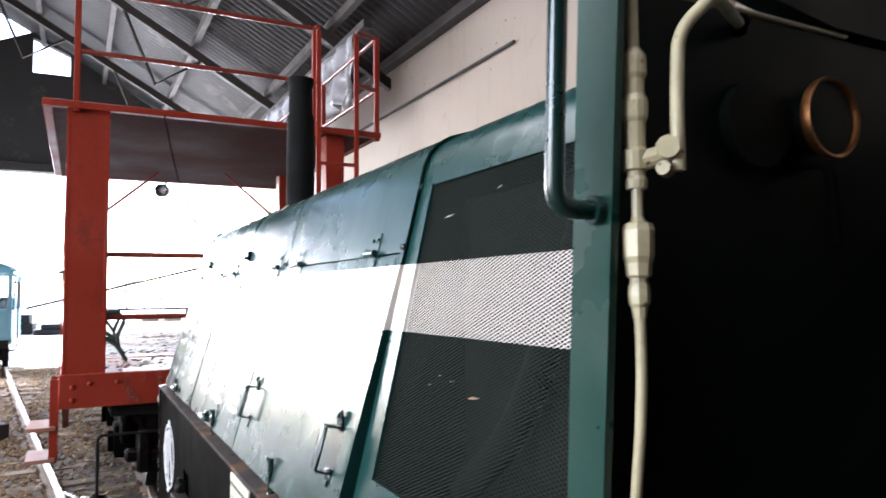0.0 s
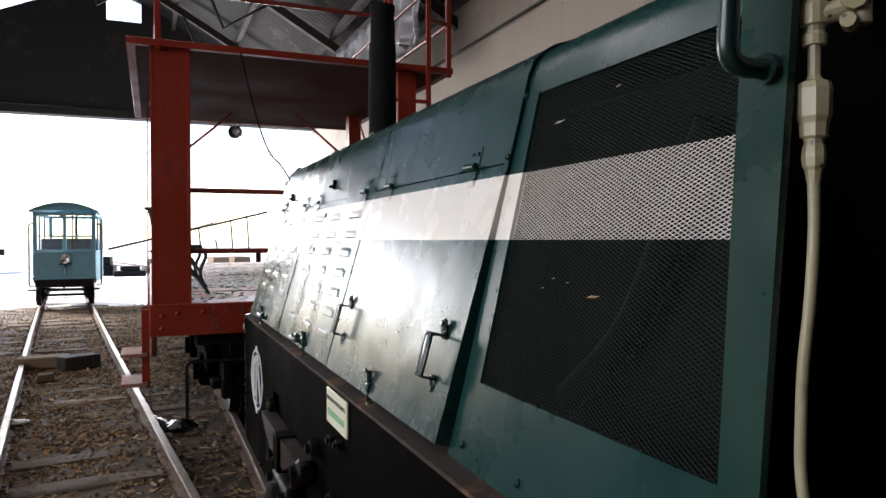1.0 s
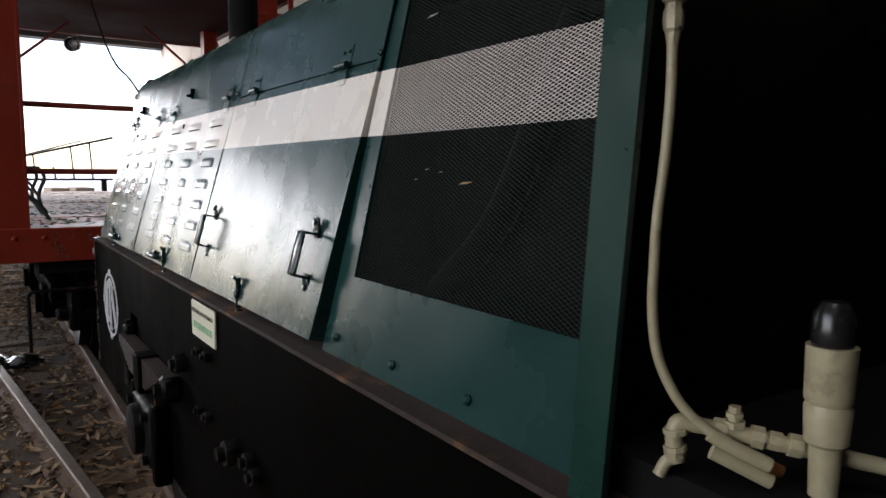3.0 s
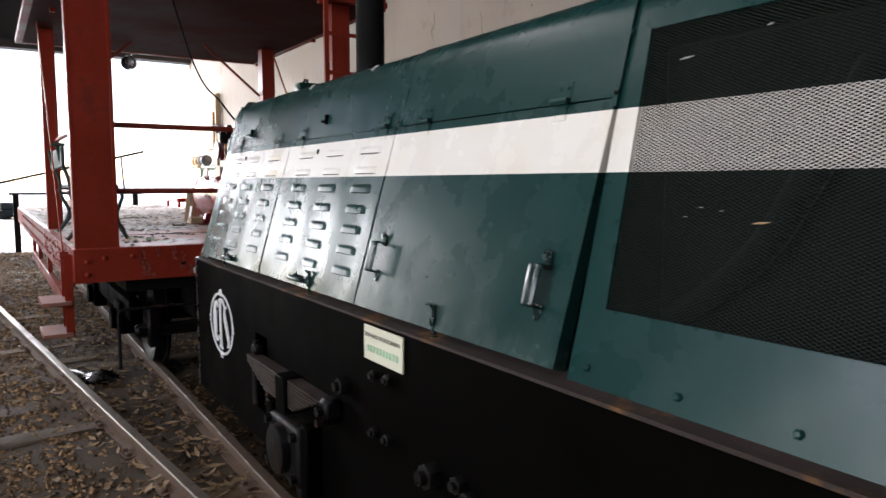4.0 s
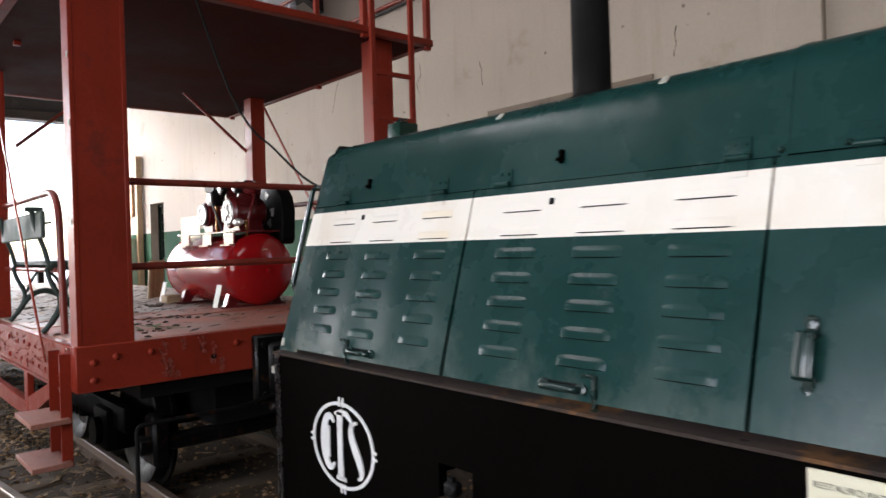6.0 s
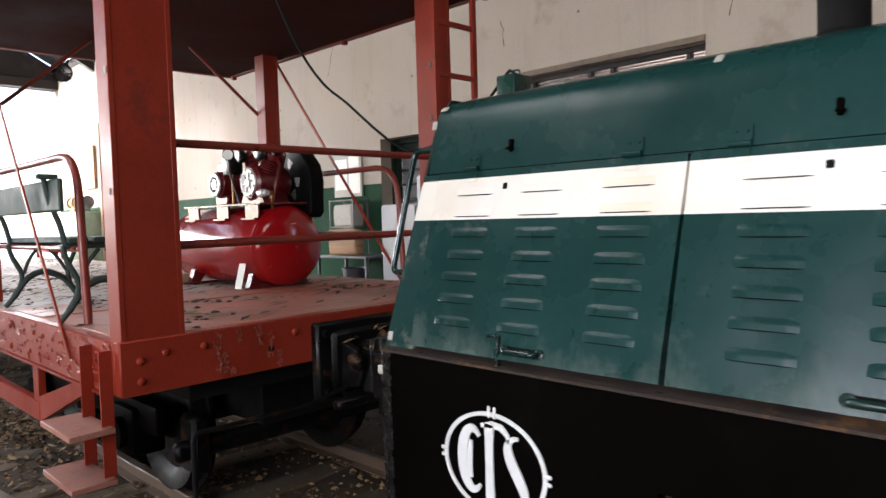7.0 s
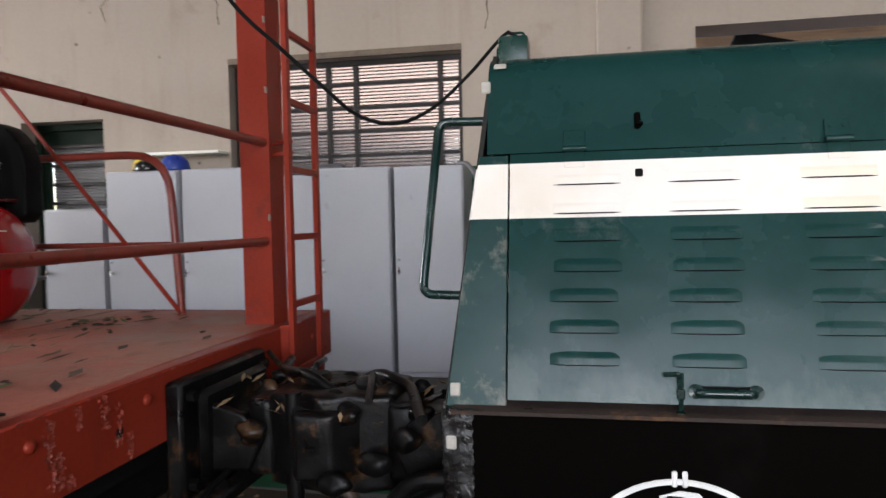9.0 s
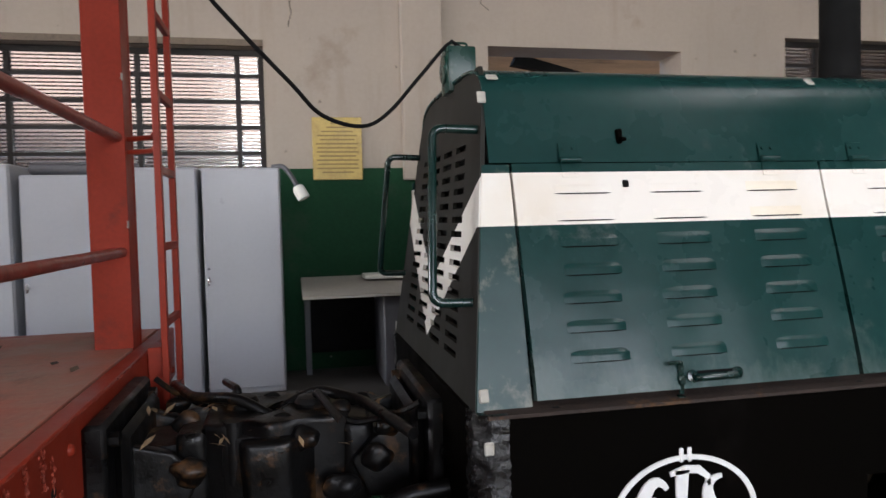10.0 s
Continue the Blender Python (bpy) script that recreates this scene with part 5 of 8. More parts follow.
for q, r in ((0.066, 0.0115), (0.108, 0.0118), (0.128, 0.0100), (0.150, 0.0118)):
    add_cyl(mf, PP(q, 1.146 - 0.14 * (q - 0.07)), PP(q + 0.014, 1.144 - 0.14 * (q - 0.07)), r, 8)
add_cyl(mf, PP(0.062, 1.124, 0.02), PP(0.13, 1.094, 0.02), 0.0075, 10)
part("pipe_manifold", mf, M_CREAM, loco, "cream pipe fittings on the cab floor")
BC = Matrix.Translation(PP(0.185, 0.0, 0.02)) @ Matrix.Scale(PS, 4)
bvp = part("brake_cylinder", lathe([(0, 1.085), (0.016, 1.085), (0.018, 1.145), (0.024, 1.15), (0.026, 1.19), (0.024, 1.195), (0.0265, 1.20), (0.0275, 1.262), (0, 1.262)], 20, BC), M_CREAM, loco, "cream cylinder with a black cap")
part("cap", lathe([(0, 1.262), (0.022, 1.262), (0.0235, 1.268), (0.022, 1.298), (0.014, 1.312), (0, 1.314)], 18, BC), M_BLKPLASTIC, bvp)
gx_, gz_ = 1.098, 1.857
part("gauge_body", lathe([(0, 0), (0.040, 0), (0.045, 0.040), (0.0, 0.043)], 24, along((gx_, BY, gz_), (0, -1, 0))), M_CAB, loco)
part("gauge_bezel", lathe([(0.0445, 0.034), (0.050, 0.034), (0.0515, 0.040), (0.0495, 0.046), (0.046, 0.0445), (0.0445, 0.034)], 28, along((gx_, BY, gz_), (0, -1, 0)), False), M_BRASS, loco, "brass bezel of the pressure gauge")
part("gauge_body", lathe([(0, 0), (0.050, 0), (0.055, 0.02), (0.0, 0.022)], 24, along((gx_ - 0.10, BY, gz_ - 0.01), (0, -1, 0))), M_CAB, loco)
part("control_lever", tube(rounded([(gx_ - 0.02, BY, 1.80), (gx_ - 0.02, BY - 0.05, 1.80), (gx_ - 0.02, BY - 0.055, 1.70)], 0.03), 0.006), M_BLACK, loco)
for q in (1.30, 1.42, 1.6):
    part("control_valve", lathe([(0, 0), (0.02, 0), (0.022, 0.03), (0.03, 0.035), (0.03, 0.05), (0, 0.055)], 12, along((q, BY, 1.70 + 0.1 * (q - 1.25)), (0, -1, 0))), M_CAB, loco)

M_CHIP = mat("bark_chip", (0.060, 0.040, 0.024), 0.9, 0, 0.7, 15, 60, 0.2, island=0.8)

# ---- couplers ----


def build_coupler(parent, yb, d):
    """An automatic knuckle coupler whose base is at yb, reaching d (+1 or -1) along y."""
    zc = 0.88

    def yy(a, b):
        return (yb + d * a, yb + d * b) if d > 0 else (yb + d * b, yb + d * a)

    st = box(XC - 0.30, XC + 0.30, *yy(0.0, 0.06), zc - 0.17, zc + 0.21, 0.012)
    add_box(st, XC - 0.235, XC + 0.235, *yy(0.06, 0.10), zc - 0.14, zc + 0.17, 0.02)
    for sx in (-0.255, 0.255):
        for sz in (-0.12, 0.16):
            add_cyl(st, (XC + sx, yb + d * 0.05, zc + sz), (XC + sx, yb + d * 0.085, zc + sz), 0.02, 6)
    cp = part("draft_box", st, M_COUPLER, parent, "greasy black draft box with bolted striker")
    sh = box(XC - 0.10, XC + 0.10, *yy(0.09, 0.30), zc - 0.08, zc + 0.09, 0.025, 2)
    add_box(sh, XC - 0.16, XC + 0.16, *yy(0.20, 0.29), zc - 0.12, zc + 0.13, 0.03, 3)
    lumpy(sh, 0, 0.008)
    part("coupler_shank", sh, M_COUPLER, cp)
    hd = B()
    outline = [(-0.15, 0.27), (-0.17, 0.40), (-0.20, 0.50), (-0.16, 0.58), (-0.09, 0.55), (-0.05, 0.46), (0.02, 0.43), (0.09, 0.45), (0.15, 0.42), (0.17, 0.34), (0.14, 0.27)]
    add_prism(hd, [(XC + d * u, yb + d * v, 0) for u, v in outline], (0, 0, zc - 0.15), (0, 0, zc + 0.15))
    lumpy(hd, 0.020, 0.010)
    part("coupler_head", hd, M_COUPLER, cp)
    kn = B()
    add_prism(kn, [(XC + d * u, yb + d * v, 0) for u, v in ((0.17, 0.32), (0.19, 0.44), (0.15, 0.54), (0.06, 0.56), (0.03, 0.52), (0.09, 0.47), (0.11, 0.38))], (0, 0, zc - 0.12), (0, 0, zc + 0.12))
    lumpy(kn, 0.018, 0.008)
    add_cyl(kn, (XC + d * 0.15, yb + d * 0.36, zc - 0.19), (XC + d * 0.15, yb + d * 0.36, zc + 0.155), 0.028, 12)
    part("knuckle", kn, M_COUPLER, cp)
    lk = tube(rounded([(XC - d * 0.05, yb + d * 0.36, zc + 0.14), (XC - d * 0.05, yb + d * 0.36, zc + 0.20), (XC - d * 0.3, yb + d * 0.30, zc + 0.17)], 0.03), 0.012, 8)
    part("lift_link", lk, M_COUPLER, cp)
    for sx in (-0.17, 0.17):
        wb_ = add_prism(B(), [(0, yb + d * 0.06, zc - 0.10), (0, yb + d * 0.06, zc + 0.13), (0, yb + d * 0.20, zc + 0.09), (0, yb + d * 0.27, zc + 0.02), (0, yb + d * 0.22, zc - 0.09)], (XC + sx - 0.02, 0, 0), (XC + sx + 0.02, 0, 0))
        lumpy(wb_, 0.012, 0.006)
        part("striker_web", wb_, M_COUPLER, cp)
    part("lock_lifter", lathe([(0, 0), (0.05, 0), (0.055, 0.02), (0.045, 0.035), (0.02, 0.04), (0, 0.04)], 16, Matrix.Translation((XC - d * 0.03, yb + d * 0.37, zc + 0.145))), M_COUPLER, cp)
    part("guard_arm", lumpy(add_prism(B(), [(XC - d * 0.12, yb + d * 0.33, 0), (XC - d * 0.24, yb + d * 0.44, 0), (XC - d * 0.25, yb + d * 0.56, 0), (XC - d * 0.19, yb + d * 0.58, 0), (XC - d * 0.14, yb + d * 0.47, 0)], (0, 0, zc - 0.10), (0, 0, zc + 0.11)), 0.016, 0.010), M_COUPLER, cp)
    part("carry_iron", add_box(box(XC - 0.26, XC + 0.26, *yy(0.10, 0.16), zc - 0.20, zc - 0.15, 0.012), XC - 0.2, XC + 0.2, *yy(0.11, 0.15), zc - 0.15, zc - 0.12), M_COUPLER, cp)
    part("release_chain", tube(rounded([(XC - d * 0.05, yb + d * 0.36, zc + 0.19), (XC - d * 0.16, yb + d * 0.26, zc + 0.12), (XC - d * 0.24, yb + d * 0.14, zc + 0.16), (XC - d * 0.28, yb + d * 0.08, zc + 0.20)], 0.04, 5), 0.010, 8), M_COUPLER, cp)
    part("uncoupling_lever", tube(rounded([(XC - d * 0.40, yb + d * 0.12, zc + 0.15), (XC - d * 0.10, yb + d * 0.22, zc + 0.17), (XC + d * 0.02, yb + d * 0.36, zc + 0.19), (XC + d * 0.05, yb + d * 0.48, zc + 0.12)], 0.05, 5), 0.017, 10), M_COUPLER, cp)
    for a_, b_, c_, r_ in ((-0.27, 0.20, 0.05, 0.034), (-0.24, 0.30, -0.03, 0.040), (-0.22, 0.16, 0.12, 0.030), (-0.20, 0.40, 0.10, 0.032), (0.22, 0.25, 0.04, 0.04), (-0.13, 0.46, 0.14, 0.026), (-0.27, 0.42, -0.09, 0.036), (-0.10, 0.30, 0.15, 0.028), (0.03, 0.22, 0.13, 0.030)):
        kb = B()
        bmesh.ops.create_icosphere(kb, subdivisions=3, radius=r_)
        for v in kb.verts:
            k_ = 1 + 0.5 * noise.noise(v.co * 28 + Vector((a_ * 50, b_ * 50, c_ * 50)))
            v.co = Vector((v.co.x * 0.8 * k_ + XC + d * a_, v.co.y * 1.25 * k_ + yb + d * b_, v.co.z * k_ + zc + c_))
        part("casting_knob", kb, M_COUPLER, cp)
    part("brake_pipe", tube(rounded([(XC - d * 0.36, yb + d * 0.02, zc - 0.02), (XC - d * 0.36, yb + d * 0.16, zc - 0.03), (XC - d * 0.35, yb + d * 0.30, zc - 0.20), (XC - d * 0.30, yb + d * 0.36, zc - 0.28)], 0.06, 5), 0.026, 10), M_COUPLER, cp, "black rubber brake hose")
    part("hose_coupling", add_cyl(cyl((XC - d * 0.305, yb + d * 0.355, zc - 0.27), (XC - d * 0.275, yb + d * 0.40, zc - 0.36), 0.032, 12, w=0.006), (XC - d * 0.29, yb + d * 0.37, zc - 0.31), (XC - d * 0.22, yb + d * 0.37, zc - 0.31), 0.018, 10), M_RUSTTOP, cp, "rusty orange hose coupling")
    part("air_hose", tube(rounded([(XC - d * 0.32, yb - d * 0.0, zc - 0.05), (XC - d * 0.33, yb + d * 0.2, zc - 0.12), (XC - d * 0.22, yb + d * 0.40, zc - 0.42), (XC - d * 0.1, yb + d * 0.52, zc - 0.34)], 0.12, 6), 0.022, 10), M_COUPLER, cp, "hanging black air hose")
    return cp


build_coupler(loco, FY1 - 0.02, 1)

# ---- flat wagon with an upper platform ----
CX0, CX1, CY0, CY1 = 0.185, 2.555, 5.20, 14.6
DZ = 1.128
wagon = thing("flat_wagon", (XC, 9.0, 0.0), "oxide-red flat wagon with a raised steel platform, railings and a ladder", "wagon")
es = box(CX0, CX1, CY0, CY0 + 0.06, 0.905, DZ, 0.006)
part("end_sill", es, M_RED, wagon, "riveted red end sill")
part("end_sill", box(CX0, CX1, CY1 - 0.06, CY1, 0.905, DZ, 0.006), M_RED, wagon)
for sx in (CX0, CX1 - 0.05):
    part("side_sill", add_box(box(sx, sx + 0.05, CY0 + 0.061, CY1 - 0.061, 0.905, DZ - 0.004, 0.004), sx - 0.01, sx + 0.06, CY0 + 0.2, CY1 - 0.2, 0.892, 0.904), M_RED, wagon, "red side sill")
for sx in (CX0 + 0.01, CX1 - 0.055):
    part("truss_rail", box(sx, sx + 0.045, 6.35, 10.4, 0.60, 0.70, 0.004), M_RED, wagon)
    for q in (6.35, 7.8, 9.2, 10.3):
        part("truss_post", box(sx + 0.004, sx + 0.04, q, q + 0.09, 0.70, 0.905, 0.003), M_RED, wagon)
    part("truss_brace", add_prism(B(), [(sx, 5.52, 0.905), (sx, 5.72, 0.905), (sx, 6.45, 0.70), (sx, 6.35, 0.60)], (0.004, 0, 0), (0.04, 0, 0)), M_RED, wagon)
rv = finish(lathe([(0, 0), (0.017, 0), (0.016, 0.006), (0.011, 0.011), (0, 0.013)], 12), "rivet", M_RED)
for rx, rz in ((0.265, 0.960), (0.265, 1.044), (0.368, 1.063), (0.534, 1.065), (0.985, 1.060), (2.0, 1.03), (2.3, 1.03), (2.45, 0.95)):
    piece("rivet", rv, wagon, along((rx, CY0, rz), (0, -1, 0)))
part("sill_hole", cyl((0.858, CY0 - 0.0015, 1.001), (0.858, CY0 + 0.02, 1.001), 0.016, 14), M_DARK, wagon)
for q in (5.28, 5.50):
    for rz in (0.93, 1.04):
        piece("rivet", rv, wagon, along((CX0 - 0.012, q + 0.03, rz), (-1, 0, 0)))
for i in range(9):
    piece("rivet", rv, wagon, along((CX0, 5.80 + 0.075 * i, 1.060 if i % 2 else 0.960), (-1, 0, 0)) @ Matrix.Scale(0.7, 4))
for q in [6.75 + 0.34 * i for i in range(18)]:
    for rz in (0.95, 1.06):
        piece("rivet", rv, wagon, along((CX0, q, rz), (-1, 0, 0)))
part("underframe", box(0.5, 2 * XC - 0.5, CY0 + 0.08, CY1 - 0.08, 0.82, 1.0), M_DARK, wagon)
# Added black box hides the lit ground, standing for shade under the wagon.
part("center_sill", box(1.0, 1.74, 5.55, CY1 - 0.6, 0.54, 0.819, 0.01), M_DARK, wagon)
# deck planks run across
y = CY0 + 0.062
k = 0
while y < CY1 - 0.07:
    w = 0.60 if k % 2 else 0.52
    y1 = min(y + w, CY1 - 0.062)
    dz = random.Random(k).uniform(-0.004, 0.002)
    # Plates past y 6.5 take the paler colour with glare painted in.
    part("deck_plate", box(CX0 + 0.055, CX1 - 0.055, y + 0.003, y1 - 0.003, 1.075, DZ + dz, 0.003), M_DECK if y < 6.5 else M_DUST_GLARE, wagon)
    y = y1
    k += 1
# columns: rolled sections
COLZ = 2.908


def column(x0, x1, y0, y1, z0, label=""):
    bm = box(x0, x0 + 0.022, y0, y1, z0, COLZ, 0.002)
    add_box(bm, x1 - 0.022, x1, y0, y1, z0, COLZ, 0.002)
    add_box(bm, x0 + 0.0222, x1 - 0.0222, y0 + 0.002, y0 + 0.024, z0, COLZ)
    return part("column", bm, M_RED, wagon, label)


col_a = column(0.20, 0.46, CY0 + 0.012, CY0 + 0.130, 0.92, "broad red steel column")
col_b = column(2.015, 2.165, CY0 + 0.062, CY0 + 0.20, 0.92, "red steel column beside the ladder")
column(2.165, 2.295, 7.32, 7.45, DZ)
column(0.20, 0.32, 7.47, 7.60, DZ)
rtag = finish(box(-0.002, 0.002, -0.010, 0.010, -0.014, 0.014, 0.002), "paper_tag", M_TAG)
for q, z in ((CY0 + 0.03, 2.515), (CY0 + 0.03, 2.192), (CY0 + 0.05, 1.72)):
    piece("paper_tag", rtag, col_a, Matrix.Translation((0.198, q, z)))
for z in (2.45, 2.15, 1.6):
    piece("paper_tag", rtag, col_b, Matrix.Translation((1.99, CY0 + 0.058, z)) @ Matrix.Rotation(radians(90), 4, "Z"))
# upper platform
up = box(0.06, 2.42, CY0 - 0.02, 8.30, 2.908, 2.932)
part("upper_platform", up, M_REDSHADE, wagon, "red steel upper platform, underside shade painted in")
rim = B()
for a in ((0.05, 2.45, CY0 - 0.03, CY0 + 0.03), (0.05, 2.45, 8.27, 8.33), (0.05, 0.11, CY0 + 0.031, 8.269), (2.39, 2.45, CY0 + 0.031, 8.269)):
    add_box(rim, *a, 2.904, 2.95, 0.004)
part("platform_rim", rim, M_RED, wagon, "red edge channel of the platform")
# railings
LX0, LX1, LY = 1.91, 2.22, 5.13
RR = 0.0165


def rail_part(pts, r=RR, rad=0.05, name="railing", label=""):
    return part(name, tube(rounded(pts, rad, 5), r, 10), M_REDRAIL, wagon, label)


rail_part([(0.46, 5.29, 1.928), (2.02, 5.29, 1.928)], 0.019, label="red end rail")
rail_part([(0.46, 5.29, 1.495), (2.02, 5.29, 1.495)], 0.019)
for rx in (0.30, 2.30):
    rail_part([(rx, 5.88, DZ), (rx, 5.93, 1.93), (rx, 7.6, 1.93)], 0.02, 0.21, label="red hooped side railing")
    rail_part([(rx, 5.915, 1.48), (rx, 7.55, 1.48)], 0.015)
for a, b in (((0.175, 5.76, 1.00), (0.175, 7.17, 2.906)), ((2.28, 5.88, DZ + 0.02), (2.28, 7.36, 2.906))):
    bar = add_prism(B(), [(a[0], a[1] - 0.014, a[2]), (a[0], a[1] + 0.014, a[2]), (b[0], b[1] + 0.014, b[2]), (b[0], b[1] - 0.014, b[2])], (-0.005, 0, 0), (0.005, 0, 0))
    part("brace_bar", bevel(bar, 0.0015), M_RED, wagon, "flat red brace bar")
rail_part([(1.62, 7.44, 2.91), (2.20, 7.44, 2.42)], 0.013, name="brace_rod")
rail_part([(1.00, 7.68, 2.91), (0.42, 7.68, 2.40)], 0.013, name="brace_rod")
for q in (3.30, 3.73):
    rail_part([(0.25, CY0, q), (1.90, CY0, q)], 0.017)
    rail_part([(0.25, CY0, q), (0.25, 8.25, q)], 0.017)
    rail_part([(1.90, CY0, q), (LX0, LY, q)], 0.017)
    rail_part([(2.42, CY0, q), (LX1, LY, q)], 0.017)
    rail_part([(2.42, CY0, q), (2.42, 8.25, q)], 0.017)
for p in ((0.25, CY0), (1.90, CY0), (2.42, CY0), (0.25, 6.6), (0.25, 8.25), (2.42, 6.6), (2.42, 8.25)):
    part("railing_post", box(p[0] - 0.02, p[0] + 0.02, p[1] - 0.02, p[1] + 0.02, 2.88, 3.75, 0.003), M_RED, wagon)
# ladder
for x in (LX0, LX1):
    part("ladder_stile", box(x - 0.018, x + 0.018, LY - 0.012, LY + 0.012, 0.78, 3.70, 0.002), M_RED, wagon)
z = 0.93
while z < 2.9:
    part("ladder_rung", box(LX0, LX1, LY - 0.011, LY + 0.011, z, z + 0.028, 0.002), M_RED, wagon)
    z += 0.285
part("ladder_bracket", box(LX0 + 0.02, LX0 + 0.14, CY0 - 0.055, CY0 - 0.001, 0.90, 1.14, 0.004), M_RED, wagon)
for z in (1.925, 1.875):
    part("ladder_strut", tube([(2.06, CY0 + 0.06, z), (1.98, LY + 0.012, z), (LX0, LY + 0.012, z)], 0.010, 8), M_RED, wagon)
# steps at the corner
for q in (5.28, 5.50):
    part("step_hanger", add_box(box(CX0 - 0.012, CX0 - 0.001, q, q + 0.06, 0.55, 1.09), CX0 - 0.05, CX0 - 0.0121, q, q + 0.01, 0.55, 1.09), M_RED, wagon, smooth=False)
part("step", box(0.0, CX0 - 0.013, 5.24, 5.60, 0.765, 0.79, 0.003), M_STEP, wagon, "worn red step")
part("step", box(0.0, CX0 - 0.013, 5.24, 5.60, 0.56, 0.585, 0.003), M_STEP, wagon, "worn red step")
# bogie, wheels and brake rigging
for yc in (6.25, 7.75, 12.2, 13.7):
    wheelset(wagon, yc, 0.38)
for q in (6.25, 12.2):
    for s in (-1, 1):
        bx = XC + s * 0.72
        t = box(bx - 0.05, bx + 0.05, q - 0.35, q + 1.85, 0.50, 0.66, 0.03, 2)
        for a in (0, 1.5):
            add_box(t, bx - 0.09, bx + 0.09, q + a - 0.14, q + a + 0.14, 0.36, 0.62, 0.03, 2)
            add_cyl(t, (bx - s * 0.0, q + a, 0.479), (bx + s * 0.13, q + a, 0.479), 0.085, 16)
        for a in (0.65, 0.75, 0.85):
            add_cyl(t, (bx, q + a, 0.45), (bx, q + a, 0.72), 0.045, 10)
        part("bogie_frame", t, M_BLACK, wagon, "greasy black bogie side frame")
part("brake_beam", box(0.62, 2.1, 5.72, 5.79, 0.40, 0.50, 0.02), M_GREASE, wagon)
part("brake_shoe", box(0.70, 0.80, 5.70, 5.86, 0.32, 0.62, 0.02), M_GREASE, wagon)
part("uncoupling_rod", tube(rounded([(0.42, 5.10, 0.34), (0.42, 5.10, 0.73), (0.95, 5.06, 0.74), (1.25, 5.05, 0.80)], 0.04), 0.011, 8), M_GREASE, wagon, "bent black uncoupling rod")
build_coupler(wagon, CY0 + 0.001, -1)
t = B()
for i in range(46):
    x, y = rnd.uniform(1.10, 1.62), rnd.uniform(4.34, 5.12)
    a, ln, wd = rnd.uniform(0, 6.28), rnd.uniform(0.012, 0.045), rnd.uniform(0.004, 0.012)
    c, s_ = math.cos(a), math.sin(a)
    t.faces.new([t.verts.new((x + c * u - s_ * v, y + s_ * u + c * v, 1.045 - 0.25 * abs(x - XC) + h)) for u, v, h in ((-ln, 0, -0.012), (0, wd, 0.004), (ln, 0, 0.012), (0, -wd, 0.0))])
solo("leaf_litter", t, M_LEAF, "dry leaves and straw caught on the couplers", "litter", kind="stuff")
# lamp under the platform
lp = part("platform_lamp", lathe([(0, 0), (0.05, 0.0), (0.075, 0.03), (0.08, 0.10), (0.068, 0.11), (0.06, 0.07), (0, 0.06)], 22, along((1.18, 8.85, 2.885), (-0.5, -1, -0.1))), M_BLKPLASTIC, wagon, "round black lamp under the platform")
part("lamp_bracket", tube(rounded([(1.18, 8.85, 2.90), (1.19, 8.78, 2.99), (1.18, 8.10, 2.93)], 0.05), 0.014), M_BLKPLASTIC, lp)
# dry litter on the deck
for cx, cy, n, m_ in ((0.66, 5.72, 26, M_MOSS), (1.4, 6.0, 18, M_LEAF), (2.0, 6.1, 14, M_MOSS), (0.9, 7.6, 60, M_LEAF), (1.2, 9.5, 110, M_LEAF)):
    t = B()
    for i in range(n):
        x, y = rnd.gauss(cx, 0.14 if n < 50 else 0.4), rnd.gauss(cy, 0.10 if n < 50 else 0.7)
        a, ln, wd = rnd.uniform(0, 6.28), rnd.uniform(0.02, 0.07), rnd.uniform(0.004, 0.018)
        c, s_ = math.cos(a), math.sin(a)
        q = [t.verts.new((x + c * u - s_ * v, y + s_ * u + c * v, DZ + 0.002 + h)) for u, v, h in ((-ln, 0, 0.002), (0, wd, 0.004), (ln, 0, rnd.uniform(0.002, 0.02)), (0, -wd, 0.006))]
        t.faces.new(q)
    solo("leaf_litter", t, m_, "dry leaves and straw on the wagon deck", "litter", kind="stuff")

t = B()
for i in range(1500):
    x, y = rnd.uniform(CX0 + 0.08, CX1 - 0.08), 5.35 + 8.6 * rnd.random() ** 1.2
    if rnd.random() < 0.88 and y < 6.6:
        continue
    a = rnd.gauss(0.0, 0.5) if rnd.random() < 0.6 else rnd.uniform(0, 6.28)
    ln, wd = rnd.uniform(0.010, 0.075), rnd.uniform(0.004, 0.022)
    c, s_ = math.cos(a), math.sin(a)
    z = rnd.uniform(0.004, 0.016)
    t.faces.new([t.verts.new((x + c * u - s_ * v, y + s_ * u + c * v, DZ + z + h)) for u, v, h in ((-ln, 0, -0.004), (0, wd, 0.002), (ln, 0, 0.004), (0, -wd, 0.0))])
solo("deck_debris", t, M_CHIP, "dark chips, bark and twigs scattered over the wagon deck", "litter", kind="stuff")

# flaking paint on the west sill and along the deck edge
rf_ = random.Random(5)
fl = B()
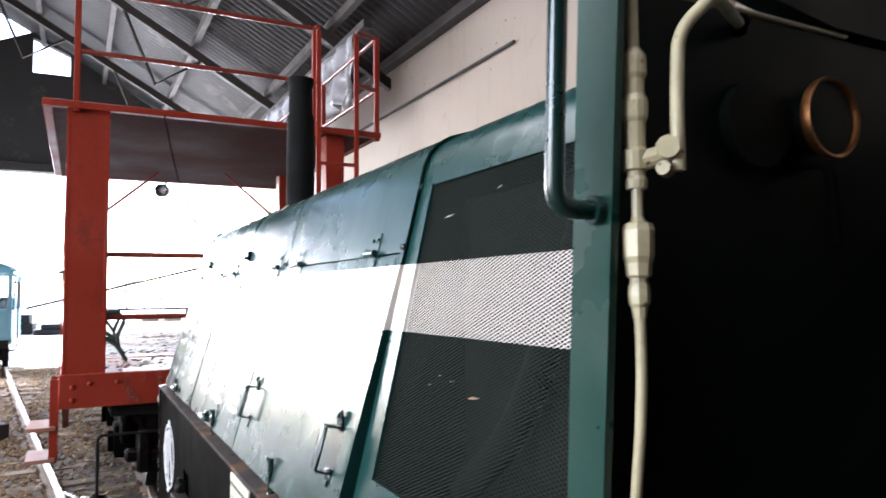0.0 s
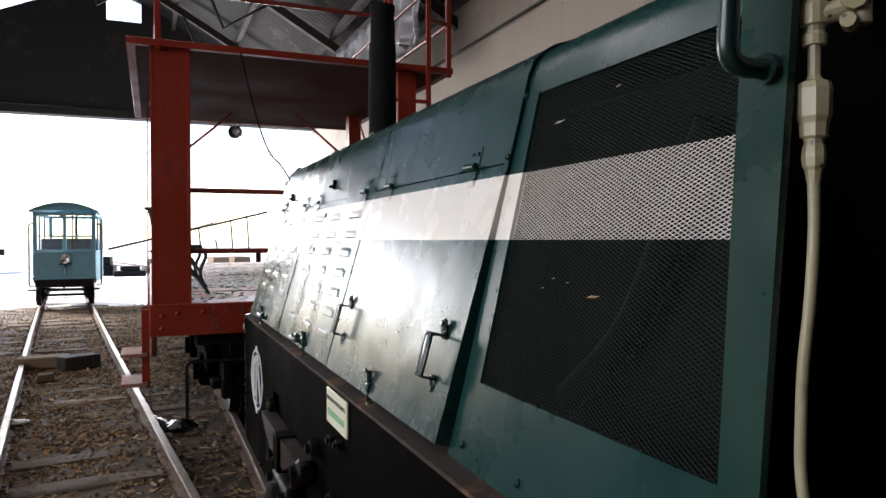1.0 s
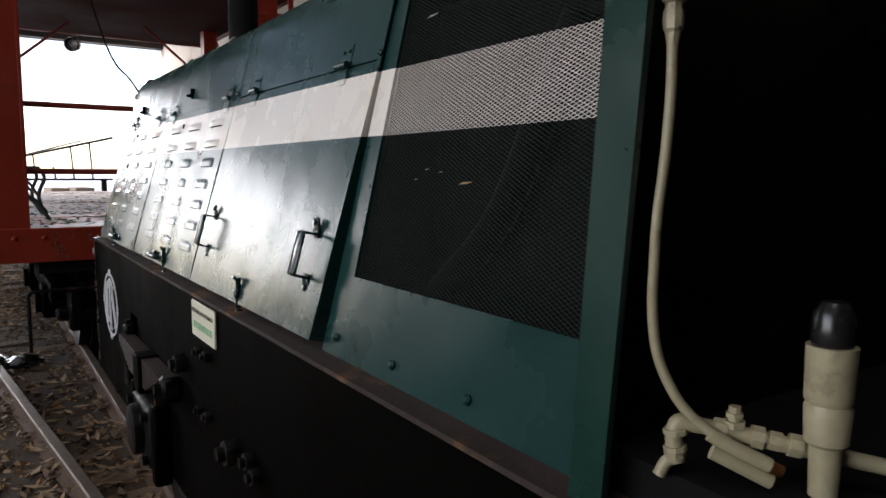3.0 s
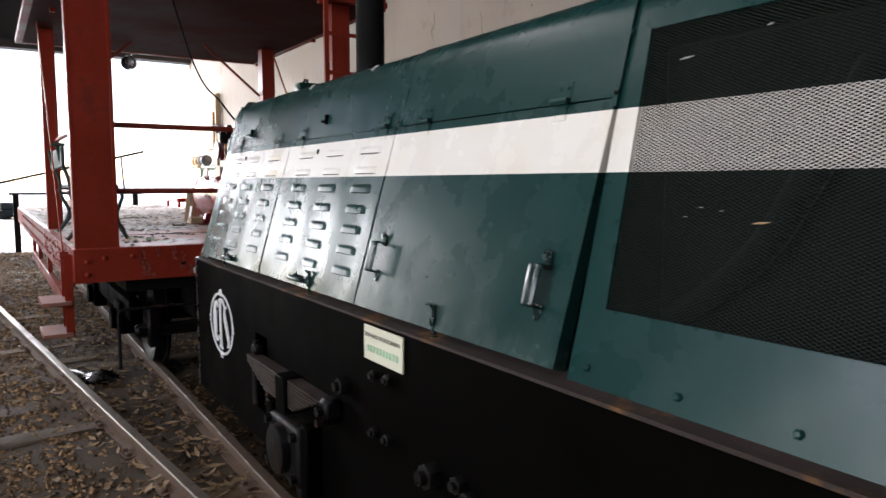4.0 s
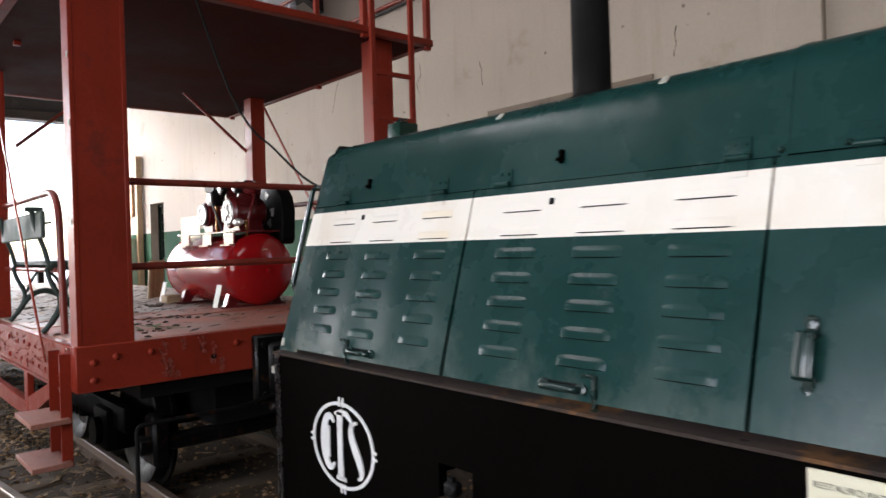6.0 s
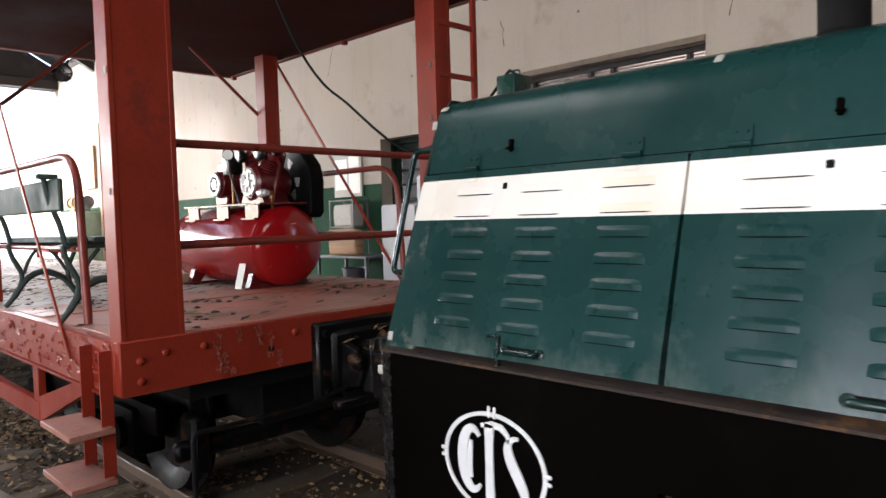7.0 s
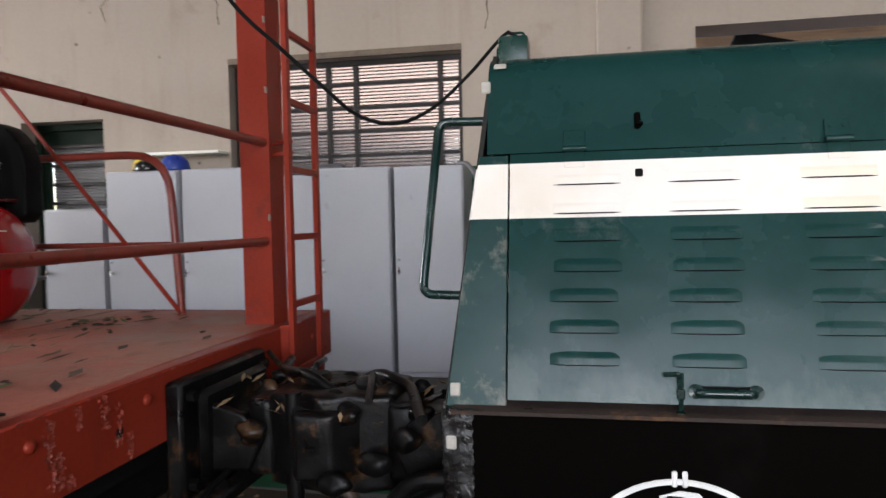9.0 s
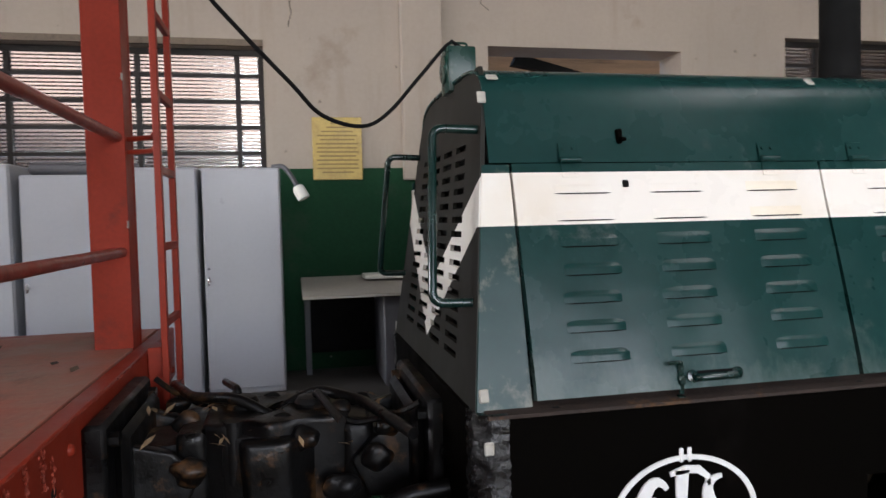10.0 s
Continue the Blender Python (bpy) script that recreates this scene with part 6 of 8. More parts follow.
for i in range(230):
    q, z = 5.30 + 2.6 * rf_.random() ** 1.3, rf_.uniform(0.915, DZ - 0.012)
    w, h = rf_.uniform(0.006, 0.026), rf_.uniform(0.004, 0.016)
    f = [fl.verts.new((CX0 - rf_.uniform(0.0008, 0.006), q + a * w, z + b * h)) for a, b in ((-1, -0.6), (0.2, -1), (1, -0.3), (0.7, 0.8), (-0.5, 1))]
    c = fl.verts.new((CX0 + 0.001, q, z))
    for a, b in zip(f, f[1:] + f[:1]):
        fl.faces.new((a, b, c))
streaks = ((0.60, 0.925, 1.115, 60), (0.625, 0.93, 1.02, 40), (0.695, 1.06, 1.115, 22), (0.80, 1.03, 1.115, 30), (0.855, 0.97, 1.08, 26), (0.90, 0.92, 0.99, 30), (0.66, 0.92, 0.95, 16))
for x0, za, zb, n in streaks:
    for i in range(n):
        x, z = rf_.gauss(x0, 0.008), rf_.uniform(za, zb)
        w, h = rf_.uniform(0.002, 0.008), rf_.uniform(0.003, 0.010)
        f = [fl.verts.new((x + a * w, CY0 - rf_.uniform(0.0008, 0.0045), z + b * h)) for a, b in ((-1, -0.6), (0.2, -1), (1, -0.3), (0.7, 0.8), (-0.5, 1))]
        c = fl.verts.new((x, CY0 + 0.001, z))
        for a, b in zip(f, f[1:] + f[:1]):
            fl.faces.new((a, c, b))
for i in range(110):
    x, w, h = rf_.uniform(0.48, 2.0), rf_.uniform(0.004, 0.020), rf_.uniform(0.0015, 0.004)
    f = [fl.verts.new((x + a * w, CY0 - rf_.uniform(0.0005, 0.002), DZ - 0.004 + b * h)) for a, b in ((-1, -0.6), (0.2, -1), (1, -0.3), (0.7, 0.8), (-0.5, 1))]
    c = fl.verts.new((x, CY0 + 0.001, DZ - 0.004))
    for a, b in zip(f, f[1:] + f[:1]):
        fl.faces.new((a, c, b))
tagged(part("paint_flake", fl, M_FLAKE, wagon, "flaking orange-red paint on the sills", smooth=False), kind="stuff")
lm = B()
for cx, cy, n in ((0.62, 5.62, 26), (0.74, 6.05, 16), (1.05, 6.3, 22), (0.82, 6.9, 34), (1.35, 7.5, 30), (0.55, 8.3, 40), (1.2, 9.3, 50), (2.1, 6.2, 14)):
    for i in range(n):
        x, y, r = rf_.gauss(cx, 0.13), rf_.gauss(cy, 0.10), rf_.uniform(0.006, 0.020)
        t = B()
        bmesh.ops.create_icosphere(t, subdivisions=1, radius=r)
        for v in t.verts:
            v.co = Vector((v.co.x * 1.5, v.co.y, max(-0.001, v.co.z * 0.55))) * (1 + 0.5 * noise.noise(v.co * 90 + Vector((i, n, 0))))
        merge(lm, t, Matrix.Translation((max(x, CX0 + 0.07), y, DZ + 0.001)) @ Matrix.Rotation(rf_.uniform(0, 3), 4, "Z"))
solo("deck_soil", lm, M_CHIP, "dark clods of soil and bark on the wagon deck", "litter", kind="stuff")

# ---- air compressor on the wagon ----
comp = thing("air_compressor", (1.80, 7.1, DZ), "glossy red two-stage air compressor on a horizontal tank", "compressor")
M_PUMP = mat("dark_red_casting", (0.12, 0.007, 0.009), 0.34, 0, 0.25, 12, 60, 0.1, coat=0.3)
M_CAST = mat("cast_aluminium", (0.50, 0.49, 0.48), 0.42, 0.55, 0.2, 14, 70, 0.25, (0.2, 0.19, 0.18), 0.2, 20)
TX, TZ, TR, TY0 = 1.805, 1.417, 0.273, 6.42
tank = lathe([(0, 0), (0.12, 0.006), (0.20, 0.024), (0.245, 0.048), (0.266, 0.075), (TR, 0.105), (TR, 1.30), (0.266, 1.33), (0.245, 1.357), (0.20, 1.38), (0.12, 1.40), (0, 1.405)], 48, along((TX, TY0, TZ), (0, 1, 0)))
part("tank", tank, M_TREDCOMP, comp, "glossy red pressure tank")
for q in (TY0 + 0.105, TY0 + 1.30):
    part("weld_seam", lathe([(TR - 0.002, -0.004), (TR + 0.0015, -0.002), (TR + 0.0015, 0.002), (TR - 0.002, 0.004)], 48, along((TX, q, TZ), (0, 1, 0)), caps=False), M_TREDCOMP, comp)
for q in (6.66, 7.52):
    for s in (-1, 1):
        part("leg", add_prism(B(), [(TX + s * 0.10, q, TZ - 0.20), (TX + s * 0.19, q, TZ - 0.15), (TX + s * 0.235, q, DZ + 0.012), (TX + s * 0.16, q, DZ + 0.012)], (0, -0.03, 0), (0, 0.03, 0)), M_PUMP, comp)
    part("foot_plate", box(TX - 0.27, TX + 0.27, q - 0.035, q + 0.035, DZ, DZ + 0.012, 0.002), M_PUMP, comp)
for q in (6.60, 7.72):
    tag_bm = add_prism(B(), [(TX - 0.315, q, DZ + 0.012), (TX - 0.315, q + 0.085, DZ + 0.012), (TX - 0.285, q + 0.060, DZ + 0.18), (TX - 0.285, q - 0.020, DZ + 0.18)], (0, 0, 0), (0.004, 0, 0))
    part("tag", tag_bm, M_WHITE, comp, "white paper tag")
# bed plate with brackets on the tank
part("bed_plate", box(TX - 0.205, TX + 0.26, 6.50, 7.62, 1.698, 1.712, 0.003), M_PUMP, comp, "red bed plate under pump and motor")
for q in (6.53, 6.93, 7.38):
    part("bed_bracket", add_box(box(TX - 0.205, TX - 0.190, q, q + 0.17, 1.60, 1.697, 0.002), TX - 0.235, TX - 0.2055, q, q + 0.17, 1.600, 1.612), M_PUMP, comp)
    part("bed_bracket", box(TX + 0.19, TX + 0.205, q, q + 0.17, 1.60, 1.697, 0.002), M_PUMP, comp)
# pump
PX, PY, PZ = TX - 0.145, 6.735, 1.855
part("pump_crankcase", lathe([(0, 0), (0.105, 0), (0.125, 0.02), (0.125, 0.24), (0.11, 0.27), (0, 0.27)], 28, along((PX, PY, PZ), (1, 0, 0))), M_PUMP, comp)
part("pump_foot", add_prism(B(), [(PX + 0.02, PY - 0.15, 1.713), (PX + 0.02, PY + 0.15, 1.713), (PX + 0.02, PY + 0.10, 1.80), (PX + 0.02, PY - 0.10, 1.80)], (0, 0, 0), (0.20, 0, 0)), M_PUMP, comp)
hubm = lathe([(0, 0.014), (0.025, 0.014), (0.03, 0.006), (0.060, 0.004), (0.075, 0.010), (0.092, 0.010), (0.100, 0.002), (0.100, -0.02), (0, -0.02)], 30, along((PX - 0.004, PY, PZ), (-1, 0, 0)))
for i in range(6):
    a = math.pi / 3 * i + 0.3
    add_cyl(hubm, (PX, PY + 0.086 * math.cos(a), PZ + 0.086 * math.sin(a)), (PX - 0.022, PY + 0.086 * math.cos(a), PZ + 0.086 * math.sin(a)), 0.008, 6)
    add_box(hubm, -0.018, -0.005, -0.004, 0.004, 0.028, 0.072, 0.002, m=Matrix.Translation((PX, PY, PZ)) @ Matrix.Rotation(a, 4, "X"))
part("crankcase_cover", hubm, M_CAST, comp, "bright ribbed crankcase cover")
for a in (-36, 36):
    d = Vector((0.0, math.sin(radians(a)), math.cos(radians(a))))
    p0 = Vector((PX + 0.13, PY, PZ + 0.015))
    cy_ = part("cylinder", cyl(p0 + d * 0.08, p0 + d * 0.195, 0.062, 18), M_PUMP, comp, "finned dark red cylinder")
    fin = finish(cyl((0, 0, 0), (0, 0, 0.006), 0.088, 18), "fin", M_PUMP)
    for i in range(5):
        piece("fin", fin, cy_, along(p0 + d * (0.105 + 0.019 * i), d))
    part("cylinder_head", cyl(p0 + d * 0.197, p0 + d * 0.238, 0.082, 16, w=0.010), M_PUMP, cy_)
    for k in range(4):
        b_ = math.pi / 2 * k + 0.8
        e1, e2 = Vector((1, 0, 0)), d.cross(Vector((1, 0, 0)))
        c_ = p0 + d * 0.238 + e1 * 0.062 * math.cos(b_) + e2 * 0.062 * math.sin(b_)
        part("head_bolt", cyl(c_, c_ + d * 0.012, 0.009, 6), M_CAST, cy_)
    f0 = p0 + d * 0.215 + Vector((-0.085, 0, 0))
    part("air_filter", lathe([(0, 0), (0.032, 0), (0.045, 0.012), (0.045, 0.045), (0.038, 0.052), (0, 0.052)], 20, along(f0, (-1, 0, 0))), M_BLKPLASTIC, cy_)
    part("filter_cap", lathe([(0, 0), (0.030, 0), (0.028, 0.006), (0, 0.008)], 18, along(f0 - Vector((0.052, 0, 0)), (-1, 0, 0))), M_CAST, cy_)
# black fan housing and belt guard with three pressed vents
GX0, GX1, GYC, GZC = TX + 0.165, TX + 0.275, 6.665, 1.862
arc = [(0, GYC + 0.215 * math.cos(radians(a)), GZC + 0.215 * math.sin(radians(a))) for a in range(60, 181, 10)]
arc += [(0, GYC - 0.213, 1.64), (0, GYC - 0.17, 1.60), (0, 7.42, 1.72), (0, 7.50, 1.80), (0, 7.50, 1.90), (0, 7.42, 1.965)]
M_GUARD = mat("black_guard_paint", (0.0022, 0.0022, 0.0022), 0.5, 0, 0.2, 10, 60, 0.05, spec=0.12)
part("belt_guard", bevel(add_prism(B(), arc, (GX0, 0, 0), (GX1, 0, 0)), 0.014, 2), M_GUARD, comp, "black rounded belt guard")
vent = finish(box(-0.0012, 0.0012, -0.5, 0.5, -0.004, 0.004), "vent_slat", M_CAST)
for vy, vz, tilt in ((6.70, 1.985, 30), (6.61, 1.855, 0), (6.66, 1.765, -30)):
    for k in range(5):
        piece("vent_slat", vent, comp, Matrix.Translation((GX0 - 0.001, vy, vz)) @ Matrix.Rotation(radians(tilt), 4, "X") @ Matrix.Translation((0, 0, 0.013 * (k - 2))) @ Matrix.Diagonal((1, 0.030 + 0.009 * k, 1, 1)))
# motor with a bright end ring, its terminal box and fan cover
MY, MZ = 7.22, 1.865
mo = part("motor", lathe([(0, 0), (0.07, 0), (0.098, 0.02), (0.098, 0.25), (0.085, 0.28), (0, 0.28)], 26, along((TX - 0.14, MY, MZ), (1, 0, 0))), M_PUMP, comp, "dark red electric motor")
part("motor_ring", lathe([(0.055, 0), (0.085, 0), (0.090, 0.008), (0.082, 0.016), (0.058, 0.014)], 26, along((TX - 0.142, MY, MZ), (-1, 0, 0)), caps=False), M_CAST, mo)
part("motor_cap", lathe([(0, 0), (0.05, 0), (0.04, 0.012), (0, 0.014)], 20, along((TX - 0.142, MY, MZ), (-1, 0, 0))), M_CAST, mo)
part("motor_foot", box(TX - 0.10, TX + 0.10, MY - 0.09, MY + 0.09, 1.713, 1.79, 0.01), M_PUMP, mo)
part("terminal_box", box(TX - 0.09, TX + 0.03, MY - 0.06, MY + 0.06, 1.955, 2.03, 0.01), M_BLKPLASTIC, mo)
# gauge, regulator, switch and pipes
dial = part("pressure_dial", lathe([(0, 0), (0.038, 0), (0.041, 0.006), (0.041, 0.026), (0.037, 0.030), (0, 0.027)], 26, along((TX - 0.25, 6.80, 2.045), (-0.7, -0.7, 0))), M_BLKPLASTIC, comp, "round pressure dial with a white face")
part("dial_face", lathe([(0, 0.0), (0.034, 0.0), (0.034, 0.003), (0, 0.003)], 26, along((TX - 0.25 - 0.7 * 0.0285, 6.80 - 0.7 * 0.0285, 2.045), (-0.7, -0.7, 0))), M_WHITE, dial)
part("dial_pipe", tube(rounded([(TX - 0.245, 6.805, 2.04), (TX - 0.22, 6.86, 2.02), (TX - 0.20, 6.90, 1.94), (TX - 0.13, 6.95, 1.80), (TX - 0.10, 6.95, 1.71)], 0.04, 5), 0.008, 8), M_DKGREY, dial)
part("pressure_switch", box(TX - 0.19, TX - 0.08, 6.92, 7.02, 1.92, 2.05, 0.012, 2), M_BLKPLASTIC, comp, "black pressure switch box")
part("switch_post", cyl((TX - 0.135, 6.97, 1.712), (TX - 0.135, 6.97, 1.92), 0.012, 10), M_BRASS, comp)
part("switch_knob", cyl((TX - 0.135, 6.97, 2.05), (TX - 0.135, 6.97, 2.075), 0.02, 12), M_CAST, comp)
part("regulator", lathe([(0, 0), (0.022, 0), (0.028, 0.01), (0.028, 0.07), (0.018, 0.08), (0.018, 0.11), (0, 0.11)], 14, along((TX - 0.15, 6.60, 1.775), (0, -1, 0))), M_CAST, comp, "bright pipe regulator")
part("safety_valve", add_cyl(cyl((TX - 0.10, 6.52, 1.66), (TX - 0.10, 6.52, 1.76), 0.010, 8), (TX - 0.10, 6.52, 1.74), (TX - 0.10, 6.52, 1.79), 0.017, 10), M_BRASS, comp)
part("delivery_pipe", tube(rounded([(PX + 0.10, PY - 0.14, 2.02), (PX + 0.12, 6.52, 1.98), (PX + 0.06, 6.49, 1.84), (PX + 0.06, 6.53, 1.69)], 0.05, 5), 0.011, 10), M_PUMP, comp)
part("cooling_pipe", tube(rounded([(PX + 0.11, PY - 0.13, 2.06), (PX + 0.05, PY, 2.085), (PX + 0.11, PY + 0.13, 2.06)], 0.05), 0.011), M_CAST, comp)
part("drain_plug", lathe([(0, 0), (0.020, 0), (0.018, 0.014), (0, 0.018)], 10, along((TX + 0.02, TY0 + 0.003, TZ - 0.02), (0, -1, 0))), M_TREDCOMP, comp)
part("tank_label", box(TX - 0.018, TX + 0.022, TY0 + 0.012, TY0 + 0.02, TZ + 0.125, TZ + 0.150), M_WHITE, comp)

# crate of laths beside the tank
cr = thing("lath_stack", (1.75, 8.5, DZ), "leaning stack of pale wooden laths", "wood stack")
for i in range(8):
    p0, p1 = Vector((1.60 + 0.028 * i, 8.42 + 0.03 * i, DZ + 0.0)), Vector((1.69 + 0.030 * i, 8.62 + 0.03 * i, DZ + 0.36))
    piece("lath", finish(add_prism(B(), [(p0.x, p0.y, p0.z), (p0.x + 0.02, p0.y, p0.z), (p1.x + 0.02, p1.y, p1.z), (p1.x, p1.y, p1.z)], (0, 0, 0), (0, 0.02, 0)), "lath", M_WOOD), cr, Matrix.Identity(4))
solo("wood_block", box(1.48, 1.66, 7.60, 7.74, DZ, DZ + 0.07, 0.01), M_WOOD, "pale wooden block on the deck", "wood block")

# ---- park bench on the wagon ----


def moved(b, m):
    b.transform(m)
    return b


def bench_end():
    """A cast end: bent legs like gnarled branches, an arched brace and back upright."""
    r = 0.018
    t = tube(rounded([(-0.05, 0, 0.0), (0.02, 0, 0.10), (0.05, 0, 0.22), (-0.02, 0, 0.36), (0.0, 0, 0.42)], 0.06), r, 8)
    add_tube(t, rounded([(0.50, 0, 0.0), (0.42, 0, 0.08), (0.36, 0, 0.20), (0.44, 0, 0.34), (0.46, 0, 0.42)], 0.06), r, 8)
    add_tube(t, rounded([(-0.02, 0, 0.06), (0.08, 0, 0.18), (0.22, 0, 0.235), (0.34, 0, 0.19), (0.44, 0, 0.06)], 0.06), r * 1.25, 8)
    add_tube(t, rounded([(0.05, 0, 0.22), (0.12, 0, 0.33), (0.20, 0, 0.40)], 0.05), r * 0.7, 8)
    add_tube(t, rounded([(0.36, 0, 0.22), (0.31, 0, 0.33), (0.24, 0, 0.40)], 0.05), r * 0.7, 8)
    add_tube(t, [(0.0, 0, 0.42), (0.46, 0, 0.42)], r, 8)
    add_tube(t, rounded([(0.44, 0, 0.42), (0.47, 0, 0.55), (0.52, 0, 0.66), (0.55, 0, 0.80)], 0.08), r, 8)
    return t


bench = thing("park_bench", (0.60, 6.9, DZ), "dark green iron park bench with plank seat and back", "bench")
BM_ = Matrix.Translation((0.62, 7.13, DZ)) @ Matrix.Rotation(radians(179), 4, "Z") @ Matrix.Diagonal((0.75, 0.87, 0.87, 1)) @ Matrix.Translation((0, 1.25, 0))
for q in (0.0, 1.2):
    part("bench_end", moved(bench_end(), BM_ @ Matrix.Translation((0, -q, 0))), M_BENCH, bench, "curled iron bench end")
for a in (0.02, 0.17, 0.32):
    part("seat_plank", moved(box(a, a + 0.12, -1.25, 0.05, 0.435, 0.465, 0.006), BM_), M_BENCH, bench)
part("back_plank", moved(box(0.50, 0.53, -1.30, 0.20, 0.61, 0.785, 0.01), BM_), M_BENCH, bench)
part("back_cap", moved(box(0.48, 0.60, 0.02, 0.06, 0.786, 0.815, 0.006), BM_), M_BENCH, bench)

# ---- platform side: windows, door, cabinets, desk ----
M_PANE = bpy.data.materials.new("ribbed_glass")
M_PANE.use_nodes = True
_b = M_PANE.node_tree.nodes["Principled BSDF"]
_b.inputs["Base Color"].default_value = (0.165, 0.098, 0.064, 1)
_b.inputs["Roughness"].default_value = 0.22
_b.inputs["Transmission Weight"].default_value = 0.85


M_FROST = mat("frosted_door_glass", (0.20, 0.20, 0.205), 0.35, 0, 0.12, 6, 40, 0.05, spec=0.4)


def ribbed_pane(y0, y1, z0, z1, x, pitch=0.026):
    bm = B()
    n = max(2, int((z1 - z0) / pitch) * 2)
    rows = [[bm.verts.new((x + (0.006 if i % 2 else -0.006), y, z0 + (z1 - z0) * i / n)) for y in (y0, y1)] for i in range(n + 1)]
    for a, b in zip(rows, rows[1:]):
        bm.faces.new((a[0], a[1], b[1], b[0]))
    return bm


def barred_window(name, win, cols, rows, label):
    y0, y1, z0, z1 = win
    w = thing(name, (WALL_X, (y0 + y1) / 2, z0), label, "window", kind="structure")
    fr = B()
    x = WALL_X + 0.14
    for a in ((y0, y1, z0, z0 + 0.045), (y0, y1, z1 - 0.045, z1)):
        add_box(fr, x - 0.03, x + 0.03, *a, 0.003)
    for a in ((y0, y0 + 0.045), (y1 - 0.045, y1)):
        add_box(fr, x - 0.03, x + 0.03, *a, z0 + 0.046, z1 - 0.046, 0.003)
    part("window_frame", fr, M_DKFRAME, w, "dark steel window frame")
    edges = [y0 + (y1 - y0) * c for c in cols]
    for e in edges[1:-1]:
        part("mullion", box(x - 0.025, x + 0.025, e - 0.018, e + 0.018, z0 + 0.046, z1 - 0.046, 0.002), M_DKFRAME, w)
    for i in range(1, rows):
        z = z0 + (z1 - z0) * i / rows
        part("glazing_bar", box(x - 0.022, x + 0.022, y0 + 0.046, y1 - 0.046, z - 0.014, z + 0.014, 0.002), M_DKFRAME, w)
    for a, b in zip(edges, edges[1:]):
        for i in range(rows):
            za, zb = z0 + (z1 - z0) * i / rows + 0.016, z0 + (z1 - z0) * (i + 1) / rows - 0.016
            p = part("pane", ribbed_pane(a + 0.02, b - 0.02, za, zb, x + 0.004), M_PANE, w, smooth=False)
            p.visible_shadow = False
    return w


M_DOORGREEN = mat("dark_green_door_paint", (0.005, 0.014, 0.008), 0.7, 0, 0.3, 4, 50, 0.1, spec=0.15)
M_LINTEL = mat("stained_lintel", (0.15, 0.115, 0.085), 0.85, 0, 0.3, 6, 60, 0.3, (0.06, 0.045, 0.035), 0.25, 4)
M_DKFRAME = mat("dark_window_steel", (0.014, 0.011, 0.010), 0.6, 0.2, 0.3, 6, 60, 0.1)
barred_window("window_1", WIN1, (0, 0.1, 0.46, 0.58, 0.9, 1.0), 5, "dark steel window with ribbed glass panes")
barred_window("window_3", WIN3, (0, 0.25, 0.75, 1.0), 5, "dark steel window with ribbed glass panes")
w2 = thing("window_2", (WALL_X, 2.06, 2.0), "open wall hatch lined with brown boards", "window", kind="structure")
M_BOARD = mat("brown_boards", (0.40, 0.235, 0.125), 0.8, 0, 0.3, 3, 40, 0.3, (0.12, 0.08, 0.05), 0.3, 2, stretch=(1, 0.4, 6))
part("hatch_lining", box(WALL_X + 1.0, WALL_X + 1.05, WIN2[0] - 0.5, WIN2[1] + 0.5, WIN2[2] - 1.5, WIN2[3] + 0.35), M_BOARD, w2)
part("hatch_beam", add_prism(B(), [(WALL_X + 0.4, 2.7, 3.0), (WALL_X + 0.4, 2.1, 2.85), (WALL_X + 0.4, 2.1, 2.8), (WALL_X + 0.4, 2.75, 2.9)], (0, 0, 0), (0.08, 0, 0)), M_DARK, w2)
for w, kk in ((DOOR1, "door_1"), (DOOR2, "door_2")):
    d = thing(kk, (WALL_X, (w[0] + w[1]) / 2, w[2]), "dark green door with a barred glazed upper half, set deep in the wall", "door", kind="structure")
    X = WALL_X + 0.20
    fr = B()
    add_box(fr, X - 0.04, X + 0.08, w[0], w[0] + 0.06, w[2], w[3], 0.004)
    add_box(fr, X - 0.04, X + 0.08, w[1] - 0.06, w[1], w[2], w[3], 0.004)
    add_box(fr, X - 0.04, X + 0.08, w[0] + 0.061, w[1] - 0.061, w[3] - 0.06, w[3], 0.004)
    part("door_frame", fr, M_DOORGREEN, d)
    part("door_panel", box(X, X + 0.04, w[0] + 0.061, w[1] - 0.061, w[2] + 0.005, 1.45, 0.004), M_DOORGREEN, d)
    part("transom_panel", box(X, X + 0.04, w[0] + 0.061, w[1] - 0.061, w[3] - 0.19, w[3] - 0.061, 0.004), M_DOORGREEN, d)
    part("door_stile", box(X - 0.01, X + 0.03, w[1] - 0.12, w[1] - 0.061, 1.451, w[3] - 0.191, 0.004), M_DOORGREEN, d)
    for i in range(6):
        z = 1.46 + (w[3] - 0.20 - 1.46) * i / 5
        part("door_bar", box(X - 0.005, X + 0.03, w[0] + 0.061, w[1] - 0.121, z - 0.014, z + 0.014, 0.002), M_DKFRAME, d)
    part("pane", ribbed_pane(w[0] + 0.062, w[1] - 0.122, 1.46, w[3] - 0.20, X + 0.036), M_FROST, d, smooth=False)
solo("window_lintel", box(WALL_X - 0.012, WALL_X + 0.02, WIN1[0] - 0.0, WIN1[1] + 0.0, WIN1[3], WIN1[3] + 0.05, 0.003), M_LINTEL, "stained lintel edge above the window", "lintel", kind="structure")


